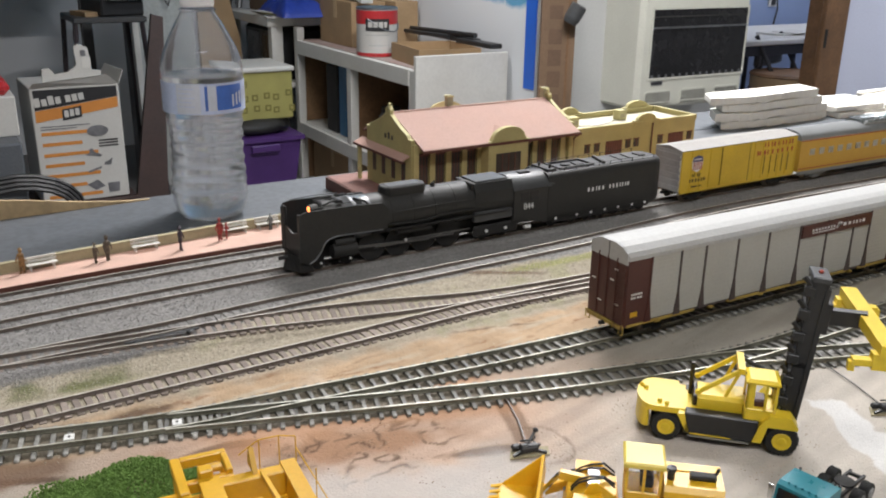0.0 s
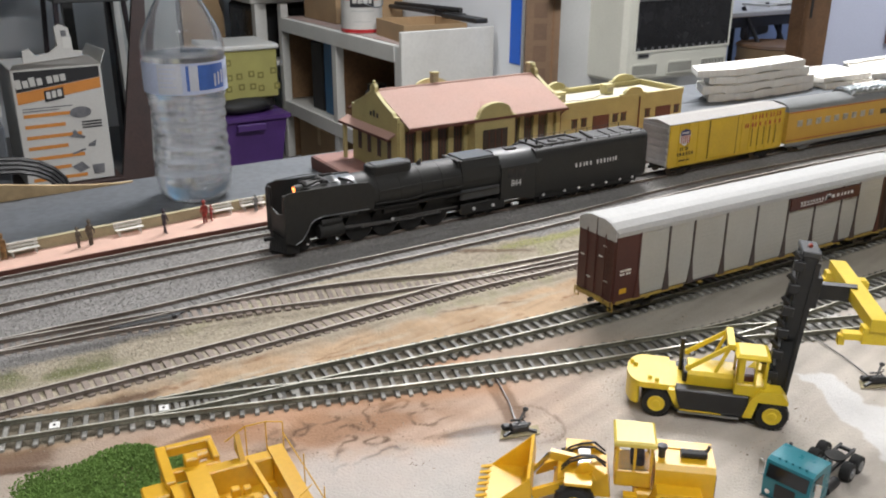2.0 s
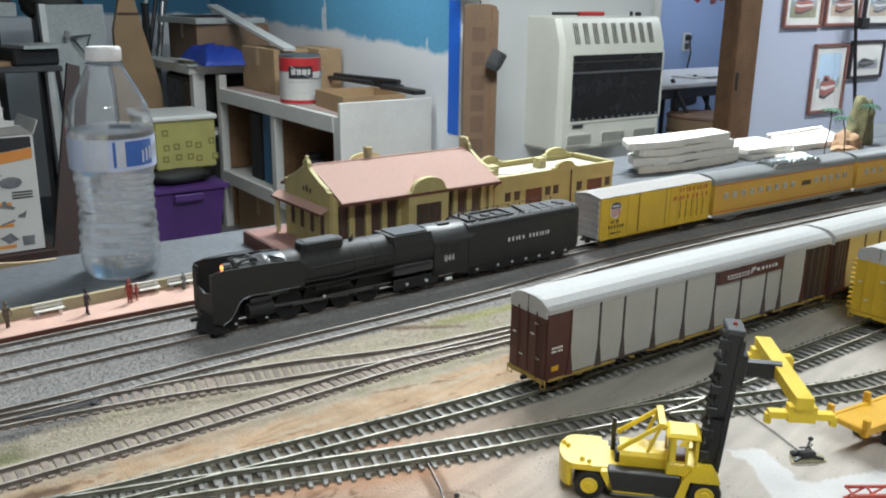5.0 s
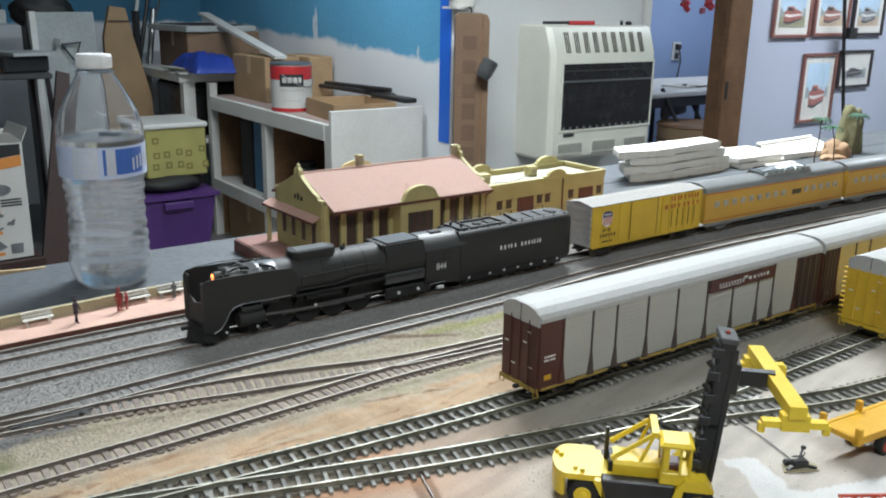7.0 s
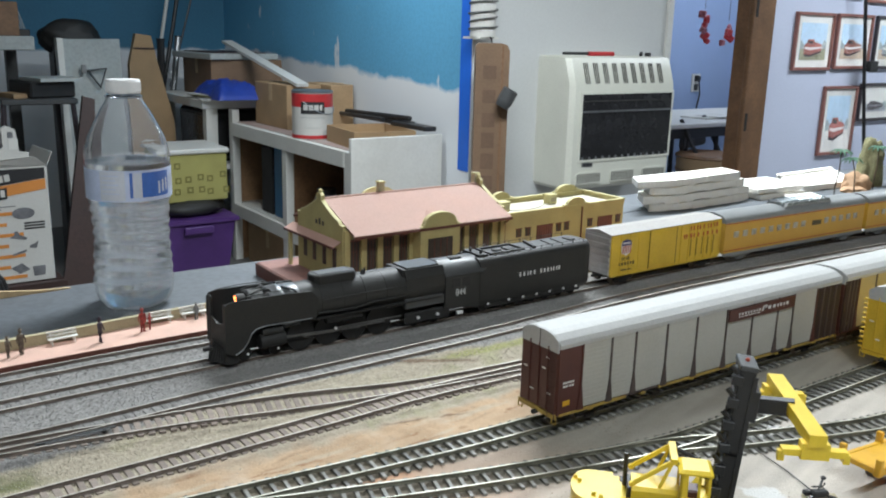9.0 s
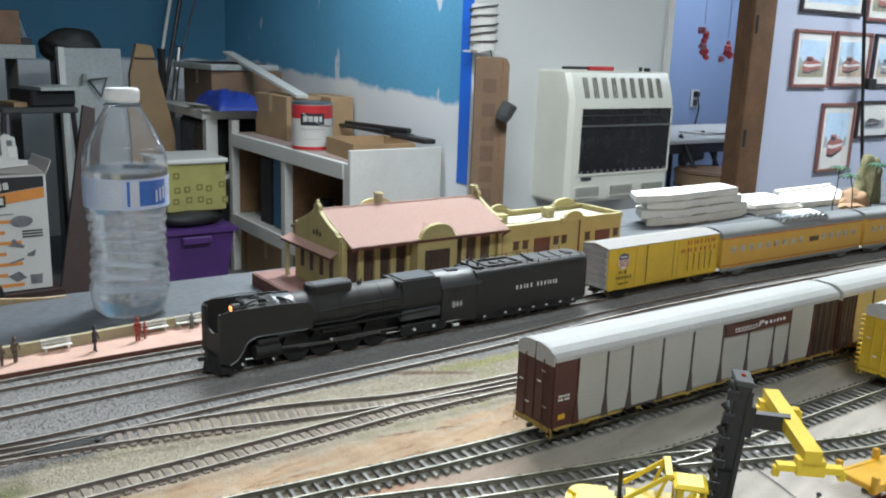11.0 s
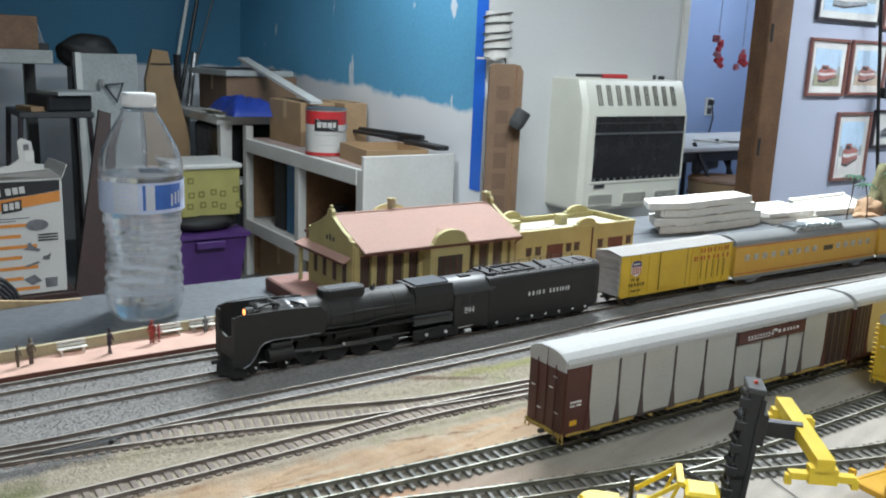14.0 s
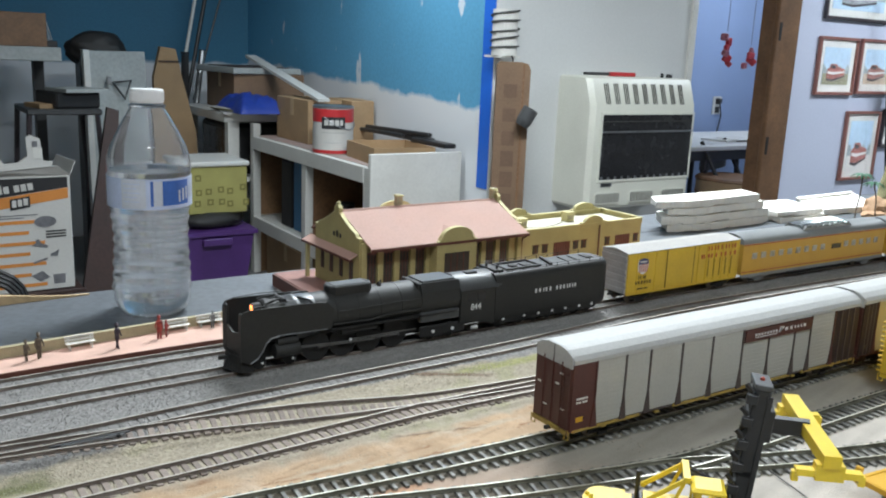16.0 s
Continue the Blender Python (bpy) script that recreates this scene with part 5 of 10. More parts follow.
M_CHROME_GLASS = mat("silvery_dome_glazing", (0.30, 0.33, 0.34), 0.12, 0.5, var=0.2, scale=90, fine=400, bump=0.0)
steam_locomotive()
tender()
box_car()
coach(0.4425, 0.7170, True, "orange-yellow model dome coach with grey roof")
coach(0.7230, 1.0000, False, "orange-yellow model coach coupled behind the dome car")
coach(1.0060, 1.2800, False, "orange-yellow model coach at the end of the train")
auto_rack("car_carrier", pose(0.0, 0.0, 0.0050), 0.314, M_RACK_SIDE, M_MAROON, "grey and maroon model car carrier with white roof", True)
auto_rack("car_carrier", pose(0.3215, 0.0, 0.0050), 0.314, M_RACK_TAN, M_MAROON, "tan and maroon model car carrier with white roof", False)

# ---------------------------------------------------------------- station and platform
def ribbon(pts, w, z0, z1, bm=None):
    """An upright slab of width w that follows a line of (x, y) points."""
    bm = bm or bmesh.new()
    P = [Vector((x, y, 0)) for x, y in pts]
    secs = []
    for i, p in enumerate(P):
        d = (P[min(i + 1, len(P) - 1)] - P[max(i - 1, 0)]).normalized()
        n = Vector((-d.y, d.x, 0)) * (w / 2)
        secs.append([p - n + Vector((0, 0, z0)), p + n + Vector((0, 0, z0)), p + n + Vector((0, 0, z1)), p - n + Vector((0, 0, z1))])
    return loft(secs, True, bm)


PLAT_Z = 0.0120
front_line = [(p.x, p.y + 0.0172 - 0.0012) for p, d in curve_through(TRACK_PLATFORM, 0.02) if -0.75 < p.x < 0.55]
wall_line = [(-0.75, 0.262), (-0.60, 0.2785), (-0.45, 0.2950), (-0.3466, 0.3085), (-0.30, 0.3150), (-0.2624, 0.3192), (-0.2163, 0.3232), (-0.1659, 0.3290), (-0.1153, 0.3325), (-0.05, 0.3345), (0.0, 0.3355)]
bm = bmesh.new()
back_line = wall_line + [(0.55, 0.3355)]


def back_y(x):
    for (xa, ya), (xb, yb) in zip(back_line, back_line[1:]):
        if xa <= x <= xb:
            return ya + (yb - ya) * (x - xa) / (xb - xa)
    return 0.3355


loft([[(x, y, 0.002), (x, back_y(x) + 0.002, 0.002), (x, back_y(x) + 0.002, PLAT_Z), (x, y, PLAT_Z)] for x, y in front_line], True, bm)
plat = thing("station_platform", Matrix.Identity(4), "pink paved model platform with tan back wall", "model platform")
part("paving", bm, M_PLAT, plat)
part("edge_kerb", ribbon([(x, y - 0.0004) for x, y in front_line], 0.0014, 0.002, PLAT_Z + 0.0002), M_TRIM_BROWN, plat, "dull red-brown platform edge")
part("back_wall", ribbon(wall_line, 0.0040, -0.002, 0.0195), M_KERB, plat, "low tan concrete wall")
part("wall_coping", ribbon(wall_line, 0.0048, 0.0195, 0.0204), M_KERB, plat)


def bench(x, y, a):
    t = thing("bench", pose(x, y, PLAT_Z, 0, 0, a), "tiny white slatted model bench against the tan wall", "model bench", "benches on the platform")
    for i in range(3):
        part("seat_slat", bx(-0.0112, -0.0046 + i * 0.0019, 0.0046, 0.0112, -0.0031 + i * 0.0019, 0.0052), M_BENCH, t)
    for i in range(2):
        part("back_slat", beam((-0.0112, 0.0012 + i * 0.0006, 0.0068 + i * 0.0024), (0.0112, 0.0012 + i * 0.0006, 0.0068 + i * 0.0024), 0.0018, 0.0006, None, (0, 1, 0.3)), M_BENCH, t)
    for s in (-0.0085, 0.0085):
        bm = bmesh.new()
        beam((s, -0.0040, 0), (s, -0.0034, 0.0048), 0.0009, 0.0009, bm)
        beam((s, 0.0010, 0), (s, 0.0012, 0.0102), 0.0009, 0.0009, bm)
        beam((s, -0.0040, 0.0044), (s, 0.0012, 0.0044), 0.0009, 0.0009, bm)
        part("bench_frame", bm, M_BENCH, t)


for x, y, a in ((-0.3170, 0.3075, 7), (-0.2375, 0.3150, 5), (-0.1590, 0.3238, 4), (-0.1290, 0.3262, 3), (-0.385, 0.298, 8)):
    bench(x, y, a)


def figurine(x, y, h, material, label, z=PLAT_Z, seated=False):
    """A tiny standing figure as one plain shape: legs, coat, arms and head."""
    k = h / 0.02
    rnd = random.Random(int(x * 1e4))
    bm = bmesh.new()
    stride = rnd.uniform(0.0004, 0.0016)
    for q in (-1, 1):
        bar((0.0010 * q, stride * q, 0), (0.0008 * q, 0, 0.0085), 0.0008, 7, bm, 0.0010)
        bx(0.0010 * q - 0.0006, stride * q - 0.0014, 0, 0.0010 * q + 0.0006, stride * q + 0.0006, 0.0006, bm=bm)
        e = Vector((0.0030 * q, -0.0004 - rnd.uniform(0, 0.0014), 0.0112))
        bar((0.0020 * q, 0, 0.0152), e, 0.0006, 6, bm)
        bar(e, e + Vector((-0.0004 * q, -0.0012, -0.0020)), 0.0005, 6, bm)
    lathe([(0.0021, 0.0070), (0.0018, 0.0105), (0.0022, 0.0140), (0.0021, 0.0156), (0.0008, 0.0164)], 10, bm, Matrix.Diagonal((1.1, 0.75, 1, 1)))
    lathe([(0.0006, 0.0162), (0.0012, 0.0172), (0.0014, 0.0185), (0.0013, 0.0190), (0.0019, 0.0191), (0.0012, 0.0194), (0.0010, 0.0204), (0.0002, 0.0206)], 10, bm)
    bmesh.ops.scale(bm, vec=(k, k, k), verts=bm.verts[:])
    ob = part("model_figure", bm, material, None)
    ob.matrix_world = pose(x, y, z, 0, 0, random.uniform(-40, 40))
    smooth(ob, 60)
    return tagged(ob, label, "model figure", "tiny figures on the platform")


M_FIG = [mat("figure_paint_" + n, c, 0.6, var=0.3, scale=300, fine=900, bump=0.1, tint=tuple(v * 0.3 for v in c)) for n, c in (("drab", (0.14, 0.11, 0.08)), ("red", (0.36, 0.05, 0.04)), ("dark", (0.05, 0.035, 0.05)), ("orange", (0.35, 0.2, 0.08)), ("grey", (0.2, 0.22, 0.22)))]
figurine(-0.3310, 0.3030, 0.0200, M_FIG[3], "tiny model figure in orange and green paint")
figurine(-0.2785, 0.3010, 0.0165, M_FIG[0], "tiny drab-painted model figure")
figurine(-0.2690, 0.3030, 0.0205, M_FIG[0], "tiny drab-painted model figure with pale head")
figurine(-0.2120, 0.3010, 0.0205, M_FIG[2], "tiny dark-painted model figure")
figurine(-0.1765, 0.3095, 0.0200, M_FIG[1], "tiny red-painted model figure")
figurine(-0.1700, 0.3125, 0.0140, M_FIG[1], "tiny short red-painted model figure")
figurine(-0.1285, 0.3185, 0.0150, M_FIG[4], "tiny grey-painted model figure by a bench")

bm = bx(-0.0090, 0.3400, -0.002, 0.4600, 0.4720, PLAT_Z, 0.0008)
apron = thing("station_apron", Matrix.Identity(4), "brick-red model pavement slab round the station", "model pavement")
part("slab", bm, M_BRICK_RED, apron)
part("slab_edge", ribbon([(-0.0094, 0.3396), (-0.0094, 0.4724)], 0.0022, -0.002, PLAT_Z - 0.001), M_TRIM_BROWN, apron)


def mission_gable(y0, y1, ze, zp, n=18):
    """A curved parapet outline between two shoulders, in (y, z)."""
    c, h = (y0 + y1) / 2, (y1 - y0) / 2
    pts = [(y0, ze), (y0, ze + 0.0060), (y0 + 0.0060, ze + 0.0062), (y0 + 0.0080, ze + 0.0085)]
    for i in range(n + 1):
        u = i / n
        y = y0 + 0.010 + (y1 - y0 - 0.020) * u
        k = 1 - abs(2 * u - 1)
        pts.append((y, ze + 0.010 + (zp - ze - 0.012) * (k ** 1.25)))
    pts[4 + n // 2:5 + n // 2] = [(c - 0.0045, zp - 0.003), (c - 0.0045, zp), (c - 0.002, zp + 0.0022), (c + 0.002, zp + 0.0022), (c + 0.0045, zp), (c + 0.0045, zp - 0.003)]
    pts += [(y1 - 0.0080, ze + 0.0085), (y1 - 0.0060, ze + 0.0062), (y1, ze + 0.0060), (y1, ze)]
    return pts


def coping(pts, side, w, h, bm=None):
    """One continuous moulding of width w along side, laid over a line of points."""
    sd = Vector(side) * (w / 2)
    secs = []
    for i, p in enumerate(pts):
        a, b = Vector(pts[max(0, i - 1)]), Vector(pts[min(len(pts) - 1, i + 1)])
        u = Vector(side).cross(b - a).normalized()
        p = Vector(p)
        secs.append([p - sd - u * h / 2, p + sd - u * h / 2, p + sd + u * h / 2, p - sd + u * h / 2])
    return loft(secs, True, bm)


def station():
    S = pose(0.030, 0.3470, PLAT_Z, 0, 0, 1.6)
    t = thing("railway_station", S, "ochre model station with terracotta roof and curved parapets", "model building")
    L, D, E = 0.2030, 0.0950, 0.0572     # length, depth, eave height over the slab
    R = 0.0775                           # ridge height
    part("wall", bx(0.0015, 0.0015, 0, L - 0.0015, D - 0.0015, E), M_OCHRE, t)
    part("plinth", bx(-0.0005, -0.0008, 0, L + 0.0005, D + 0.0008, 0.0035), M_OCHRE_PALE, t)
    # main roof, with overhang and rows of tiles
    ov, th = 0.0160, 0.0016
    sl = (R - E) / (D / 2)
    for s in (0, 1):
        def at(x, d, dz=0.0):
            y = -ov + d if s == 0 else D + ov - d
            return (x, y, E - ov * sl + d * sl + dz)
        rp = part("roof_slope", loft([[at(x, 0), at(x, D / 2 + ov), at(x, D / 2 + ov, th), at(x, 0, th)] for x in (0.0030, L - 0.0030)]), M_TERRA, t)
        n = 26
        for i in range(n):
            d0, d1 = (D / 2 + ov) * i / n, (D / 2 + ov) * (i + 1.12) / n
            d1 = min(d1, D / 2 + ov)
            secs = [[at(x, d0, th + 0.0002), at(x, d1, th), at(x, d1, th + 0.0001), at(x, d0, th + 0.00042)] for x in (0.0028, L - 0.0028)]
            part("tile_course", loft(secs), M_TERRA, rp)
        part("gutter", bx(0.002, -ov - 0.0012 if s == 0 else D + ov - 0.0004, E - ov * sl - 0.0014, L - 0.002, -ov + 0.0004 if s == 0 else D + ov + 0.0012, E - ov * sl + 0.0012), M_TRIM_BROWN, t)
        part("soffit", loft([[at(x, 0.0005, -0.0008), at(x, ov + 0.004, -0.0008), at(x, ov + 0.004, 0.0), at(x, 0.0005, 0.0)] for x in (0.0035, L - 0.0035)]), M_TRIM_BROWN, t)
    part("ridge_tile", bar((0.003, D / 2, R + 0.0016), (L - 0.003, D / 2, R + 0.0016), 0.0014, 10), M_TERRA, t)
    # end walls that rise over the roof as curved parapets
    g = mission_gable(0.0, D, E - 0.004, R + 0.0055)
    for x, w in ((-0.0015, 0.0030), (L - 0.0015, 0.0030)):
        e = part("gable_wall", prism([(0.0, 0.0)] + g + [(D, 0.0)], "x", x, x + w), M_OCHRE, t)
        cop = coping([(x + w / 2, q[0], q[1]) for q in g[1:-1]], (1, 0, 0), w + 0.0012, 0.0012)
        part("parapet_coping", cop, M_OCHRE_PALE, e)
        part("finial", lathe([(0.0022, 0), (0.0026, 0.001), (0.0014, 0.002), (0.0022, 0.0036), (0.0004, 0.0052)], 12, None, Matrix.Translation((x + w / 2, D / 2, R + 0.0070))), M_OCHRE_PALE, e)
        if x < 0.1:
            for k, y in enumerate((0.0395, 0.0465, 0.0535)):
                h = 0.0065 if k == 1 else 0.0045
                part("attic_window", bx(x - 0.0004, y - 0.0018, 0.0530, x + 0.001, y + 0.0018, 0.0530 + h), M_STATION_GLASS, e)
    # awning and openings of the west end
    aw = part("awning", loft([[(-0.0105, y, 0.0378), (-0.0105, y, 0.0392), (0.0, y, 0.0445), (0.0, y, 0.0430)] for y in (0.004, D + 0.014)]), M_TERRA, t, "small terracotta awning over the end wall")
    part("awning_edge", bx(-0.0115, 0.004, 0.0368, -0.0100, D + 0.014, 0.0392), M_TRIM_BROWN, aw)
    for y in (D + 0.004,):
        part("awning_post", bx(-0.0095, y, 0, -0.0060, y + 0.0040, 0.0375), M_OCHRE_PALE, aw)
    for y in (0.0160, 0.0370, 0.0580, 0.0780):
        w = part("window", bx(-0.0021, y - 0.0034, 0.0140, -0.0008, y + 0.0034, 0.0345), M_STATION_GLASS, t)
        part("window_frame", bx(-0.0027, y - 0.0042, 0.0335, -0.0010, y + 0.0042, 0.0352), M_TRIM_BROWN, w)
        part("mullion", bx(-0.0026, y - 0.0004, 0.0140, -0.0010, y + 0.0004, 0.0340), M_TRIM_BROWN, w)
    # street front: pilasters and dark openings, with a curved gable over the entrance
    xs = [0.012, 0.031, 0.050, 0.069]
    for x in xs + [0.1400, 0.1590, 0.1780]:
        w = part("window", bx(x - 0.0052, -0.0004, 0.0030, x + 0.0052, 0.0030, 0.0440), M_STATION_GLASS, t)
        part("window_frame", bx(x - 0.0060, -0.0012, 0.0430, x + 0.0060, 0.0024, 0.0446), M_TRIM_BROWN, w)
        for dx in (-0.0018, 0.0018):
            part("mullion", bx(x + dx - 0.0003, -0.0008, 0.0030, x + dx + 0.0003, 0.0024, 0.0432), M_TRIM_BROWN, w)
        part("transom", bx(x - 0.0052, -0.0008, 0.0325, x + 0.0052, 0.0024, 0.0332), M_TRIM_BROWN, w)
    for x in (0.0025, 0.0215, 0.0405, 0.0595, 0.0785, 0.1305, 0.1495, 0.1685, 0.1875, 0.1995):
        part("pilaster", bx(x - 0.0032, -0.0028, 0, x + 0.0032, 0.0016, E - 0.002, 0.0004), M_OCHRE, t)
    x0, x1 = 0.0795, 0.1295
    c, h = (x0 + x1) / 2, (x1 - x0) / 2
    out = [(x0, 0.0), (x1, 0.0), (x1, 0.0525), (x1 - 0.0035, 0.0530), (x1 - 0.0045, 0.0552)]
    for i in range(13):
        a = math.pi * i / 12
        out.append((c + (h - 0.0055) * math.cos(a), 0.0552 + 0.0112 * math.sin(a)))
    out += [(x0 + 0.0045, 0.0552), (x0 + 0.0035, 0.0530), (x0, 0.0525)]
    pr = part("entrance_gable", prism(out, "y", -0.0165, -0.0125), M_OCHRE, t, "curved ochre entrance parapet")
    top = out[2:]
    cop = coping([(q[0], -0.0145, q[1]) for q in top], (0, 1, 0), 0.0056, 0.0013)
    part("parapet_coping", cop, M_OCHRE_PALE, pr)
    part("entrance_opening", bx(c - 0.0155, -0.0170, 0.0, c + 0.0155, -0.0120, 0.0400), M_STATION_GLASS, pr)
    for dx in (-0.008, 0.0, 0.008):
        part("mullion", bx(c + dx - 0.0004, -0.0174, 0.0, c + dx + 0.0004, -0.0160, 0.0395), M_TRIM_BROWN, pr)
    part("entrance_side", bx(x0, -0.0125, 0, x0 + 0.003, 0.002, 0.0480), M_OCHRE, pr)
    part("entrance_side", bx(x1 - 0.003, -0.0125, 0, x1, 0.002, 0.0480), M_OCHRE, pr)
    part("entrance_roof", prism([(x0 + 0.002, 0.0460), (x1 - 0.002, 0.0460), (x1 - 0.004, 0.0520), (c, 0.0640), (x0 + 0.004, 0.0520)], "y", -0.0125, 0.0240), M_TERRA, t)
    rear = [(c + (h - 0.004) * math.cos(math.pi * i / 12), R - 0.0118 + 0.0085 * math.sin(math.pi * i / 12)) for i in range(13)]
    part("rear_gable", prism([(x0 + 0.004, 0.04), (x1 - 0.004, 0.04)] + rear, "y", D + 0.010, D + 0.013), M_OCHRE_PALE, t)
    for x in (0.0750, 0.2030 - 0.0005):
        ch = part("chimney", bx(x - 0.0034, D / 2 - 0.0034 + 0.006, R - 0.008, x + 0.0034, D / 2 + 0.0034 + 0.006, R + 0.0135, 0.0004), M_KERB, t, "tan chimney")
        part("chimney_cap", bx(x - 0.0042, D / 2 - 0.0042 + 0.006, R + 0.0115, x + 0.0042, D / 2 + 0.0042 + 0.006, R + 0.0130, 0.0004), M_OCHRE_PALE, ch)
    for y in (-0.002,):
        part("downpipe", tube([(L - 0.002, -ov, E - ov * sl), (L - 0.001, -0.004, E - 0.014), (L, -0.002, E - 0.018), (L, -0.002, 0)], 0.0008, 6), M_TRIM_BROWN, t)
    return t


def freight_house():
    S = pose(0.2340, 0.3510, PLAT_Z, 0, 0, 2.4)
    t = thing("freight_house", S, "ochre model freight house with flat pale roof and parapets", "model building")
    L, D, H = 0.1920, 0.0700, 0.0470
    part("wall", bx(0, 0, 0, L, D, H - 0.002), M_OCHRE, t)
    part("flat_roof", bx(0.002, 0.002, H - 0.002, L - 0.002, D - 0.002, H - 0.001), M_WING_ROOF, t, "pale gravel flat roof")
    for a in ((0, -0.001, L, 0.0022), (0, D - 0.0022, L, D + 0.001), (L - 0.0025, 0, L + 0.001, D)):
        p = part("parapet", bx(a[0], a[1], H - 0.002, a[2], a[3], H + 0.0042), M_OCHRE, t)
        part("coping", bx(a[0] - 0.0004, a[1] - 0.0004, H + 0.0042, a[2] + 0.0004, a[3] + 0.0004, H + 0.0052), M_OCHRE_PALE, p)

    def hump(c, h, y):
        pts = [(c - h, H - 0.002), (c + h, H - 0.002), (c + h, H + 0.0060), (c + h - 0.005, H + 0.0064)]
        pts += [(c + (h - 0.006) * math.cos(math.pi * i / 12), H + 0.0066 + 0.0068 * math.sin(math.pi * i / 12)) for i in range(13)]
        pts += [(c - h + 0.005, H + 0.0064), (c - h, H + 0.0060)]
        g = part("curved_parapet", prism(pts, "y", y, y + 0.0030), M_OCHRE, t)
        cop = coping([(q[0], y + 0.0015, q[1]) for q in pts[2:]], (0, 1, 0), 0.0044, 0.0011)
        part("coping", cop, M_OCHRE_PALE, g)
    hump(0.1080, 0.0200, -0.0014)
    hump(0.0520, 0.0190, D - 0.0010)
    hump(0.1620, 0.0230, D - 0.0010)
    for x, w in ((0.0600, 0.0125), (0.1600, 0.0125)):
        d = part("freight_door", bx(x - w, -0.0005, 0.0, x + w, 0.001, 0.0335), M_TRIM_BROWN, t, "dark brown freight door")
        for i in range(7):
            xx = x - w + 0.0018 + i * (2 * w - 0.0036) / 6
            part("door_board", bx(xx - 0.0014, -0.0010, 0.0005, xx + 0.0014, -0.0004, 0.0330), M_TRIM_BROWN, d)
    for x in (0.0200, 0.0340, 0.0820, 0.0950, 0.1340, 0.1830):
        w = part("window", bx(x - 0.0040, -0.0006, 0.0230, x + 0.0040, 0.001, 0.0325), M_STATION_GLASS, t)
        part("window_frame", bx(x - 0.0047, -0.0012, 0.0322, x + 0.0047, 0.0005, 0.0332), M_TRIM_BROWN, w)
        part("mullion", bx(x - 0.0004, -0.0011, 0.0230, x + 0.0004, 0.0005, 0.0325), M_TRIM_BROWN, w)
    part("downpipe", bar((0.1180, -0.0020, 0), (0.1180, -0.0020, H + 0.002), 0.0009, 8), M_TRIM_BROWN, t)
    for x, y in ((0.0260, 0.0350), (0.1090, 0.0440)):
        a = part("roof_unit", bx(x - 0.0062, y - 0.0055, H - 0.001, x + 0.0062, y + 0.0055, H + 0.0095, 0.0006), M_OCHRE_PALE, t, "square rooftop unit")
        part("unit_cap", bx(x - 0.0070, y - 0.0062, H + 0.0095, x + 0.0070, y + 0.0062, H + 0.0108, 0.0004), M_OCHRE_PALE, a)
        part("unit_grille", bx(x - 0.0045, y - 0.0058, H + 0.002, x + 0.0045, y - 0.0054, H + 0.007), M_KERB, a)
    part("roof_wire", tube([(0.030, 0.030, H + 0.0004), (0.050, 0.022, H + 0.0005), (0.072, 0.026, H + 0.0004), (0.092, 0.036, H + 0.0005)], 0.0004, 5), M_BLACK, t)
    part("vent_pipe", bar((0.1220, 0.050, H), (0.1220, 0.050, H + 0.010), 0.0012, 8), M_LOCO_DULL, t)
    return t


station()
freight_house()

# ---------------------------------------------------------------- water bottle
M_BOTTLE = glass("clear_bottle_plastic", (0.985, 0.99, 1.0), 0.0, 1.5)


def hazed(m, amount):
    """Slight dents, plus white translucent haze standing in for light the bottle catches."""
    nt = m.node_tree
    b = nt.nodes["Principled BSDF"]
    tl = nt.nodes.new("ShaderNodeBsdfTranslucent")
    tl.inputs["Color"].default_value = (0.95, 0.97, 1.0, 1)
    tc = nt.nodes.new("ShaderNodeTexCoord")
    nz = nt.nodes.new("ShaderNodeTexNoise")
    nz.inputs["Scale"].default_value, nz.inputs["Detail"].default_value = 55, 2
    bp = nt.nodes.new("ShaderNodeBump")
    bp.inputs["Strength"].default_value, bp.inputs["Distance"].default_value = 0.10, 0.002
    nt.links.new(tc.outputs["Object"], nz.inputs["Vector"])
    nt.links.new(nz.outputs["Fac"], bp.inputs["Height"])
    nt.links.new(bp.outputs[0], b.inputs["Normal"])
    mx = nt.nodes.new("ShaderNodeMixShader")
    mx.inputs[0].default_value = amount
    nt.links.new(b.outputs[0], mx.inputs[1])
    nt.links.new(tl.outputs[0], mx.inputs[2])
    nt.links.new(mx.outputs[0], nt.nodes["Material Output"].inputs["Surface"])


hazed(M_BOTTLE, 0.035)
# stronger white haze brightens the lower body in place of refracted light
M_BOTTLE_RIBBED = glass("hazed_ribbed_bottle_plastic", (0.985, 0.99, 1.0), 0.0, 1.5)
hazed(M_BOTTLE_RIBBED, 0.13)
M_WATER = glass("drinking_water", (0.98, 0.99, 1.0), 0.0, 1.33)
M_CAP = mat("white_cap_plastic", (0.82, 0.82, 0.82), 0.4, var=0.03, scale=60, fine=400, bump=0.03)
M_LABEL_BLUE = mat("blue_label_film", (0.06, 0.16, 0.52), 0.3, var=0.08, scale=60, fine=300, bump=0.05)
M_LABEL_WHITE = mat("white_label_film", (0.62, 0.66, 0.74), 0.35, var=0.06, scale=60, fine=300, bump=0.05)


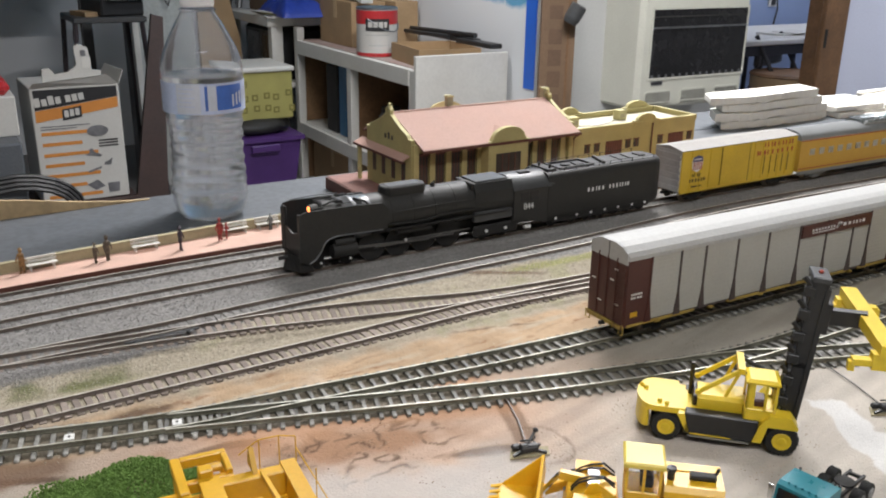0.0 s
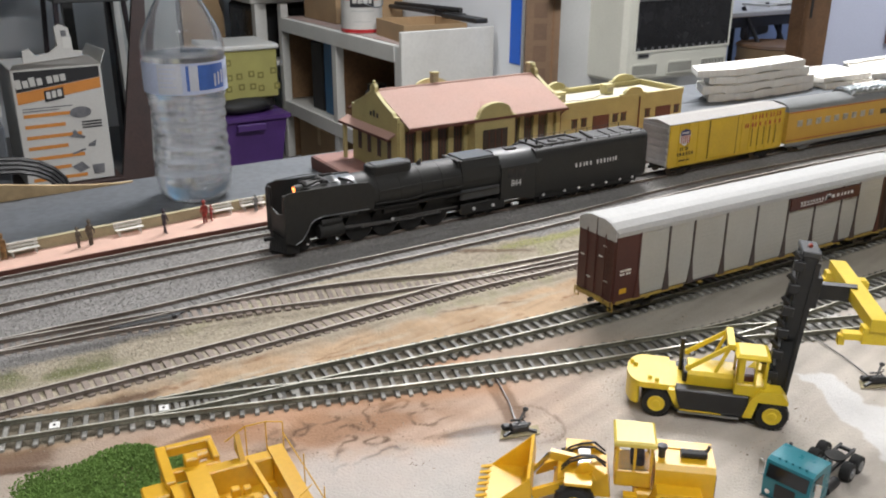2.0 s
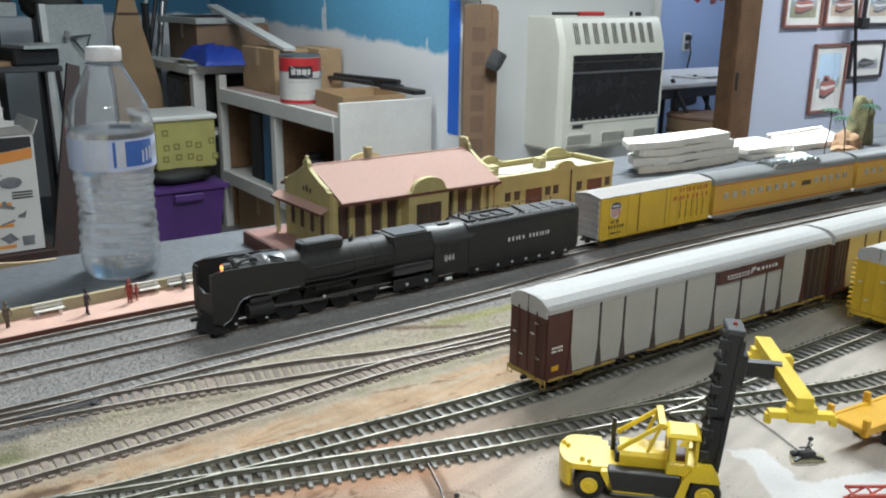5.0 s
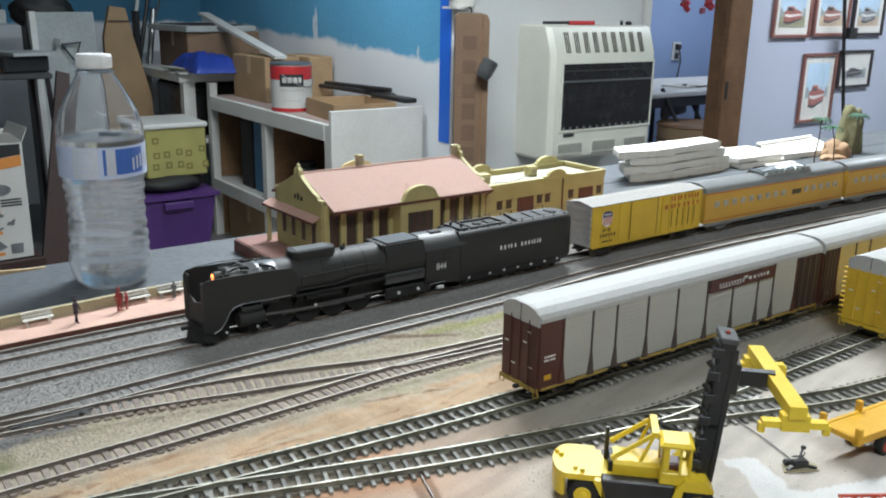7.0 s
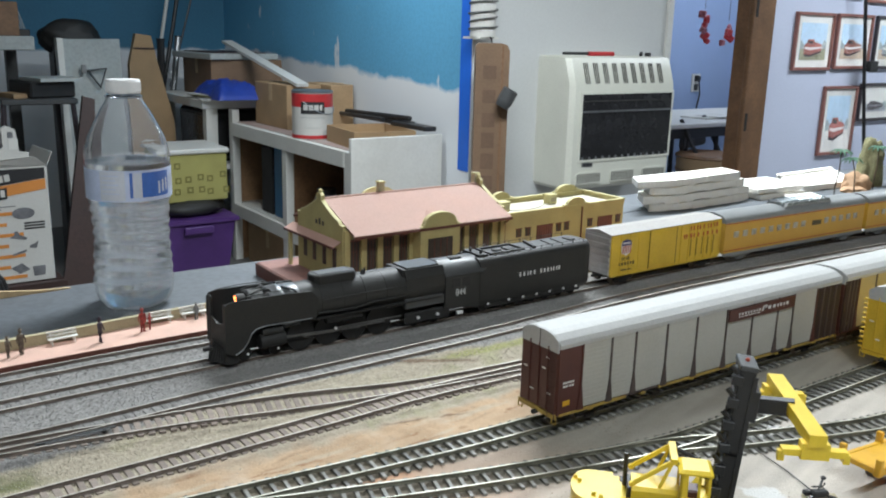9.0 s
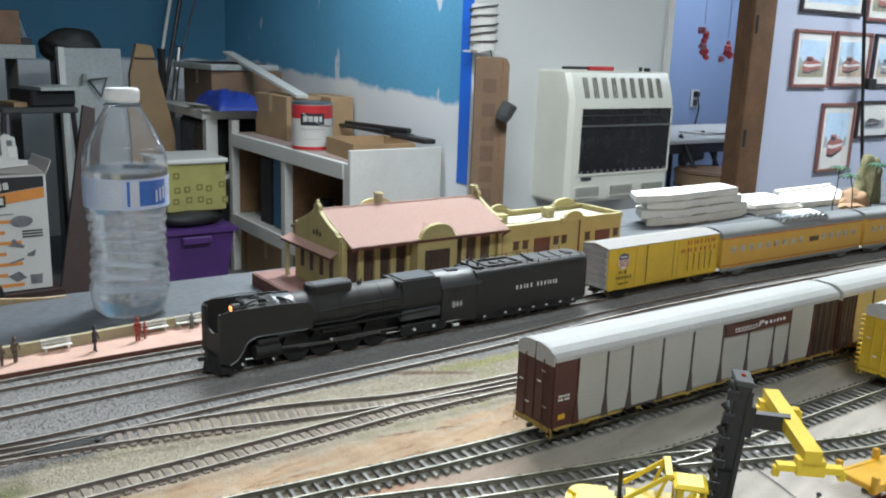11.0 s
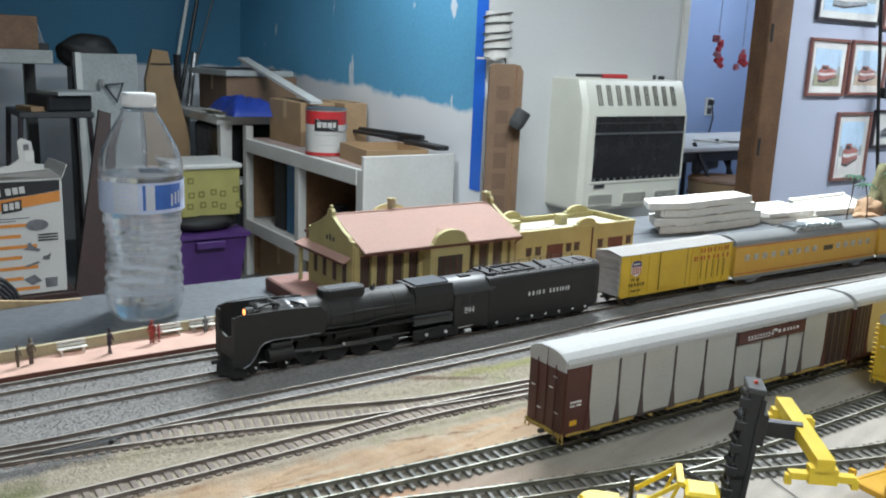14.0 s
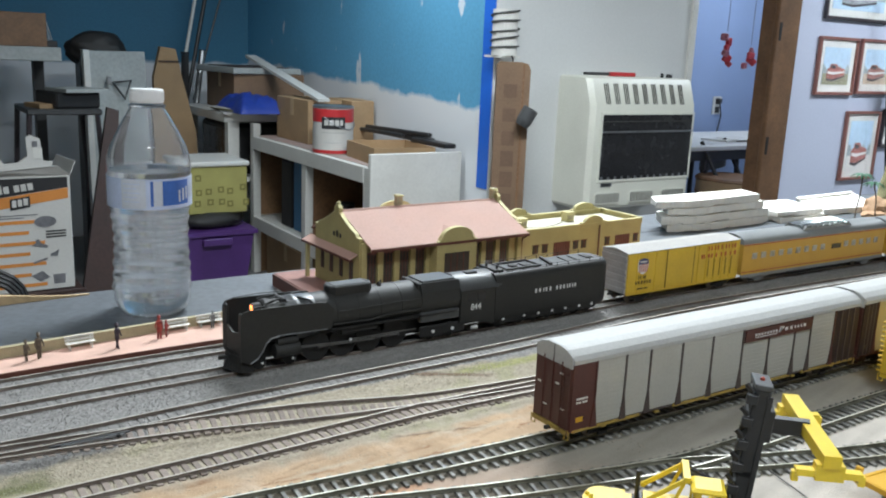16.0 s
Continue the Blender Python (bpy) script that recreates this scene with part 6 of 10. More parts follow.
def bottle_radius(z):
    key = [(0.0, 0.0265), (0.004, 0.0305), (0.010, 0.0342), (0.022, 0.0362), (0.040, 0.0352), (0.060, 0.0336), (0.080, 0.0338), (0.098, 0.0350), (0.103, 0.0362), (0.106, 0.0373), (0.143, 0.0375), (0.150, 0.0366), (0.160, 0.0335), (0.172, 0.0275), (0.184, 0.0210), (0.194, 0.0150), (0.198, 0.0138), (0.2020, 0.0138)]
    for (a, ra), (b, rb) in zip(key, key[1:]):
        if a <= z <= b:
            u = (z - a) / (b - a)
            return ra + (rb - ra) * u
    return key[-1][1]


def bottle_skin(inset, z0, z1, steps, seg=96, ripple=1.0):
    bm = bmesh.new()
    rings = []
    for i in range(steps + 1):
        z = z0 + (z1 - z0) * i / steps
        ring = []
        for k in range(seg):
            a = 2 * math.pi * k / seg
            r = bottle_radius(z) - inset
            if 0.018 < z < 0.100:
                q = noise.noise((1.6 * math.cos(a), 1.6 * math.sin(a), z * 26))
                w = math.sin((z + 0.0042 * math.sin(a + 0.7) + 0.0022 * q) * 2 * math.pi / 0.0112)
                q2 = noise.noise((4.2 * math.cos(a), 4.2 * math.sin(a), z * 85 + 3.0))
                r += ripple * (0.00085 * w + 0.0009 * q + 0.00065 * q2) * step(0.014, 0.026, z) * step(0.103, 0.094, z)
            elif 0.145 < z < 0.19:
                r += ripple * 0.0004 * noise.noise((1.3 * math.cos(a), 1.3 * math.sin(a), z * 40))
            if z < 0.014:
                r -= 0.0016 * (0.5 + 0.5 * math.cos(5 * a)) * (1 - z / 0.014)
            ring.append(bm.verts.new((r * math.cos(a), r * math.sin(a), z)))
        rings.append(ring)
    for a, b in zip(rings, rings[1:]):
        for k in range(seg):
            j = (k + 1) % seg
            bm.faces.new((a[k], a[j], b[j], b[k]))
    return bm, rings


def water_bottle():
    t = thing("water_bottle", pose(-0.1475, 0.4350, -0.0020, 0, 0, 8), "clear ribbed plastic water bottle, two-thirds full, white cap", "water bottle")
    bm, out = bottle_skin(0.0, 0.0, 0.2020, 110)
    b2, inn = bottle_skin(0.0004, 0.0006, 0.2020, 110)
    bm.faces.new(out[0][::-1])
    inner = [[bm.verts.new(v.co) for v in r] for r in inn]
    n = len(out[0])
    for a, b in zip(inner, inner[1:]):
        for k in range(n):
            j = (k + 1) % n
            bm.faces.new((b[k], b[j], a[j], a[k]))
    bm.faces.new(inner[0])
    for k in range(n):
        j = (k + 1) % n
        bm.faces.new((out[-1][k], out[-1][j], inner[-1][j], inner[-1][k]))
    b2.free()
    sh = smooth(part("shell", bm, M_BOTTLE, t), 60)
    sh.data.materials.append(M_BOTTLE_RIBBED)
    for f in sh.data.polygons:
        f.material_index = int(f.center.z < 0.139)
    bm, rg = bottle_skin(0.0006, 0.0010, 0.1375, 90)
    bm.faces.new(rg[0][::-1])
    bm.faces.new(rg[-1])
    smooth(part("water", bm, M_WATER, t, "still clear water"), 50)
    cap = part("cap", lathe([(0.0138, 0.1985), (0.0147, 0.1988), (0.0149, 0.2000), (0.0149, 0.2092), (0.0140, 0.2108), (0.0002, 0.2110)], 48, None), M_CAP, t, "white screw cap")
    smooth(cap, 30)
    bm = bmesh.new()
    for i in range(60):
        a = 2 * math.pi * i / 60
        beam((0.0149 * math.cos(a), 0.0149 * math.sin(a), 0.2005), (0.0149 * math.cos(a), 0.0149 * math.sin(a), 0.2085), 0.0006, 0.0006, bm)
    part("cap_knurl", bm, M_CAP, cap)
    part("neck_ring", lathe([(0.0150, 0.1945), (0.0168, 0.1950), (0.0168, 0.1962), (0.0150, 0.1967)], 40), M_BOTTLE, t)

    def band(a0, a1, z0, z1, r, material, label, parent, name):
        bm = bmesh.new()
        n = max(4, int(abs(a1 - a0) / 4))
        secs = []
        for i in range(n + 1):
            a = radians(a0 + (a1 - a0) * i / n)
            secs.append([(rr * math.cos(a), rr * math.sin(a), z) for rr, z in ((r, z0), (r + 0.0002, z0), (r + 0.0002, z1), (r, z1))])
        return smooth(part(name, loft(secs, True, bm), material, parent, label), 40)
    lab = band(-262, 70, 0.1050, 0.1330, 0.0377, M_LABEL_PALE, "wrap-around blue and white label", t, "label")
    band(-112, -52, 0.1085, 0.1310, 0.0379, M_LABEL_BLUE, "", lab, "label_panel")
    band(-108, -96, 0.1085, 0.1310, 0.0381, M_LABEL_WHITE, "", lab, "label_panel")
    band(-152, -118, 0.1060, 0.1325, 0.0380, M_LABEL_WHITE, "", lab, "label_panel")
    for i in range(6):
        band(-72 + i * 7, -69 + i * 7, 0.1110 + 0.001 * i, 0.1220 + 0.0012 * i, 0.0382, M_LABEL_WHITE, "", lab, "lettering_bar")
    for i in range(5):
        band(-149, -126 - 4 * (i % 2), 0.1120 + i * 0.0040, 0.1128 + i * 0.0040, 0.03815, M_LABEL_PALE, "", lab, "text_line")
    return t


M_LABEL_PALE = mat("pale_blue_label_film", (0.56, 0.64, 0.83), 0.35, var=0.06, scale=60, fine=300, bump=0.05)
water_bottle()

# ---------------------------------------------------------------- yard vehicles
def tyre_wheel(parent, x, y, r, w, hub):
    """A fat tyre with treads round a dished hub; the axle runs along y."""
    s = -1 if y < 0 else 1
    m = Matrix.Translation((x, y, r)) @ Matrix.Rotation(radians(-90 * s), 4, "X")
    t = part("tyre", lathe([(r * 0.55, -w / 2), (r * 0.93, -w / 2), (r, -w * 0.3), (r, w * 0.3), (r * 0.93, w / 2), (r * 0.55, w / 2)], 28, None, m), M_TYRE, parent)
    smooth(t, 35)
    smooth(part("rim", lathe([(r * 0.56, -w / 2), (r * 0.58, w * 0.52), (r * 0.54, w * 0.57), (r * 0.47, w * 0.535), (r * 0.28, w * 0.525), (r * 0.24, w * 0.60), (0.0002, w * 0.62)], 24, None, m), hub, t), 35)
    bm = bmesh.new()
    for i in range(22):
        a = 2 * math.pi * i / 22
        p = m @ Vector((r * 0.985 * math.cos(a), r * 0.985 * math.sin(a), 0))
        q = m @ Vector((r * 1.012 * math.cos(a), r * 1.012 * math.sin(a), 0))
        beam(p, q, w * 0.9, r * 0.10, bm, (1, 0.3, 0.2))
    part("tread", bm, M_TYRE, t)
    return t


def container_handler():
    t = thing("container_handler", pose(-0.0226, -0.1064, 0.0003, 0, 0, -45), "yellow model container forklift with tall black mast", "model vehicle")
    part("chassis", bx(-0.040, -0.0120, 0.0060, 0.040, 0.0120, 0.0130, 0.001), M_BLACK, t)
    # rounded counterweight with a flat top
    out = [(-0.0250, -0.0190), (-0.0250, 0.0190)] + [(-0.0395 - 0.0100 * math.sin(math.pi * i / 14), 0.0190 * math.cos(math.pi * i / 14)) for i in range(15)]
    cw = part("counterweight", prism(out, "z", 0.0190, 0.0228), M_YELLOW, t)
    out2 = [(-0.0415, -0.0165), (-0.0415, 0.0165)] + [(-0.0425 - 0.0068 * math.sin(math.pi * i / 14), 0.0175 * math.cos(math.pi * i / 14)) for i in range(15)]
    part("rear_skirt", prism(out2, "z", 0.0065, 0.0192), M_YELLOW, t)
    for x, y in ((-0.047, 0.006), (-0.0445, 0.0025), (-0.036, -0.013), (-0.032, -0.0155)):
        part("bollard", lathe([(0.0013, 0), (0.0013, 0.0018), (0.0008, 0.0024), (0.0002, 0.0024)], 10, None, Matrix.Translation((x, y, 0.0228))), M_YELLOW, cw)
    part("engine_deck", bx(-0.0260, -0.0150, 0.0170, -0.0120, 0.0190, 0.0205, 0.0006), M_YELLOW, t)
    part("rear_fender", prism([(-0.0200, 0.0070), (-0.0180, 0.0070), (-0.0215, 0.0195), (-0.0260, 0.0195)], "y", -0.0195, -0.0140), M_YELLOW, t)
    part("hood", loft([[(x, y, z) for y, z in ((-0.0105, 0.0150), (-0.0105, 0.0272), (-0.0080, 0.0292), (0.0090, 0.0292), (0.0110, 0.0272), (0.0110, 0.0150))] for x in (-0.0150, 0.0110)]), M_YELLOW, t)
    part("hood_grille", bx(-0.0175, -0.0080, 0.0160, -0.0150, 0.0105, 0.0275, 0.0005), M_BLACK, t)
    for s in (-1, 1):
        tk = part("side_tank", bx(-0.0215, s * 0.0110, 0.0060, 0.0190, s * 0.0195, 0.0208, 0.0008), M_BLACK, t)
        part("step_plate", bx(-0.0190, s * 0.0180, 0.0045, 0.0150, s * 0.0200, 0.0058), M_STEEL, tk)
    part("side_stripe", bx(-0.0180, -0.0198, 0.0062, 0.0050, -0.0194, 0.0070), M_YELLOW, t)
    part("exhaust", bar((-0.0185, 0.0080, 0.0200), (-0.0185, 0.0080, 0.0430), 0.0013, 10), M_BLACK, t, "upright black exhaust pipe")
    # cab: floor, posts, roof and panes
    x0, x1, y0, y1, z0, z1 = 0.0105, 0.0272, -0.0175, 0.0010, 0.0200, 0.0455
    cab = part("cab", bx(x0, y0, z0, x1, y1, z0 + 0.0085, 0.0006), M_YELLOW, t)
    part("rear_panel", bx(x0, y0, z0 + 0.0090, x0 + 0.0046, y0 + 0.0012, z1), M_YELLOW, cab)
    part("front_post", bx(x1 - 0.0012, (y0 + y1) / 2 - 0.0006, z0 + 0.009, x1, (y0 + y1) / 2 + 0.0006, z1), M_YELLOW, cab)
    for x, y in ((x0, y0), (x1 - 0.0012, y0), (x0, y1 - 0.0012), (x1 - 0.0012, y1 - 0.0012), (x0 + 0.0100, y0)):
        part("cab_post", bx(x, y, z0 + 0.0070, x + 0.0014, y + 0.0012, z1), M_YELLOW, cab)
    part("cab_roof", loft([[(x, y, z) for x, y in ((x0 - 0.001 + e, y0 - 0.001 + e), (x1 + 0.001 - e, y0 - 0.001 + e), (x1 + 0.001 - e, y1 + 0.001 - e), (x0 - 0.001 + e, y1 + 0.001 - e))] for z, e in ((z1, 0), (z1 + 0.0012, 0.0), (z1 + 0.0028, 0.0022))]), M_YELLOW, cab)
    part("seat", bx(x0 + 0.004, y0 + 0.004, z0 + 0.007, x1 - 0.005, y1 - 0.003, z0 + 0.013, 0.001), M_MAROON, cab)
    # lifting frame and rams
    for y in (-0.0070, 0.0157):
        bm = bmesh.new()
        beam((-0.0150, y, 0.0300), (0.0070, y, 0.0480), 0.0016, 0.0026, bm)
        beam((0.0, y, 0.0280), (0.0070, y, 0.0480), 0.0014, 0.0018, bm)
        bar((-0.0150, y - 0.0013, 0.0300), (-0.0150, y + 0.0013, 0.0300), 0.0016, 10, bm)
        part("lift_frame_leg", bm, M_YELLOW, t)
        part("tilt_ram", bar((0.0080, y, 0.0470), (0.0340, y * 0.75, 0.0360), 0.0014, 10), M_BLACK, t)
    part("lift_frame_head", beam((0.0075, -0.0085, 0.0482), (0.0075, 0.0172, 0.0482), 0.0040, 0.0036), M_YELLOW, t)
    # fenders and wheels
    for s in (-1, 1):
        part("front_fender", prism([(0.0165, 0.0070), (0.0215, 0.0070), (0.0240, 0.0185), (0.0400, 0.0185), (0.0400, 0.0205), (0.0360, 0.0262), (0.0245, 0.0262), (0.0195, 0.0185)], "y", s * 0.0085, s * 0.0205), M_YELLOW, t)
        for x, r in ((-0.0292, 0.0080), (0.0300, 0.0085)):
            tyre_wheel(t, x, s * 0.0145, r, 0.0066, M_YELLOW)
    # the low body keeps to the wheels
    for ob in t.children_recursive:
        if ob.name.split(".")[0] not in ("tyre", "rim", "tread"):
            ob.data.transform(Matrix.Diagonal((0.93, 0.87, 0.85, 1.0)))
    # mast, leaning a little forward
    mt = Matrix.Translation((0.0308, 0.0, 0.0030)) @ Matrix.Rotation(radians(4.8), 4, "Y")
    for y in (-0.0085, 0.0050):
        ch = part("mast_rail", bx(-0.0040, y, 0.0, 0.0040, y + 0.0035, 0.0930, 0.0004, None, mt), M_BLACK, t)
        part("mast_inner", bx(-0.0025, y + 0.0004 if y < 0 else y - 0.0030, 0.004, 0.0025, y + 0.0065 if y < 0 else y + 0.0006, 0.0905, 0.0, None, mt), M_LOCO_DULL, ch)
    part("mast_head", bx(-0.0045, -0.0090, 0.0925, 0.0045, 0.0090, 0.0955, 0.0004, None, mt), M_DECK, t, "grey mast head plate")
    part("lift_cylinder", bar(mt @ Vector((-0.0052, -0.002, 0.006)), mt @ Vector((-0.0052, -0.002, 0.072)), 0.0013, 10), M_LOCO_DULL, t)
    for i in range(7):
        z = 0.010 + i * 0.0125
        part("mast_bracket", bx(-0.0075, -0.0108, z, -0.0020, -0.0078, z + 0.0050, 0.0003, None, mt), M_BLACK, t)
        part("mast_tooth", beam(mt @ Vector((-0.0046, -0.0090, z + 0.0060)), mt @ Vector((-0.0085, -0.0070, z + 0.0090)), 0.0022, 0.0018), M_LOCO_DULL, t)
    for s in (-1, 1):
        part("side_flange", bx(0.0028, s * 0.0086 - 0.0006, 0.004, 0.0052, s * 0.0086 + 0.0006, 0.0900, 0.0, None, mt), M_BLACK, t)
    part("warning_lamp", lathe([(0.0012, 0), (0.0012, 0.0010), (0.0003, 0.0016)], 10, None, mt @ Matrix.Translation((0.0, 0.0, 0.0955))), M_RED_MARK, t, "small red lamp on the mast")
    part("mast_stay", bx(-0.0030, -0.0085, 0.0450, 0.0030, 0.0085, 0.0480, 0.0, None, mt), M_BLACK, t)
    for i in range(7):
        z = 0.020 + i * 0.011
        part("chain_clip", beam(mt @ Vector((-0.0045, -0.0088, z)), mt @ Vector((-0.0045, 0.0010, z + 0.006)), 0.0012, 0.0010), M_STEEL, t)
    part("carriage", bx(0.0040, -0.0070, 0.0650, 0.0085, 0.0070, 0.0820, 0.0004, None, mt), M_BLACK, t)
    # spreader beam, slewed on the carriage
    inv = t.matrix_world.inverted()

    def w(x, y, z):
        return inv @ Vector((x, y, z))
    e1, e2 = (0.045, -0.124, 0.0765), (-0.005, -0.183, 0.0765)
    sp = part("spreader_beam", beam(w(*e1), w(*e2), 0.0082, 0.0062), M_YELLOW, t)
    d = (Vector(e2) - Vector(e1)).normalized()
    n = Vector((d.y, -d.x, 0))
    for k, e in enumerate((Vector(e1), Vector(e2))):
        inw = e - d * 0.004 * (1 if k else -1)
        bm = bmesh.new()
        a, b = inw - n * 0.0150 - Vector((0, 0, 0.0070)), inw + n * 0.0150 - Vector((0, 0, 0.0070))
        beam(w(*a), w(*b), 0.0050, 0.0032, bm)
        beam(w(*(inw - n * 0.0065 - Vector((0, 0, 0.006)))), w(*(inw + n * 0.0065 - Vector((0, 0, 0.006)))), 0.0060, 0.0080, bm)
        for q in (a, b):
            beam(w(*q), w(*(q - Vector((0, 0, 0.0048)))), 0.0030, 0.0034, bm)
        part("spreader_arm", bm, M_YELLOW, sp)
    mid = (Vector(e1) + Vector(e2)) / 2
    part("spreader_link", beam(t.matrix_world.inverted() @ (t.matrix_world @ (mt @ Vector((0.0075, 0, 0.0730)))), w(mid.x, mid.y, mid.z), 0.0050, 0.0080), M_BLACK, t)
    return t


def wheel_loader():
    t = thing("wheel_loader", pose(-0.1180, -0.1500, 0.0003, 0, 0, 139.5), "yellow model wheel loader with toothed bucket", "model vehicle")
    part("rear_frame", bx(-0.0300, -0.0105, 0.0070, 0.0020, 0.0105, 0.0140, 0.001), M_YELLOW_LOADER, t)
    hood = part("hood", loft([[(x, y, z) for y, z in ((-0.0115, 0.0130), (-0.0118, 0.0275), (-0.0098, 0.0296), (0.0098, 0.0296), (0.0118, 0.0275), (0.0115, 0.0130))] for x in (-0.0318, -0.0310, -0.0060)]), M_YELLOW_LOADER, t)
    part("muffler", bar((-0.0285, 0.0030, 0.0316), (-0.0172, 0.0030, 0.0316), 0.0020, 12), M_BLACK, hood, "black muffler")
    part("tail_pipe", tube([(-0.0270, 0.0030, 0.0325), (-0.0285, 0.0030, 0.0338), (-0.0292, 0.0030, 0.0362)], 0.0008, 8), M_BLACK, hood)
    part("air_cleaner", lathe([(0.0016, 0), (0.0016, 0.004), (0.0022, 0.0045), (0.0022, 0.006), (0.0002, 0.0064)], 12, None, Matrix.Translation((-0.0090, 0.004, 0.0294))), M_BLACK, hood)
    part("hood_strip", bx(-0.030, -0.0045, 0.0295, -0.010, -0.0025, 0.0302), M_YELLOW_LOADER, hood)
    part("radiator_grille", bx(-0.0326, -0.0090, 0.0105, -0.0313, 0.0090, 0.0250), M_BLACK, t)
    x0, x1, y0, y1, z0, z1 = -0.0050, 0.0110, -0.0085, 0.0085, 0.0170, 0.0362
    cab = part("cab", bx(x0, y0, z0 - 0.002, x1, y1, z0 + 0.0065, 0.0006), M_YELLOW_LOADER, t)
    for x in (x0, x1 - 0.0012):
        for y in (y0, y1 - 0.0012):
            part("cab_post", bx(x, y, z0 + 0.006, x + 0.0012, y + 0.0012, z1), M_YELLOW_LOADER, cab)
    for y in (y0, y1 - 0.0010):
        part("cab_post", bx(0.0022, y, z0 + 0.006, 0.0034, y + 0.001, z1), M_YELLOW_LOADER, cab)
        part("pane", bx(x0 + 0.0014, y + 0.0003, z0 + 0.0066, x1 - 0.0014, y + 0.0006, z1 - 0.0005), M_PANE, cab)
    part("cab_roof", loft([[(x, y, z) for x, y in ((x0 - 0.0012 + e, y0 - 0.0012 + e), (x1 + 0.0012 - e, y0 - 0.0012 + e), (x1 + 0.0012 - e, y1 + 0.0012 - e), (x0 - 0.0012 + e, y1 + 0.0012 - e))] for z, e in ((z1, 0), (z1 + 0.0016, 0.0), (z1 + 0.0024, 0.0010))]), M_YELLOW_PALE, cab, "pale yellow cab roof")
    part("seat", bx(-0.002, -0.004, z0 + 0.004, 0.004, 0.004, z0 + 0.012, 0.001), M_BLACK, cab)
    part("front_frame", prism([(0.0120, 0.0080), (0.0380, 0.0080), (0.0360, 0.0150), (0.0250, 0.0215), (0.0140, 0.0200)], "y", -0.0080, 0.0080), M_YELLOW_LOADER, t)
    for s in (-1, 1):
        part("lift_arm", beam((0.0200, s * 0.0095, 0.0195), (0.0470, s * 0.0095, 0.0070), 0.0022, 0.0046), M_YELLOW_LOADER, t)
        part("lift_ram", bar((0.0170, s * 0.0060, 0.0130), (0.0380, s * 0.0060, 0.0110), 0.0011, 8), M_CHROME, t)
        for k in range(2):
            y = s * (0.0035 + 0.0026 * k)
            part("hose", tube([(0.0150, y, 0.0230), (0.0200, y, 0.0262 + 0.001 * k), (0.0260, y, 0.0258), (0.0310, y, 0.0235), (0.0345, y, 0.0190)], 0.0005, 6), M_BLACK, t)
        part("valve_block", bx(0.0215, s * 0.0020, 0.0205, 0.0275, s * 0.0075, 0.0232, 0.0004), M_GALV, t)
        part("arm_plate", prism([(0.0150, 0.0200), (0.0230, 0.0260), (0.0265, 0.0250), (0.0300, 0.0170), (0.0200, 0.0140)], "y", s * 0.0082, s * 0.0092), M_YELLOW_LOADER, t)
        part("fender", prism([(-0.0265, 0.0120), (-0.0245, 0.0185), (-0.0085, 0.0185), (-0.0060, 0.0120), (-0.0045, 0.0120), (-0.0070, 0.0202), (-0.0258, 0.0202), (-0.0285, 0.0120)], "y", s * 0.0105, s * 0.0190), M_YELLOW_LOADER, t)
        part("front_fender", bx(0.0210, s * 0.0100, 0.0190, 0.0330, s * 0.0180, 0.0204), M_YELLOW_LOADER, t)
        for z in (0.0060, 0.0100, 0.0140):
            part("step", bx(0.0010, s * 0.0120, z, 0.0070, s * 0.0155, z + 0.0012), M_YELLOW_LOADER, t)
        for x in (-0.0155, 0.0280):
            tyre_wheel(t, x, s * 0.0150, 0.0088, 0.0075, M_YELLOW)
    part("tilt_lever", beam((0.0260, 0, 0.0210), (0.0400, 0, 0.0230), 0.0030, 0.0040), M_YELLOW_LOADER, t)
    part("tilt_link", bar((0.0400, 0, 0.0230), (0.0490, 0, 0.0100), 0.0012, 8), M_CHROME, t)
    sec = [(0.0480, 0.0210), (0.0470, 0.0120), (0.0480, 0.0045), (0.0520, 0.0012), (0.0690, 0.0012), (0.0690, 0.0020), (0.0528, 0.0024), (0.0492, 0.0055), (0.0484, 0.0120), (0.0494, 0.0205)]
    bk = part("bucket", prism(sec, "y", -0.0180, 0.0180), M_YELLOW_LOADER, t)
    for s in (-1, 1):
        part("bucket_side", prism([(0.0480, 0.0210), (0.0470, 0.0120), (0.0480, 0.0045), (0.0520, 0.0012), (0.0690, 0.0012)], "y", s * 0.0176, s * 0.0186), M_YELLOW_LOADER, bk)
    for i in range(8):
        y = -0.0165 + i * 0.0047
        part("tooth", prism([(0.0680, 0.0008), (0.0735, 0.0010), (0.0680, 0.0026)], "y", y - 0.0010, y + 0.0010), M_YELLOW_LOADER, bk)
    return t


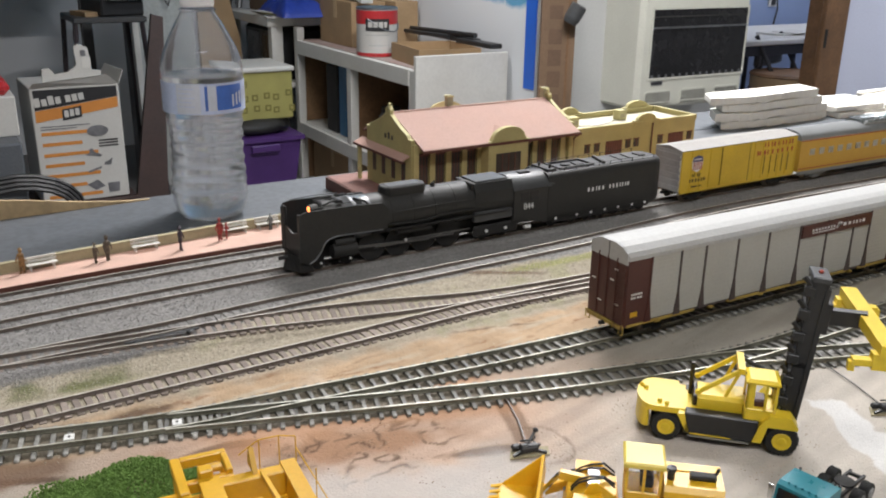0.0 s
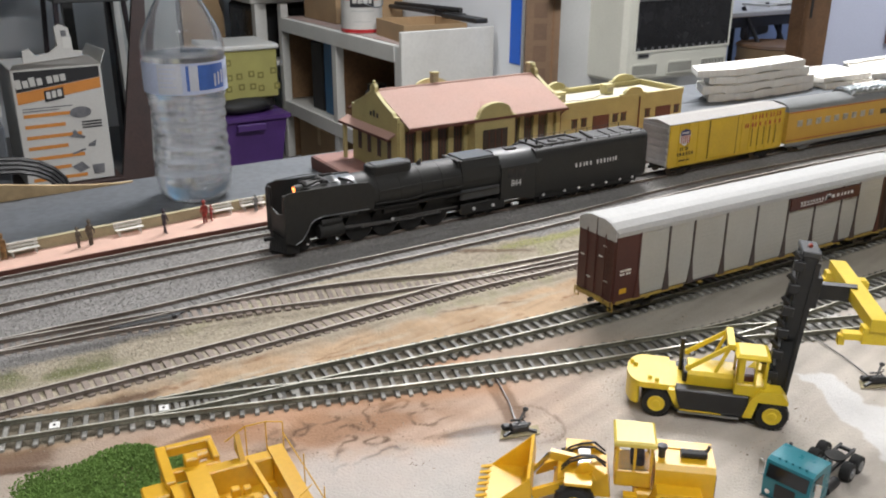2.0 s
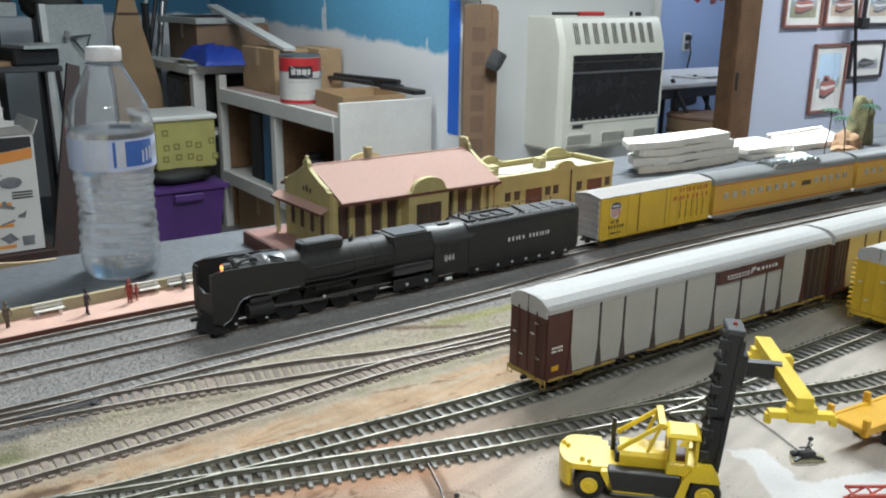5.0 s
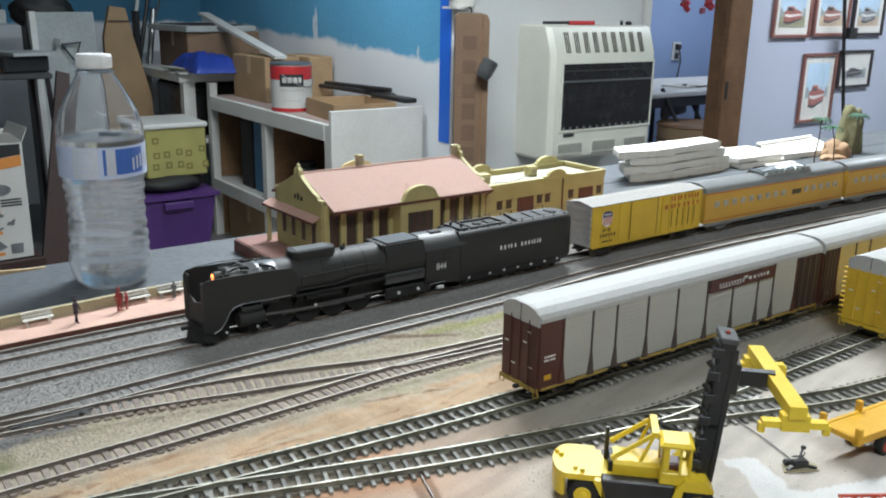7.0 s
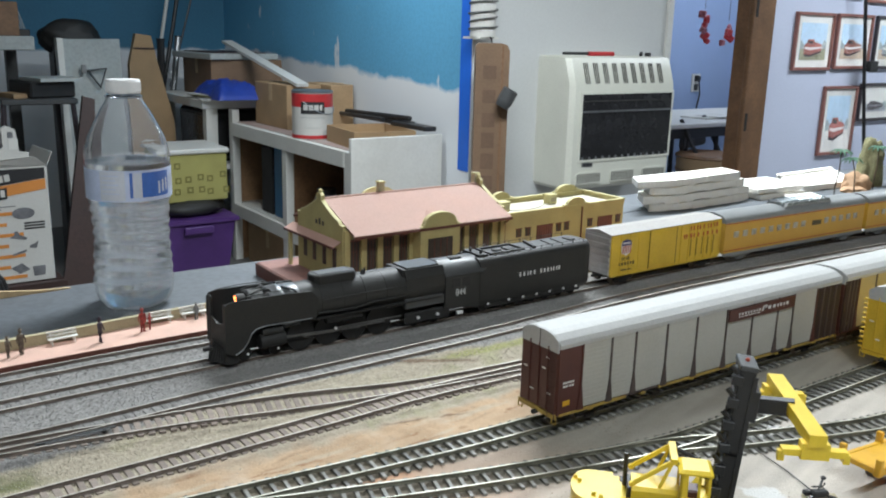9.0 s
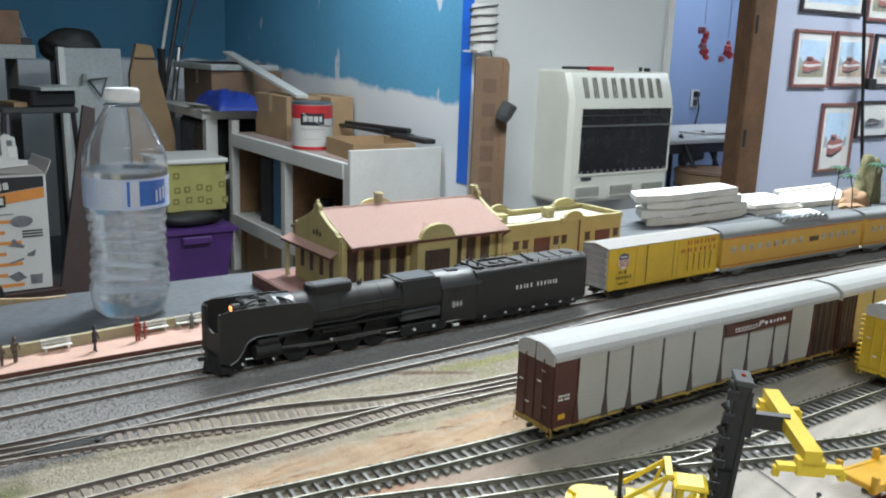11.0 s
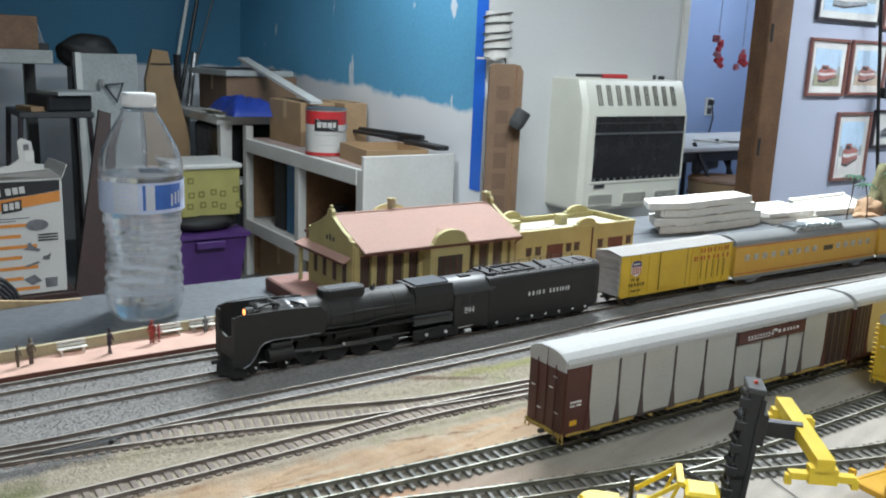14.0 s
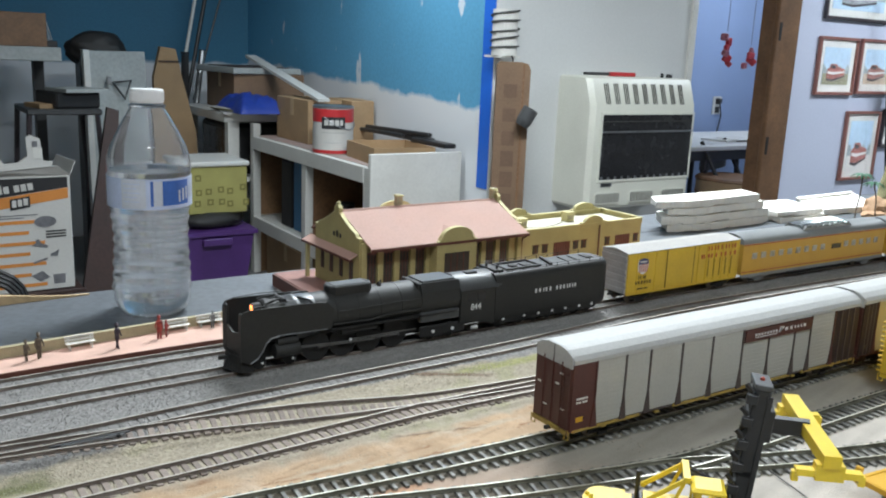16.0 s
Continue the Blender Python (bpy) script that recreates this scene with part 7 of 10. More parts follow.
def tractor_truck():
    t = thing("tractor_truck", pose(-0.0340, -0.1830, 0.0003, 0, 0, 191) @ Matrix.Scale(0.79, 4), "teal model cab-over tractor truck with bare black chassis", "model vehicle")
    for s in (-1, 1):
        part("frame_rail", bx(-0.0420, s * 0.0035, 0.0068, 0.0330, s * 0.0050, 0.0092), M_BLACK, t)
    for x in (-0.0400, -0.0240, -0.0080, 0.0040):
        part("cross_member", bx(x, -0.0045, 0.0070, x + 0.0020, 0.0045, 0.0090), M_BLACK, t)
    part("fifth_wheel", lathe([(0.0001, 0), (0.0062, 0), (0.0062, 0.0010), (0.0020, 0.0014), (0.0001, 0.0014)], 20, None, Matrix.Translation((-0.0240, 0, 0.0094))), M_LOCO_DULL, t)
    for s in (-1, 1):
        part("fuel_tank", bar((-0.0040, s * 0.0100, 0.0058), (0.0100, s * 0.0100, 0.0058), 0.0032, 14), M_BLACK, t)
        for x in (-0.0310, -0.0190):
            tyre_wheel(t, x, s * 0.0105, 0.0058, 0.0062, M_STEEL)
        tyre_wheel(t, 0.0270, s * 0.0118, 0.0058, 0.0036, M_STEEL)
    sec = [(0.0165, 0.0080), (0.0400, 0.0060), (0.0408, 0.0180), (0.0385, 0.0290), (0.0350, 0.0305), (0.0175, 0.0305), (0.0165, 0.0295)]
    cab = part("cab", prism(sec, "y", -0.0138, 0.0138), M_TEAL, t, "teal cab body")
    ws = bmesh.new()
    loft([[(0.0407, y, 0.0195), (0.0413, y, 0.0195), (0.0395, y, 0.0272), (0.0388, y, 0.0272)] for y in (-0.0120, 0.0120)], True, ws)
    part("windscreen", ws, M_WINDOW, cab)
    part("bumper", bx(0.0395, -0.0140, 0.0032, 0.0425, 0.0140, 0.0068, 0.0006), M_CHROME, t, "bright front bumper")
    part("grille", bx(0.0400, -0.0060, 0.0080, 0.0412, 0.0060, 0.0170), M_BLACK, cab)
    for s in (-1, 1):
        part("headlight", bar((0.0400, s * 0.0100, 0.0100), (0.0414, s * 0.0100, 0.0100), 0.0016, 12), M_CHROME, cab)
        part("side_window", bx(0.0260, s * 0.0136, 0.0195, 0.0360, s * 0.0141, 0.0270), M_WINDOW, cab)
        mb = bmesh.new()
        bx(0.0375, s * 0.0155, 0.0165, 0.0382, s * 0.0185, 0.0265, bm=mb)
        bar((0.0380, s * 0.0136, 0.0255), (0.0380, s * 0.0170, 0.0262), 0.0004, 5, mb)
        bar((0.0380, s * 0.0136, 0.0175), (0.0380, s * 0.0170, 0.0170), 0.0004, 5, mb)
        part("mirror", mb, M_CHROME, cab)
        part("exhaust_stack", bar((0.0145, s * 0.0120, 0.0080), (0.0145, s * 0.0120, 0.0300), 0.0010, 8), M_BLACK, t)
    for i in range(5):
        part("roof_light", bar((0.0355, -0.008 + i * 0.004, 0.0302), (0.0355, -0.008 + i * 0.004, 0.0314), 0.0007, 8), M_TEAL, cab)
    return t


def gantry_lift():
    """A yellow straddle lift: legs on wheels, a deep top frame, a corner cage, a trolley and thin hand rails."""
    t = thing("gantry_lift", pose(-0.2955, -0.1400, 0.0003, 0, 0, -5), "orange-yellow model gantry lift with open top frame", "model vehicle")
    H, yb, yf = 0.0570, 0.0345, -0.0420
    Y = M_YELLOW_DEEP
    sides = ((-0.0105, 0.0034), (0.0205, 0.0024))
    for x, w in sides:
        part("top_beam", bx(x - w, yf, H - 0.0110, x + w, yb + 0.0030, H, 0.0005), Y, t)
        part("beam_flange", bx(x - w - 0.0006, yf, H - 0.0002, x + w + 0.0006, yb + 0.0034, H + 0.0008), Y, t)
        part("sill_beam", bx(x - 0.0028, yf, 0.0075, x + 0.0028, yb, 0.0120, 0.0005), Y, t)
        for y in (yf + 0.004, yb - 0.004):
            part("leg", bx(x - 0.0026, y - 0.0026, 0.0110, x + 0.0026, y + 0.0026, H - 0.010, 0.0004), Y, t)
            tyre_wheel(t, x + (0.0001 if x > 0 else -0.0001), y, 0.0070, 0.0055, Y)
    part("back_beam", bx(-0.0071, yb - 0.0032, H - 0.0125, 0.0181, yb + 0.0026, H, 0.0005), Y, t)
    part("front_beam", bx(-0.0071, yf, H - 0.0110, 0.0181, yf + 0.0050, H, 0.0005), Y, t)
    part("inner_ledge", bx(-0.0071, yb - 0.0080, H - 0.0125, 0.0181, yb - 0.0032, H - 0.0105), Y, t)
    part("wedge_bracket", prism([(yb - 0.001, H), (yb + 0.0085, H), (yb + 0.0085, H + 0.0022), (yb + 0.0060, H + 0.0082)], "x", 0.0058, 0.0078), Y, t)
    # cage behind the far corner: four rails round an open top
    cage = part("cage_rail", bx(-0.0225, 0.0300, H - 0.0030, -0.0186, 0.0560, H + 0.0012, 0.0004), Y, t)
    part("cage_rail", bx(-0.0186, 0.0530, H - 0.0030, -0.0005, 0.0560, H + 0.0012, 0.0004), Y, t)
    part("cage_rail", bx(-0.0030, 0.0400, H - 0.0030, -0.0005, 0.0530, H + 0.0012, 0.0004), Y, t)
    part("cage_rail", bx(-0.0186, 0.0390, H - 0.0060, -0.0005, 0.0420, H - 0.0010, 0.0004), Y, t)
    for x, y in ((-0.0205, 0.0545), (-0.0020, 0.0545), (-0.0020, 0.0415), (-0.0100, 0.0545)):
        part("cage_post", bx(x - 0.0011, y - 0.0011, H - 0.0180, x + 0.0011, y + 0.0011, H - 0.0020), Y, t)
    part("cage_floor", bx(-0.0220, 0.0400, H - 0.0195, -0.0008, 0.0555, H - 0.0175), Y, t)
    part("winch_box", bx(-0.0140, 0.0375, H - 0.0020, -0.0085, 0.0425, H + 0.0040, 0.0006), Y, t)
    part("winch_drum", bar((-0.0135, 0.0435, H + 0.0010), (-0.0045, 0.0435, H + 0.0010), 0.0018, 12), Y, t)
    # stepped outrigger on the near side
    part("outrigger", bx(-0.0300, 0.0235, H - 0.0110, -0.0141, 0.0350, H - 0.0035, 0.0008), Y, t)
    part("outrigger_cap", bx(-0.0310, 0.0265, H - 0.0060, -0.0215, 0.0360, H - 0.0015, 0.0006), Y, t)
    part("outrigger_leg", bx(-0.0305, 0.0300, 0.0002, -0.0275, 0.0330, H - 0.0100, 0.0004), Y, t)
    part("side_rail", beam((-0.0200, 0.0320, H - 0.0020), (-0.0150, -0.0350, H - 0.0020), 0.0030, 0.0040), Y, t)
    part("side_rib", bx(-0.0190, 0.0080, H - 0.0140, -0.0141, 0.0125, H - 0.0040, 0.0004), Y, t)
    # trolley rails, trolley and hoist
    part("trolley_rail", beam((0.0090, yb - 0.002, H + 0.0010), (0.0130, yf + 0.004, H + 0.0010), 0.0016, 0.0020), Y, t)
    part("trolley_rail", beam((-0.0010, 0.0240, H - 0.0080), (0.0040, yf + 0.004, H - 0.0080), 0.0034, 0.0034), Y, t)
    tr = part("trolley", bx(-0.0010, 0.0080, H - 0.0085, 0.0085, 0.0190, H - 0.0050, 0.0006), Y, t)
    for x, y, w, h in ((0.0005, 0.0205, 0.0016, 0.0040), (0.0040, 0.0165, 0.0014, 0.0062), (0.0065, 0.0110, 0.0018, 0.0050), (0.0020, 0.0105, 0.0013, 0.0036)):
        part("trolley_fitting", bx(x - w, y - w, H - 0.0055, x + w, y + w, H - 0.0055 + h, 0.0004), Y, tr)
    part("trolley_drum", bar((-0.0005, 0.0140, H - 0.0035), (0.0085, 0.0150, H - 0.0035), 0.0018, 12), Y, tr)
    part("hoist_block", bx(-0.0060, -0.0260, 0.0200, 0.0160, 0.0120, 0.0300, 0.001), M_HOIST, t, "lavender-grey hoist block")
    part("hoist_cover", bx(0.0050, -0.0040, 0.0302, 0.0165, 0.0130, 0.0345, 0.0008), M_CARTON_PALE, t, "off-white hoist cover")
    # hand rails of thin wire
    for k, (x, y) in enumerate(((0.0100, 0.0400), (0.0180, 0.0400), (0.0240, 0.0370), (0.0246, 0.0120), (0.0250, -0.0100))):
        part("rail_post", bar((x, y, H - 0.004), (x, y, H + 0.0110), 0.00024, 5), Y, t)
    part("hand_rail", tube([(0.0020, 0.0405, H + 0.0060), (0.0100, 0.0400, H + 0.0110), (0.0180, 0.0400, H + 0.0110), (0.0240, 0.0370, H + 0.0110)], 0.00024, 5), Y, t)
    part("hand_rail", tube([(0.0240, 0.0370, H + 0.0060), (0.0246, 0.0120, H + 0.0060), (0.0252, -0.0300, H + 0.0060)], 0.00024, 5), Y, t)
    part("stay_wire", bar((0.0110, -0.0050, H + 0.0010), (0.0248, 0.0040, H + 0.0030), 0.00024, 5), Y, t)
    return t


def flat_trailer():
    t = thing("container_trailer", pose(0.1085, -0.1440, 0.0003, 0, 0, -5), "orange-yellow model container trailer with corner posts", "model vehicle")
    for y in (-0.0125, 0.0095):
        part("side_beam", bx(0.0, y, 0.0130, 0.1350, y + 0.0030, 0.0178, 0.0003), M_YELLOW_DEEP, t)
    for i in range(10):
        x = 0.001 + i * 0.0147
        part("cross_beam", bx(x, -0.0125, 0.0140, x + 0.0022, 0.0125, 0.0172), M_YELLOW_DEEP, t)
    part("deck", bx(0.002, -0.0098, 0.0166, 0.133, 0.0098, 0.0174), M_YELLOW_DEEP, t)
    for x in (0.0, 0.0350, 0.1320):
        for s in (-1, 1):
            part("corner_post", bx(x, s * 0.0100, 0.0135, x + 0.0030, s * 0.0140, 0.0240, 0.0004), M_YELLOW_DEEP, t)
    for x in (0.030, 0.050, 0.100, 0.118):
        for s in (-1, 1):
            tyre_wheel(t, x, s * 0.0105, 0.0058, 0.0050, M_RED_MARK)
    part("axle_frame", bx(0.022, -0.007, 0.0070, 0.125, 0.007, 0.0135, 0.0005), M_RED_MARK, t, "red axle frame")
    return t


M_CARTON_PALE = mat("off_white_plastic", (0.60, 0.58, 0.55), 0.5, var=0.06, scale=60, fine=400, bump=0.03)
M_HOIST = mat("lavender_grey_plastic", (0.30, 0.29, 0.36), 0.5, var=0.08, scale=60, fine=500, bump=0.03)
M_YELLOW_LOADER = mat("golden_yellow_plastic", (0.80, 0.455, 0.02), 0.35, var=0.05, scale=60, fine=500, bump=0.03, tint=(0.6, 0.36, 0.02))
M_YELLOW_PALE = mat("pale_yellow_plastic", (0.76, 0.58, 0.10), 0.4, var=0.05, scale=60, fine=500, bump=0.03)
container_handler()
wheel_loader()
tractor_truck()
gantry_lift()
flat_trailer()


def red_girder():
    """The tip of a red lattice boom lying on the spilt powder."""
    t = thing("crane_boom", pose(0.0560, -0.1790, 0.0003, 0, 0, -33), "red model lattice crane boom lying on white powder", "model crane boom")
    for y in (-0.0045, 0.0045):
        for z in (0.0008, 0.0075):
            part("chord", beam((0, y, z), (0.11, y, z), 0.0014, 0.0014), M_RED_MARK, t)
    for i in range(11):
        x = 0.0005 + i * 0.0108
        for y in (-0.0045, 0.0045):
            part("lattice_bar", beam((x, y, 0.0008), (min(0.11, x + 0.0108), y, 0.0075), 0.0009, 0.0009), M_RED_MARK, t)
        part("lattice_bar", beam((x, -0.0045, 0.0075), (x, 0.0045, 0.0075), 0.0009, 0.0009), M_RED_MARK, t)
    return t


red_girder()


def covered_hopper_rack():
    t = auto_rack("car_carrier", pose(0.3030, -0.0680, 0.0045, 0, 0, 0.5), 0.314, M_YELLOW_CAR, M_YELLOW_CAR, "yellow model car carrier with white roof and end ladder", False)
    for i in range(11):
        z = 0.013 + i * 0.0040
        part("side_rung", bx(-0.0018, 0.0362, z, 0.0004, 0.0395, z + 0.0012), M_YELLOW_CAR, t)
    return t


covered_hopper_rack()

# ---------------------------------------------------------------- track-side clutter
M_TAG = mat("white_paper_tag", (0.75, 0.75, 0.72), 0.7, var=0.05, scale=120, fine=500, bump=0.05)
for x, y in ((-0.3360, 0.0552), (-0.2822, 0.0432)):
    t = thing("switch_tag", pose(x, y, 0.0019, 0, 0, -12), "small white square plate between the rails", "track plate", "white plates between the rails")
    part("plate", bx(-0.0026, -0.0030, 0, 0.0026, 0.0030, 0.0008, 0.0002), M_TAG, t)
    part("screw", lathe([(0.0008, 0), (0.0008, 0.0003), (0.0001, 0.0005)], 10, None, Matrix.Translation((0, 0, 0.0008))), M_LOCO_DULL, t)


def ground_throw(x, y, a, rod):
    t = thing("ground_throw", pose(x, y, 0.0003, 0, 0, a), "black toy-scale switch lever on a pale base", "switch lever", "switch levers in the yard")
    part("base", prism([(-0.0120, -0.0040), (0.0100, -0.0048), (0.0120, 0.0030), (-0.0080, 0.0052)], "z", 0.0, 0.0007), M_KERB, t)
    part("housing", bx(-0.0050, -0.0026, 0.0012, 0.0050, 0.0028, 0.0052, 0.0009), M_BLACK, t)
    part("lever", beam((-0.0010, 0.0, 0.0050), (0.0060, 0.0070, 0.0085), 0.0012, 0.0012), M_BLACK, t)
    part("knob", lathe([(0.0004, 0), (0.0015, 0.0008), (0.0016, 0.0018), (0.0004, 0.0026)], 12, None, Matrix.Translation((0.0062, 0.0072, 0.0075))), M_BLACK, t)
    part("weight", bx(-0.0085, 0.0010, 0.0012, -0.0040, 0.0048, 0.0042, 0.0008), M_BLACK, t)
    for dx, dy in ((-0.0095, -0.0030), (0.0088, -0.0036), (0.0080, 0.0050)):
        part("claw", beam((0.0, 0.0, 0.0030), (dx, dy, 0.0012), 0.0016, 0.0014), M_BLACK, t)
    part("loop_spring", tube([(0.004 * math.cos(k * 0.6), 0.002 + 0.0016 * math.sin(k * 0.6), 0.005 + 0.0003 * k) for k in range(12)], 0.0004, 5), M_BLACK, t)
    inv = t.matrix_world.inverted()
    part("throw_rod", tube([inv @ Vector((x, y, 0.0016)), inv @ Vector(((x + rod[0]) / 2 + 0.002, (y + rod[1]) / 2, 0.0012)), inv @ Vector((rod[0], rod[1], 0.0016))], 0.0004, 6), M_ROD, t)
    return t


ground_throw(-0.1285, -0.0735, -15, (-0.1050, -0.0150))
ground_throw(0.0800, -0.1390, -25, (0.1000, -0.0790))
ground_throw(-0.3950, 0.1200, 10, (-0.36, 0.150))


def joiner(x, y, a, ln):
    t = thing("rail_joiner", pose(x, y, ground_z(x, y) + 0.0030, 0, 0, a), "greyish blue switch rod lying beside the rails", "switch rod")
    part("rod", bx(-ln / 2, -0.0009, 0, ln / 2, 0.0009, 0.0012, 0.0003), M_DECK, t)
    part("bar", bx(-ln / 2 + 0.006, -0.0026, 0, ln / 2 - 0.004, -0.0017, 0.0010), M_STEEL, t)
    part("pivot", lathe([(0.0014, 0), (0.0014, 0.0016), (0.0002, 0.002)], 10, None, Matrix.Translation((ln / 2 - 0.008, -0.004, 0))), M_LOCO_DULL, t)


joiner(-0.2650, 0.1440, 2, 0.048)

# bush and control knob in the near corner
M_LEAF = mat("green_foam_foliage", (0.13, 0.225, 0.055), 0.95, var=0.12, scale=60, fine=300, bump=0.0, tint=(0.10, 0.17, 0.04), spec=0.2)
M_TWIG = mat("brown_twig", (0.09, 0.06, 0.04), 0.8, var=0.2, scale=90, fine=600, bump=0.2)


def clump_mass(name, n, centre, spread, size, seed, material, parent):
    """Many small ragged clumps gathered into one uneven mass."""
    rnd = random.Random(seed)
    vs, fs = [], []
    for _ in range(n):
        u, v, w = rnd.gauss(0, 1), rnd.gauss(0, 1), abs(rnd.gauss(0, 1))
        l = math.sqrt(u * u + v * v + w * w) + 1e-6
        k = rnd.uniform(0.55, 1.0) ** 0.6 * (0.80 + 0.35 * noise.noise((u / l * 1.7 + seed, v / l * 1.7, w / l * 1.7)))
        c = Vector(centre) + Vector((u / l * spread[0] * k, v / l * spread[1] * k, w / l * spread[2] * k))
        s = size * rnd.uniform(0.5, 1.3)
        q = Euler((rnd.uniform(0, 6), rnd.uniform(0, 6), rnd.uniform(0, 6))).to_matrix()
        b = len(vs)
        for p in ((1, 0, 0), (-0.8, 0.5, 0), (0, -1, 0.3), (0.2, 0.7, 0.8), (-0.1, 0.1, -0.9)):
            vs.append(c + q @ (Vector(p) * s * rnd.uniform(0.7, 1.2)))
        fs += [(b, b + 1, b + 3), (b + 1, b + 2, b + 3), (b + 2, b, b + 3), (b, b + 4, b + 1), (b + 1, b + 4, b + 2), (b + 2, b + 4, b)]
    me = bpy.data.meshes.new(name)
    me.from_pydata(vs, [], fs)
    me.materials.append(material)
    ob = new(name, me)
    ob.parent = parent
    return ob


t = thing("bush", pose(-0.3235, -0.0225, 0.0), "bushy green clump of model foliage beside the tracks", "bush")
tagged(clump_mass("foliage", 26000, (0, 0, 0.002), (0.054, 0.040, 0.0125), 0.00075, 3, M_LEAF, t), "", "", "", "stuff")
part("stem", bar((0, 0, 0), (0.002, 0.001, 0.008), 0.002, 8), M_TWIG, t)
M_PANEL_BROWN = mat("dull_brown_panel", (0.15, 0.115, 0.11), 0.6, var=0.12, scale=60, fine=500, bump=0.1)
t = thing("control_panel", pose(-0.3786, -0.0442, 0.0003, 0, 0, 4), "brown control block with a black knob at the layout edge", "control panel")
part("block", bx(-0.0200, -0.0220, 0, 0.0190, 0.0200, 0.0150, 0.0008), M_PANEL_BROWN, t)
part("knob_stem", bar((0.0001, 0.0278, 0.014), (0.0001, 0.0278, 0.021), 0.0012, 10), M_BLACK, t)
part("knob", lathe([(0.0010, 0), (0.0042, 0.0008), (0.0046, 0.0020), (0.0036, 0.0032), (0.0002, 0.0036)], 18, None, Matrix.Translation((0.0001, 0.0278, 0.0205))), M_BLACK, t)

# ---------------------------------------------------------------- foam slabs, palms and rocks behind the train
M_FOAM = mat("white_plaster_slab", (0.80, 0.78, 0.73), 0.9, var=0.05, scale=40, fine=500, bump=0.3, tint=(0.74, 0.71, 0.64), dist=0.001)
setting("side_shelf", bx(0.56, 0.527, -0.030, LX1, 0.635, -0.002, 0.001), M_SLATE, "grey board that widens the layout behind the train", "board")


def foam_slab(outline, z0, z1, seed, tilt=0.0):
    """A broken slab: flat top, crumbled rim, and a chipped lower edge that leaves dark cracks."""
    pts = []
    for (ax, ay), (bx_, by) in zip(outline, outline[1:] + outline[:1]):
        ln = math.hypot(bx_ - ax, by - ay)
        n = max(2, int(ln / 0.0028))
        for i in range(n):
            u = i / n
            f = (noise.noise((ax * 70 + u * ln * 130, ay * 40, seed)) * 0.0011 + noise.noise((ax * 70 + u * ln * 420, seed, 4.0)) * 0.0009) * min(1.0, u * 6, (1 - u) * 6 + 0.3)
            pts.append((ax + (bx_ - ax) * u + f * (by - ay) / ln, ay + (by - ay) * u - f * (bx_ - ax) / ln))
    cx, cy = sum(p[0] for p in pts) / len(pts), sum(p[1] for p in pts) / len(pts)
    secs = [[], [], [], [], []]
    for x, y in pts:
        d = Vector((cx - x, cy - y, 0)).normalized()
        crack = 0.0075 * step(-0.05, 0.15, noise.noise((x * 30, y * 30, seed * 3.1)))
        chip = 0.0006 + 0.0018 * max(0.0, noise.noise((x * 160, y * 160, seed + 7.0)))
        for ring, ins, z in zip(secs, (0.0004 + crack, 0.0002 + 0.85 * crack, 0.0, 0.0, chip * 1.3), (z0, z0 + 0.0014, z0 + 0.0024, z1 - chip, z1)):
            ring.append((x + d.x * ins, y + d.y * ins, z + tilt * (x - cx)))
    ob = part("foam_slab", loft(secs), M_FOAM, None)
    return tagged(ob, "rough-edged white foam slab in a loose stack", "foam block", "white slabs stacked behind the train")


# tall stack with slanting left ends, then lower and wider slabs on the board
for k, (dl, dc, dr, th) in enumerate(((0.010, 0.006, 0.018, 0.0), (-0.004, 0.001, 0.018, 0.0), (0.008, -0.004, 0.004, 0.001), (-0.018, -0.008, -0.008, 0.0))):
    z = -0.002 + k * 0.0124
    foam_slab([(0.688 + dc, 0.4955 + 0.0006 * k), (0.856 + dr, 0.5050 + 0.0005 * k), (0.868 + dr, 0.552), (0.665 + dl, 0.554), (0.634 + dl, 0.513)], z, z + 0.0118 + 0.5 * th, 21 + k, 0.002 * (k - 1))
for k, (dx, dy) in enumerate(((0.006, -0.002), (0.0, 0.0))):
    foam_slab([(0.882 + dx, 0.4930 + dy), (1.000 + dx, 0.4900 + dy), (1.022 + dx, 0.577), (0.885 + dx, 0.584)], -0.002 + k * 0.0096, 0.0071 + k * 0.0098, 41 + k)
foam_slab([(0.945, 0.4770), (1.015, 0.4700), (1.020, 0.4850), (0.948, 0.4890)], -0.002, 0.0030, 51)
foam_slab([(1.030, 0.5070), (1.184, 0.5000), (1.292, 0.618), (1.085, 0.602)], -0.002, 0.0095, 61)
foam_slab([(1.070, 0.5860), (1.255, 0.6000), (1.285, 0.6120), (1.083, 0.601)], 0.0100, 0.0140, 71)


M_PALM = mat("grey_green_palm_leaf", (0.12, 0.26, 0.17), 0.6, var=0.2, scale=80, fine=500, bump=0.1)
M_ROCK = mat("tan_sandstone_rock", (0.46, 0.29, 0.17), 0.85, var=0.2, scale=30, fine=300, bump=0.5, dist=0.002)
M_MOSSROCK = mat("mossy_grey_rock", (0.22, 0.21, 0.11), 0.9, var=0.3, scale=30, fine=300, bump=0.5, dist=0.002)


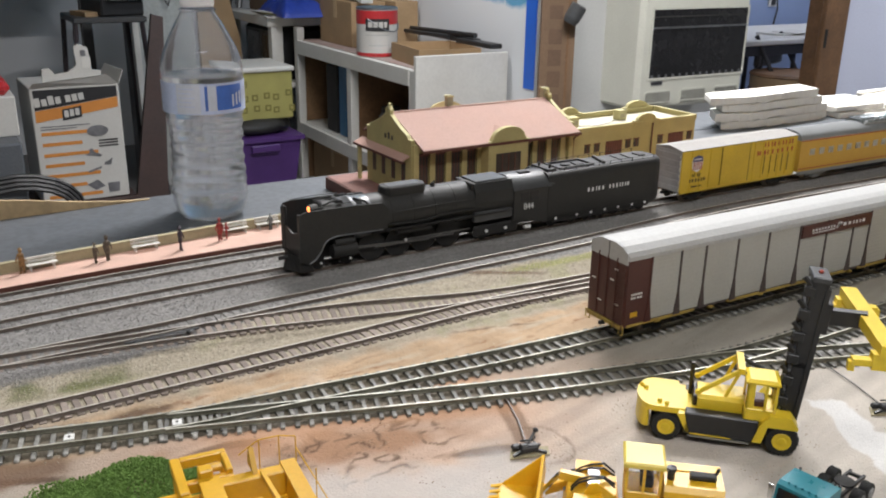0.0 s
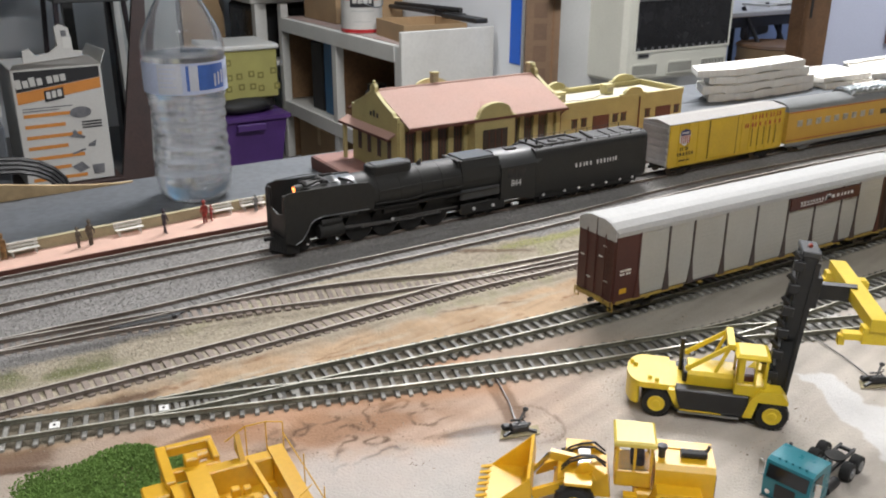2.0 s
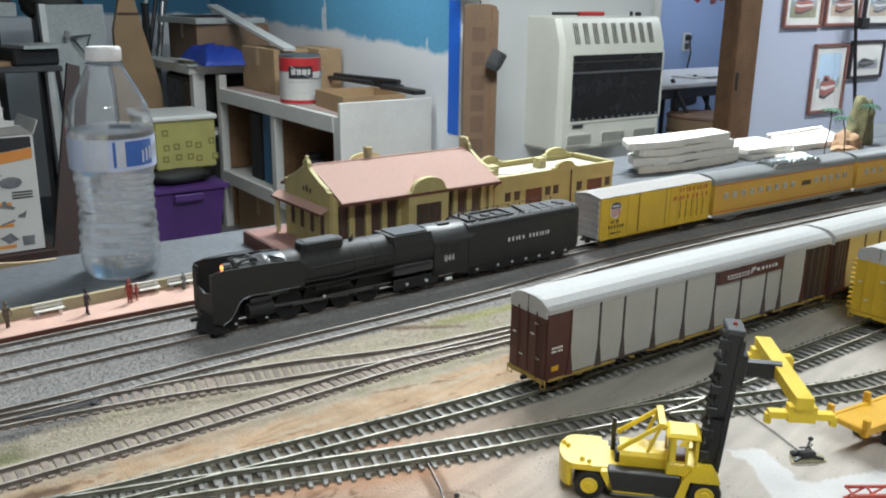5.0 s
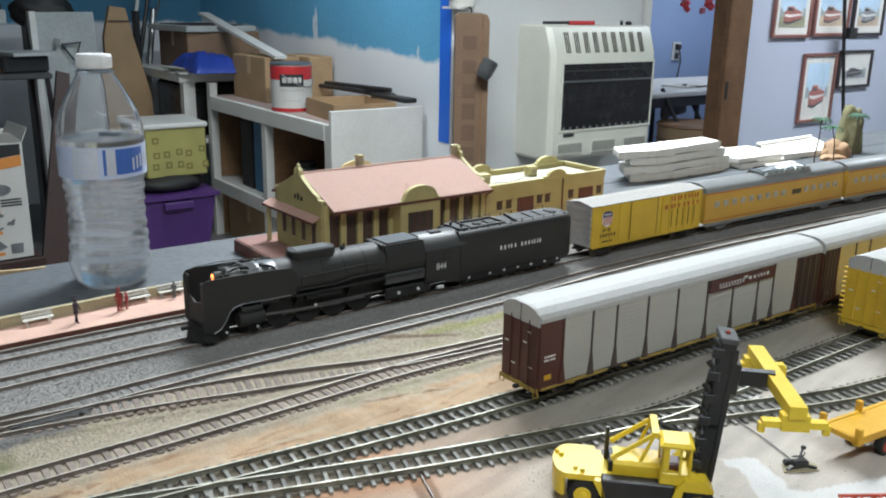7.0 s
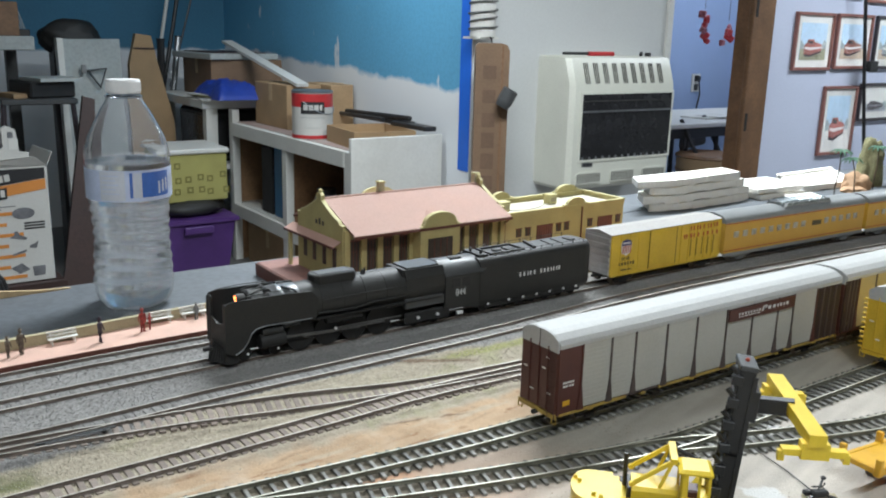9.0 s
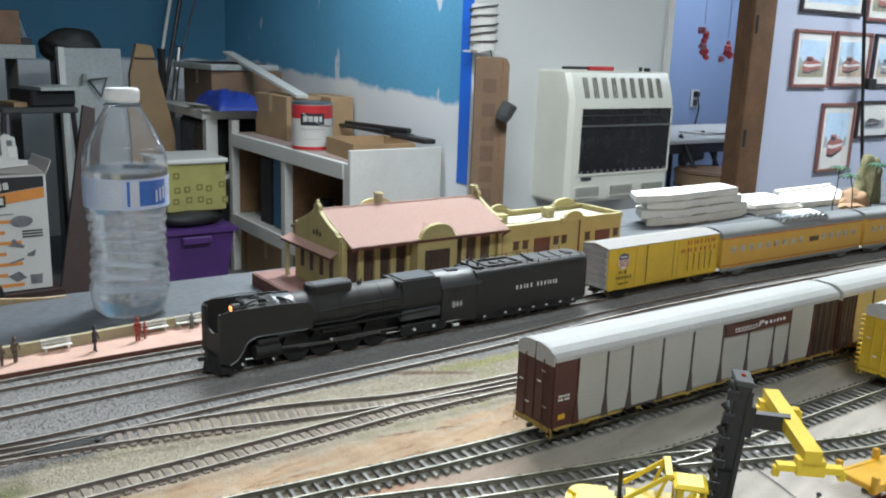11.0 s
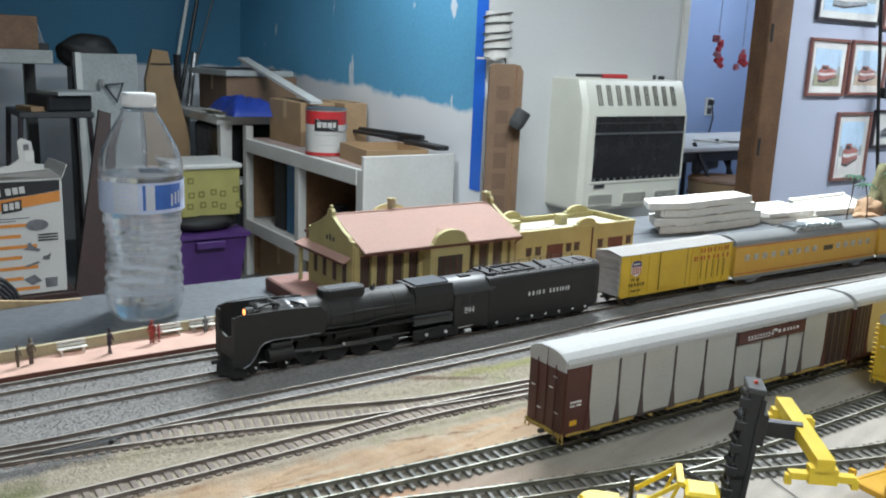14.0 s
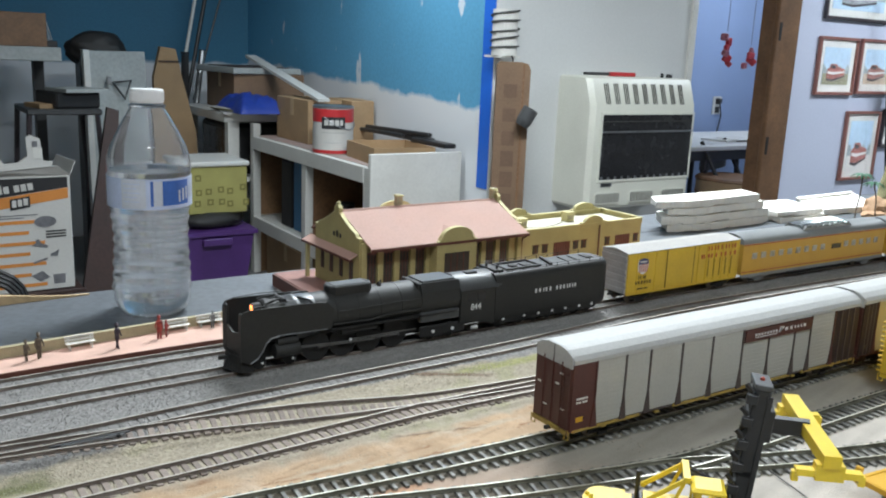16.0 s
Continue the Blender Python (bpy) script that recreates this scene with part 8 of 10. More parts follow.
def palm(x, y, h, lean, seed):
    rnd = random.Random(seed)
    t = thing("palm_tree", pose(x, y, -0.002), "small plastic model palm with drooping green fronds", "model tree", "model palms behind the train")
    pts = [(lean * h * (i / 8) ** 1.4, 0.001 * math.sin(i), h * i / 8) for i in range(9)]
    part("trunk", tube(pts, 0.0011, 7), M_TWIG, t)
    top = Vector(pts[-1])
    for i in range(11):
        a = 2 * math.pi * i / 11 + rnd.uniform(-0.2, 0.2)
        ln = rnd.uniform(0.016, 0.022)
        bm = bmesh.new()
        prev = None
        for k in range(7):
            u = k / 6
            p = top + Vector((math.cos(a) * ln * u, math.sin(a) * ln * u, 0.005 * math.sin(u * 2.2) - 0.010 * u * u))
            wd = 0.0030 * math.sin(math.pi * (0.12 + 0.86 * u))
            n = Vector((-math.sin(a), math.cos(a), 0)) * wd
            cur = [bm.verts.new(p - n - Vector((0, 0, 0.001))), bm.verts.new(p + Vector((0, 0, 0.0006))), bm.verts.new(p + n - Vector((0, 0, 0.001)))]
            if prev:
                bm.faces.new((prev[0], prev[1], cur[1], cur[0]))
                bm.faces.new((prev[1], prev[2], cur[2], cur[1]))
            prev = cur
        bmesh.ops.solidify(bm, geom=bm.faces[:], thickness=0.0003)
        part("frond", bm, M_PALM, t)
    return t


palm(1.034, 0.450, 0.080, 0.10, 1)
palm(1.096, 0.450, 0.064, -0.28, 2)
palm(1.172, 0.460, 0.078, 0.04, 3)


def rock(x, y, sx, sy, sz, seed, material, label):
    bm = bmesh.new()
    bmesh.ops.create_icosphere(bm, subdivisions=4, radius=1.0)
    for v in bm.verts:
        n = noise.fractal(v.co * 1.6 + Vector((seed, 0, 0)), 1.0, 2.0, 4)
        v.co *= 1 + 0.28 * n
        v.co = Vector((v.co.x * sx, v.co.y * sy, max(-0.4, v.co.z) * sz))
    ob = part("rock", bm, material, None)
    ob.location = (x, y, -0.002 + 0.4 * sz)
    smooth(ob, 60)
    return tagged(ob, label, "rock", "model rocks behind the train")


rock(1.150, 0.480, 0.030, 0.022, 0.022, 4.2, M_ROCK, "rounded tan model rock on the back board")
rock(1.125, 0.470, 0.026, 0.018, 0.007, 7.2, M_ROCK, "low flat tan model rock by the palms")
rock(1.225, 0.500, 0.026, 0.022, 0.065, 9.1, M_MOSSROCK, "tall mossy model rock pillar")

# curved plywood edge behind the grey strip
t = thing("plywood_edge", Matrix.Identity(4), "curved plywood edging strip with a pale top edge", "board")
bm = bmesh.new()
secs = []
for i in range(25):
    u = i / 24
    x = -0.62 + 0.43 * u
    h = 0.024 * (1 - step(0.55, 1.0, u)) + 0.004 * math.sin(u * 7) * (1 - u)
    y = 0.492 + 0.022 * u
    secs.append([(x, y, -0.004), (x, y + 0.004, -0.004), (x, y + 0.004, -0.001 + h), (x, y, -0.001 + h)])
loft(secs, True, bm)
part("panel", bm, M_WOOD_PALE, t)

# ---------------------------------------------------------------- the room's things
M_HEATER = mat("cream_enamel", (0.66, 0.66, 0.58), 0.35, var=0.05, scale=6, fine=120, bump=0.03, tint=(0.5, 0.48, 0.4))
M_HEATER_DARK = mat("sooty_ceramic_panel", (0.020, 0.020, 0.022), 0.25, var=0.2, scale=10, fine=120, bump=0.05)
M_SLOT = mat("dark_vent_slot", (0.05, 0.05, 0.045), 0.7, var=0.1, scale=20, fine=100, bump=0.0)
M_TAPE = mat("blue_masking_tape", (0.015, 0.13, 0.62), 0.6, var=0.06, scale=20, fine=200, bump=0.05)
M_RED = mat("red_plastic", (0.50, 0.03, 0.035), 0.4, var=0.1, scale=20, fine=200, bump=0.05)
M_PURPLE = mat("purple_tote_plastic", (0.085, 0.035, 0.17), 0.4, var=0.08, scale=10, fine=100, bump=0.05)
M_FABRIC_YELLOW = mat("olive_yellow_box_fabric", (0.36, 0.335, 0.11), 0.8, var=0.08, scale=10, fine=200, bump=0.1)
M_FABRIC_MARK = mat("dull_olive_square", (0.20, 0.18, 0.05), 0.8, var=0.1, scale=10, fine=200, bump=0.0)
M_TARP_BLUE = mat("blue_tarpaulin", (0.02, 0.05, 0.32), 0.45, var=0.12, scale=12, fine=120, bump=0.3, dist=0.004)
M_BOARD_GREY = mat("stained_grey_white_panel", (0.40, 0.42, 0.41), 0.6, var=0.14, scale=5, fine=60, bump=0.1, tint=(0.22, 0.24, 0.22))
M_DARKWOOD = mat("dark_brown_plank", (0.045, 0.022, 0.018), 0.6, var=0.2, scale=8, fine=80, bump=0.15)
M_ORANGE_BAND = mat("orange_carton_print", (0.62, 0.24, 0.05), 0.6, var=0.05, scale=10, fine=150, bump=0.0)
M_CARTON = mat("white_carton", (0.55, 0.54, 0.51), 0.65, var=0.05, scale=6, fine=120, bump=0.08, tint=(0.5, 0.48, 0.45))
M_PRINT_BLACK = mat("black_carton_print", (0.02, 0.02, 0.022), 0.6, var=0.05, scale=10, fine=150, bump=0.0)
M_GREY_PRINT = mat("grey_carton_print", (0.16, 0.16, 0.17), 0.6, var=0.2, scale=30, fine=150, bump=0.0)
M_CANVAS = mat("pale_picture_mat", (0.62, 0.61, 0.57), 0.7, var=0.03, scale=10, fine=100, bump=0.0)
M_CARD_DARK = mat("dark_brown_carton", (0.20, 0.125, 0.075), 0.75, var=0.14, scale=7, fine=120, bump=0.15)
M_CARD_PRINT = mat("faded_carton_print", (0.145, 0.088, 0.055), 0.75, var=0.1, scale=12, fine=120, bump=0.05)
M_PRINT_RED = mat("print_dull_red", (0.36, 0.12, 0.10), 0.5, var=0.2, scale=14, fine=60, bump=0.0)
M_BINDER = mat("blue_binder_cover", (0.05, 0.17, 0.34), 0.5, var=0.1, scale=10, fine=100, bump=0.05)
M_FRAME_RED = mat("reddish_wood_frame", (0.30, 0.13, 0.105), 0.45, var=0.12, scale=20, fine=100, bump=0.1)
M_FRAME_DARK = mat("dark_frame", (0.05, 0.04, 0.045), 0.4, var=0.1, scale=20, fine=100, bump=0.05)
M_HILL_INK = mat("print_hill_grey", (0.33, 0.38, 0.38), 0.5, var=0.3, scale=25, fine=90, bump=0.0)
M_SKY_INK = mat("print_sky_blue", (0.40, 0.54, 0.66), 0.5, var=0.1, scale=8, fine=60, bump=0.0, tint=(0.4, 0.5, 0.6))
M_LAND_INK = mat("print_green_land", (0.27, 0.27, 0.17), 0.5, var=0.2, scale=12, fine=60, bump=0.0)
M_SAND_INK = mat("print_sand", (0.46, 0.36, 0.26), 0.5, var=0.15, scale=12, fine=60, bump=0.0)
M_GREY_INK = mat("print_grey", (0.30, 0.31, 0.33), 0.5, var=0.3, scale=12, fine=60, bump=0.0)


def heater():
    t = thing("gas_heater", pose(2.11, 2.28, -0.375), "cream wall-mounted gas heater with dark glass front", "heater")
    W, D, H = 0.615, 0.22, 0.550
    secs = []
    for z, y0, e in ((0.0, 0.020, 0.010), (0.012, 0.004, 0.002), (0.060, 0.0, 0.0), (H - 0.115, 0.0, 0.0), (H - 0.030, 0.028, 0.0), (H - 0.006, 0.040, 0.002), (H, 0.052, 0.010)):
        secs.append([(e + 0.018, y0, z), (W - e - 0.018, y0, z), (W - e, y0 + 0.020, z), (W - e, D, z), (e, D, z), (e, y0 + 0.020, z)])
    smooth(part("casing", loft(secs), M_HEATER, t), 30)
    top = H - 0.115
    # dark burner window with recessed frame
    fr = bmesh.new()
    x0, x1, z0, z1 = 0.058, 0.592, 0.128, 0.398
    bx(x0 - 0.010, -0.004, z0 - 0.010, x1 + 0.010, 0.006, z0, bm=fr)
    bx(x0 - 0.010, -0.004, z1, x1 + 0.010, 0.006, z1 + 0.010, bm=fr)
    bx(x0 - 0.010, -0.004, z0, x0, 0.006, z1, bm=fr)
    bx(x1, -0.004, z0, x1 + 0.010, 0.006, z1, bm=fr)
    part("window_frame", fr, M_HEATER, t)
    w = part("burner_window", bx(x0, -0.002, z0, x1, 0.004, z1), M_HEATER_DARK, t, "dark ceramic burner window")
    part("guard_bar", bx(x0, -0.007, z1 - 0.075, x1, -0.003, z1 - 0.067), M_STEEL, w)
    part("guard_bar", bx(x0, -0.006, z1 - 0.030, x1, -0.003, z1 - 0.026), M_SLOT, w)
    for i in range(14):
        x = x0 + 0.015 + i * (x1 - x0 - 0.03) / 13
        part("burner_tab", bx(x - 0.006, -0.004, z0 + 0.002, x + 0.006, -0.001, z0 + 0.012), M_STEEL, w)
    # upper louvre groups lie on the sloping front
    for i in range(9):
        xc = 0.085 + i * 0.0545
        for dx in (-0.010, 0.0, 0.010):
            bm = bmesh.new()
            beam((xc + dx, 0.0005, H - 0.108), (xc + dx, 0.0275, H - 0.026), 0.0030, 0.003, bm, (0, 1, 0))
            part("louvre_slot", bm, M_SLOT, t)
    for xc in (0.115, 0.315, 0.510):
        g = part("lower_grille", loft([[(xc + sx * 0.072, -0.0035 if k else 0.004, 0.050 + sz * 0.026) for sx, sz in ((-1, -1), (1, -1), (1.0, 0.6), (0.75, 1), (-0.75, 1), (-1.0, 0.6))] for k in (0, 1)]), M_HEATER, t)
        for i in range(15):
            x = xc - 0.064 + i * 0.0091
            part("grille_slot", bx(x - 0.0016, -0.0050, 0.030, x + 0.0016, -0.0030, 0.069), M_SLOT, g)
    part("name_plate", bx(0.075, -0.003, 0.098, 0.135, 0.001, 0.114), M_STEEL, t, "small grey plate with dark bars")
    bars(t, 0.080, 0.130, -0.0035, 0.102, 0.110, (1, 1, 1, 1, 1), M_PRINT_BLACK, "small dark lettering as bars", proud=0.0008)
    part("control_knob", lathe([(0.014, 0), (0.014, 0.012), (0.011, 0.016), (0.0002, 0.016)], 18, None, Matrix.Translation((W - 0.075, 0.11, H))), M_BLACK, t)
    part("igniter", lathe([(0.007, 0), (0.007, 0.018), (0.0002, 0.020)], 14, None, Matrix.Translation((W - 0.130, 0.10, H))), M_BLACK, t)
    return t


heater()
t = thing("gas_lighter", pose(2.315, 2.40, 0.1750, 0, 0, 0), "red and black long gas lighter on the heater", "lighter")
part("handle", bx(-0.02, -0.012, 0.0, 0.13, 0.012, 0.018, 0.005), M_RED, t, "red handle")
part("barrel", bar((-0.02, 0, 0.010), (-0.16, 0, 0.010), 0.006, 10), M_BLACK, t)

# tall carton with bold print, wire roll over it, tape at the corner
t = thing("tall_carton", pose(1.632, 2.300, FLOOR_Z, 0, 0, -32), "tall narrow brown carton with faded print, standing upright", "box")
out = [(0.0, 0.0), (0.126, 0.0), (0.126, 1.145), (0.116, 1.166), (0.095, 1.172), (0.012, 1.172), (0.0, 1.160)]
part("carton", prism(out, "y", 0.0, 0.070), M_CARD_DARK, t)
part("edge_tape", bx(0.096, -0.002, 0.0, 0.104, -0.0005, 1.165), M_WOOD_DARK, t)
for k, (z, h) in enumerate(((0.62, 0.055), (0.70, 0.060), (0.78, 0.060), (0.86, 0.055), (0.95, 0.050), (1.04, 0.050))):
    part("print_bar", bx(0.028, -0.0015, z, 0.078, -0.0004, z + h), M_CARD_PRINT, t)
cup = part("bracket_cup", lathe([(0.024, 0), (0.030, 0.02), (0.030, 0.070), (0.024, 0.074), (0.0002, 0.074)], 20, None, Matrix.Translation((0.098, -0.034, 0.940)) @ Matrix.Rotation(radians(28), 4, "Y")), M_DECK, t, "grey cup hung on the carton")
t = thing("wire_roll", pose(1.752, 2.425, 0.243), "coiled wire round a white paper roll", "wire roll")
part("core", bar((0, 0, 0), (0, 0, 0.175), 0.050, 24), M_WHITE_PAINT, t)
part("coil", tube([((0.054 + 0.003 * math.sin(a * 0.9)) * math.cos(a * 0.35), 0.056 * math.sin(a * 0.35), 0.012 + 0.0018 * a + 0.004 * math.sin(a * 0.23)) for a in range(88)], 0.0035, 6), M_DECK, t, "dark wire coil")
part("hook", tube([(0, -0.05, 0.0), (0, -0.06, -0.01), (0.0, -0.062, -0.03)], 0.003, 6), M_BLACK, t)
part("foot_shelf", bx(-0.045, -0.04, -0.008, 0.05, 0.068, 0.0), M_WHITE_PAINT, t)
tagged(part("trim_blue_tape", bx(1.7565, 2.502, -0.30, 1.7598, 2.575, CEIL_Z - 0.002), M_TAPE, None), "long strip of blue masking tape on the wall corner", "tape", "", "structure")

# doorway
tagged(part("trim_door_left", bx(2.872, 2.485, FLOOR_Z, 2.905, 2.635, 1.12), M_WHITE_PAINT, None), "white-painted door lining", "door frame", "", "structure")
d = thing("door_post", pose(3.475, 2.468, FLOOR_Z), "thick brown wooden post at the doorway", "post")
part("post", bx(0, 0.0, 0, 0.172, 0.030, 2.40, 0.004), M_WOOD_DARK, d)
part("inner_strip", bx(0.060, 0.031, 0, 0.164, 0.150, 2.40), M_WOOD_DARK, d)
for z in (0.75, 1.32, 1.66):
    part("hinge", bx(0.012, -0.003, z, 0.030, 0.003, z + 0.09), M_LOCO_DULL, d)


def picture(x0, x1, z0, z1, frame_mat, subject, label):
    t = thing("framed_picture", pose(x0, 2.4975, z0), label, "picture", "framed pictures on the wall")
    W, H, f = x1 - x0, z1 - z0, 0.017
    for a in ((0, 0, W, f), (0, H - f, W, H), (0, f, f, H - f), (W - f, f, W, H - f)):
        part("frame_rail", bx(a[0], -0.020, a[1], a[2], 0.0, a[3], 0.002), frame_mat, t)
    part("mat_board", bx(f, -0.008, f, W - f, -0.002, H - f), M_CANVAS, t)
    m = 0.055
    pw, ph = W - 2 * m, H - 2 * m
    sky, land, obj = subject
    pr = part("print", bx(m, -0.0095, m, W - m, -0.0082, H - m), sky, t)
    part("print_ground", bx(m, -0.0108, m, W - m, -0.0096, m + ph * 0.30), land, pr)
    hills = [(m, m + ph * 0.30)] + [(m + pw * i / 12, m + ph * (0.46 + 0.09 * math.sin(i * 1.7 + W * 40) + 0.05 * math.sin(i * 3.1))) for i in range(13)] + [(W - m, m + ph * 0.30)]
    part("print_hills", prism(hills[::-1], "y", -0.0103, -0.0094), M_HILL_INK, pr)
    if obj:
        # an engine seen three-quarter on: nose, long hood, cab roof and a dark skirt
        x, z = m + pw * 0.16, m + ph * 0.16
        e = part("print_engine", prism([(x, z), (x + pw * 0.22, z - ph * 0.03), (x + pw * 0.66, z + ph * 0.10), (x + pw * 0.66, z + ph * 0.27), (x + pw * 0.40, z + ph * 0.32), (x + pw * 0.34, z + ph * 0.40), (x + pw * 0.12, z + ph * 0.40), (x + pw * 0.08, z + ph * 0.30), (x, z + ph * 0.26)], "y", -0.0122, -0.0109), obj, pr)
        part("print_band", prism([(x + pw * 0.02, z + ph * 0.14), (x + pw * 0.22, z + ph * 0.11), (x + pw * 0.66, z + ph * 0.17), (x + pw * 0.66, z + ph * 0.21), (x + pw * 0.22, z + ph * 0.18), (x + pw * 0.02, z + ph * 0.20)], "y", -0.0128, -0.0121), M_CANVAS if obj != M_FRAME_DARK else M_GREY_INK, e)
        part("print_window", prism([(x + pw * 0.12, z + ph * 0.29), (x + pw * 0.31, z + ph * 0.27), (x + pw * 0.31, z + ph * 0.35), (x + pw * 0.12, z + ph * 0.37)], "y", -0.0128, -0.0121), M_FRAME_DARK, e)
        part("print_skirt", prism([(x, z - ph * 0.04), (x + pw * 0.22, z - ph * 0.08), (x + pw * 0.66, z + ph * 0.06), (x + pw * 0.66, z + ph * 0.10), (x + pw * 0.22, z - ph * 0.02), (x, z + ph * 0.01)], "y", -0.0128, -0.0109), M_FRAME_DARK, pr)
    g = part("glazing", bx(f, -0.0160, f, W - f, -0.0148, H - f), M_CLEAR, t)
    g.visible_shadow = False
    return t


M_CLEAR = glass("picture_glass", (1, 1, 1), 0.01, 1.2)
picture(3.860, 4.205, 0.105, 0.410, M_FRAME_RED, (M_SKY_INK, M_LAND_INK, M_PRINT_RED), "framed picture of a red locomotive, reddish wood frame")
picture(4.236, 4.585, 0.112, 0.412, M_FRAME_RED, (M_SKY_INK, M_SAND_INK, M_FRAME_RED), "framed picture of a dark red locomotive, reddish frame")
picture(3.872, 4.455, 0.498, 0.800, M_FRAME_DARK, (M_GREY_INK, M_SKY_INK, M_GREY_INK), "wide framed picture in greys, dark frame")
picture(4.490, 4.900, 0.480, 0.800, M_FRAME_RED, (M_SKY_INK, M_LAND_INK, M_PRINT_RED), "framed landscape picture, reddish wood frame")
picture(4.190, 4.520, -0.370, 0.018, M_FRAME_RED, (M_SKY_INK, M_CANVAS, M_PRINT_RED), "upright framed picture of a red locomotive, pale ground")
picture(4.548, 4.900, -0.190, 0.030, M_FRAME_DARK, (M_CANVAS, M_GREY_INK, M_FRAME_DARK), "framed black-and-white locomotive picture, dark frame")
picture(4.625, 4.960, 0.112, 0.412, M_FRAME_DARK, (M_SKY_INK, M_SAND_INK, M_GREY_INK), "framed picture of a grey train, dark frame")
t = thing("hanging_cable", pose(4.50, 2.42, -0.20), "black cable hanging in front of the picture wall", "cable")
part("cable", tube([(-0.30, 0, 1.6), (-0.16, 0, 0.8), (-0.03, 0, 0.2), (0.09, 0, -0.3)], 0.010, 8), M_BLACK, t)
part("clip", bx(-0.03, -0.02, 0.30, 0.05, 0.02, 0.36, 0.004), M_BLACK, t)

# the next room, through the doorway
t = thing("wall_outlet", pose(4.92, 3.995, -0.06), "pale double wall outlet with a black plug and cord", "outlet")
part("plate", bx(-0.045, -0.006, -0.065, 0.045, 0.004, 0.065, 0.003), M_WHITE_PAINT, t)
for z in (-0.032, 0.032):
    part("socket", bx(-0.022, -0.010, z - 0.022, 0.022, -0.005, z + 0.022, 0.004), M_DECK, t)
part("plug", bx(-0.02, -0.035, 0.015, 0.02, -0.008, 0.05, 0.004), M_BLACK, t)
part("cord", tube([(0, -0.03, 0.02), (0.01, -0.04, -0.08), (-0.03, -0.05, -0.20), (-0.02, -0.05, -0.30)], 0.006, 6), M_BLACK, t)
t = thing("folding_table", pose(4.35, 3.36, FLOOR_Z + 0.03), "white-topped folding table with black steel legs", "table")
part("tabletop", bx(-0.75, -0.30, 0.660, 0.75, 0.45, 0.690, 0.006), M_WHITE_PAINT, t, "white laminate top")
part("apron", bx(-0.72, -0.27, 0.600, 0.72, -0.25, 0.660), M_BLACK, t)
for x in (-0.55, 0.10, 0.60):
    for y in (-0.24, 0.40):
        part("leg", bar((x, y, -0.03), (x * 0.94, y, 0.66), 0.016, 10), M_BLACK, t)
    part("brace", bar((x, -0.24, 0.25), (x + 0.16, -0.10, 0.63), 0.010, 8), M_BLACK, t)
t = thing("paper_sheets", pose(4.18, 3.30, FLOOR_Z + 0.720, 0, 0, 12), "loose white paper sheets on the table", "paper")
part("sheet", bx(-0.12, -0.09, 0, 0.12, 0.09, 0.012), M_CANVAS, t)
part("sheet", bx(-0.02, -0.13, 0.012, 0.22, 0.04, 0.016), M_CARTON, t)
t = thing("marker_pen", pose(4.52, 3.22, FLOOR_Z + 0.728, 0, 90, 10), "black marker pen on the table", "pen")
part("barrel", lathe([(0.002, 0), (0.008, 0.01), (0.009, 0.12), (0.006, 0.15), (0.0005, 0.152)], 12), M_BLACK, t)
t = thing("folding_chair", pose(4.02, 3.00, FLOOR_Z, 0, 0, 20), "black folding chair pushed against the table", "chair")
part("seat", bx(-0.20, -0.20, 0.43, 0.20, 0.20, 0.455, 0.01), M_BLACK, t)
part("backrest", bx(-0.20, 0.17, 0.56, 0.20, 0.20, 0.72, 0.012), M_BLACK, t)
for s in (-1, 1):
    part("leg", bar((s * 0.19, -0.22, 0), (s * 0.19, 0.20, 0.74), 0.012, 10), M_BLACK, t)
    part("leg", bar((s * 0.17, 0.24, 0), (s * 0.17, -0.12, 0.45), 0.012, 10), M_BLACK, t)
t = thing("wicker_basket", pose(3.86, 2.95, FLOOR_Z), "tall round brown wicker basket on the floor", "basket")
bk = part("bowl", lathe([(0.02, 0), (0.15, 0.0), (0.19, 0.20), (0.20, 0.54), (0.195, 0.55), (0.18, 0.54), (0.17, 0.20), (0.13, 0.02), (0.02, 0.02)], 36), M_CARD, t)
smooth(bk, 40)
for z in (0.22, 0.30, 0.38, 0.46, 0.54):
    r = 0.186 + 0.012 * (z / 0.54)
    part("weave_band", lathe([(r - 0.004, z - 0.012), (r + 0.010, z), (r - 0.004, z + 0.012)], 36), M_WOOD_DARK, bk)


def hanging_pack(x, y, z, n):
    t = thing("hanging_ornament", pose(x, y, z), "red shiny ornament pack hanging on a thread", "ornament", "red ornaments hung in the next room")
    part("thread", bar((0, 0, 0), (0, 0, CEIL_Z - z), 0.0018, 5), M_GREY_PRINT, t)
    rnd = random.Random(n)
    for i in range(2 * n):
        a, b = rnd.uniform(-0.028, 0.028), rnd.uniform(-38, 38)
        w, h = rnd.uniform(0.018, 0.032), rnd.uniform(0.014, 0.026)
        m = pose(a, rnd.uniform(-0.02, 0.02), -0.035 - i * 0.031, rnd.uniform(-25, 25), b, rnd.uniform(-50, 50))
        part("pouch", bx(-w, -0.012, -h, w, 0.012, h, 0.007, None, m), M_RED if i % 3 else M_RED_DULL, t)


M_RED_DULL = mat("dull_pinkish_foil", (0.42, 0.13, 0.15), 0.3, var=0.3, scale=60, fine=200, bump=0.1)
hanging_pack(3.990, 3.20, 0.435, 3)
hanging_pack(4.220, 3.20, 0.365, 2)

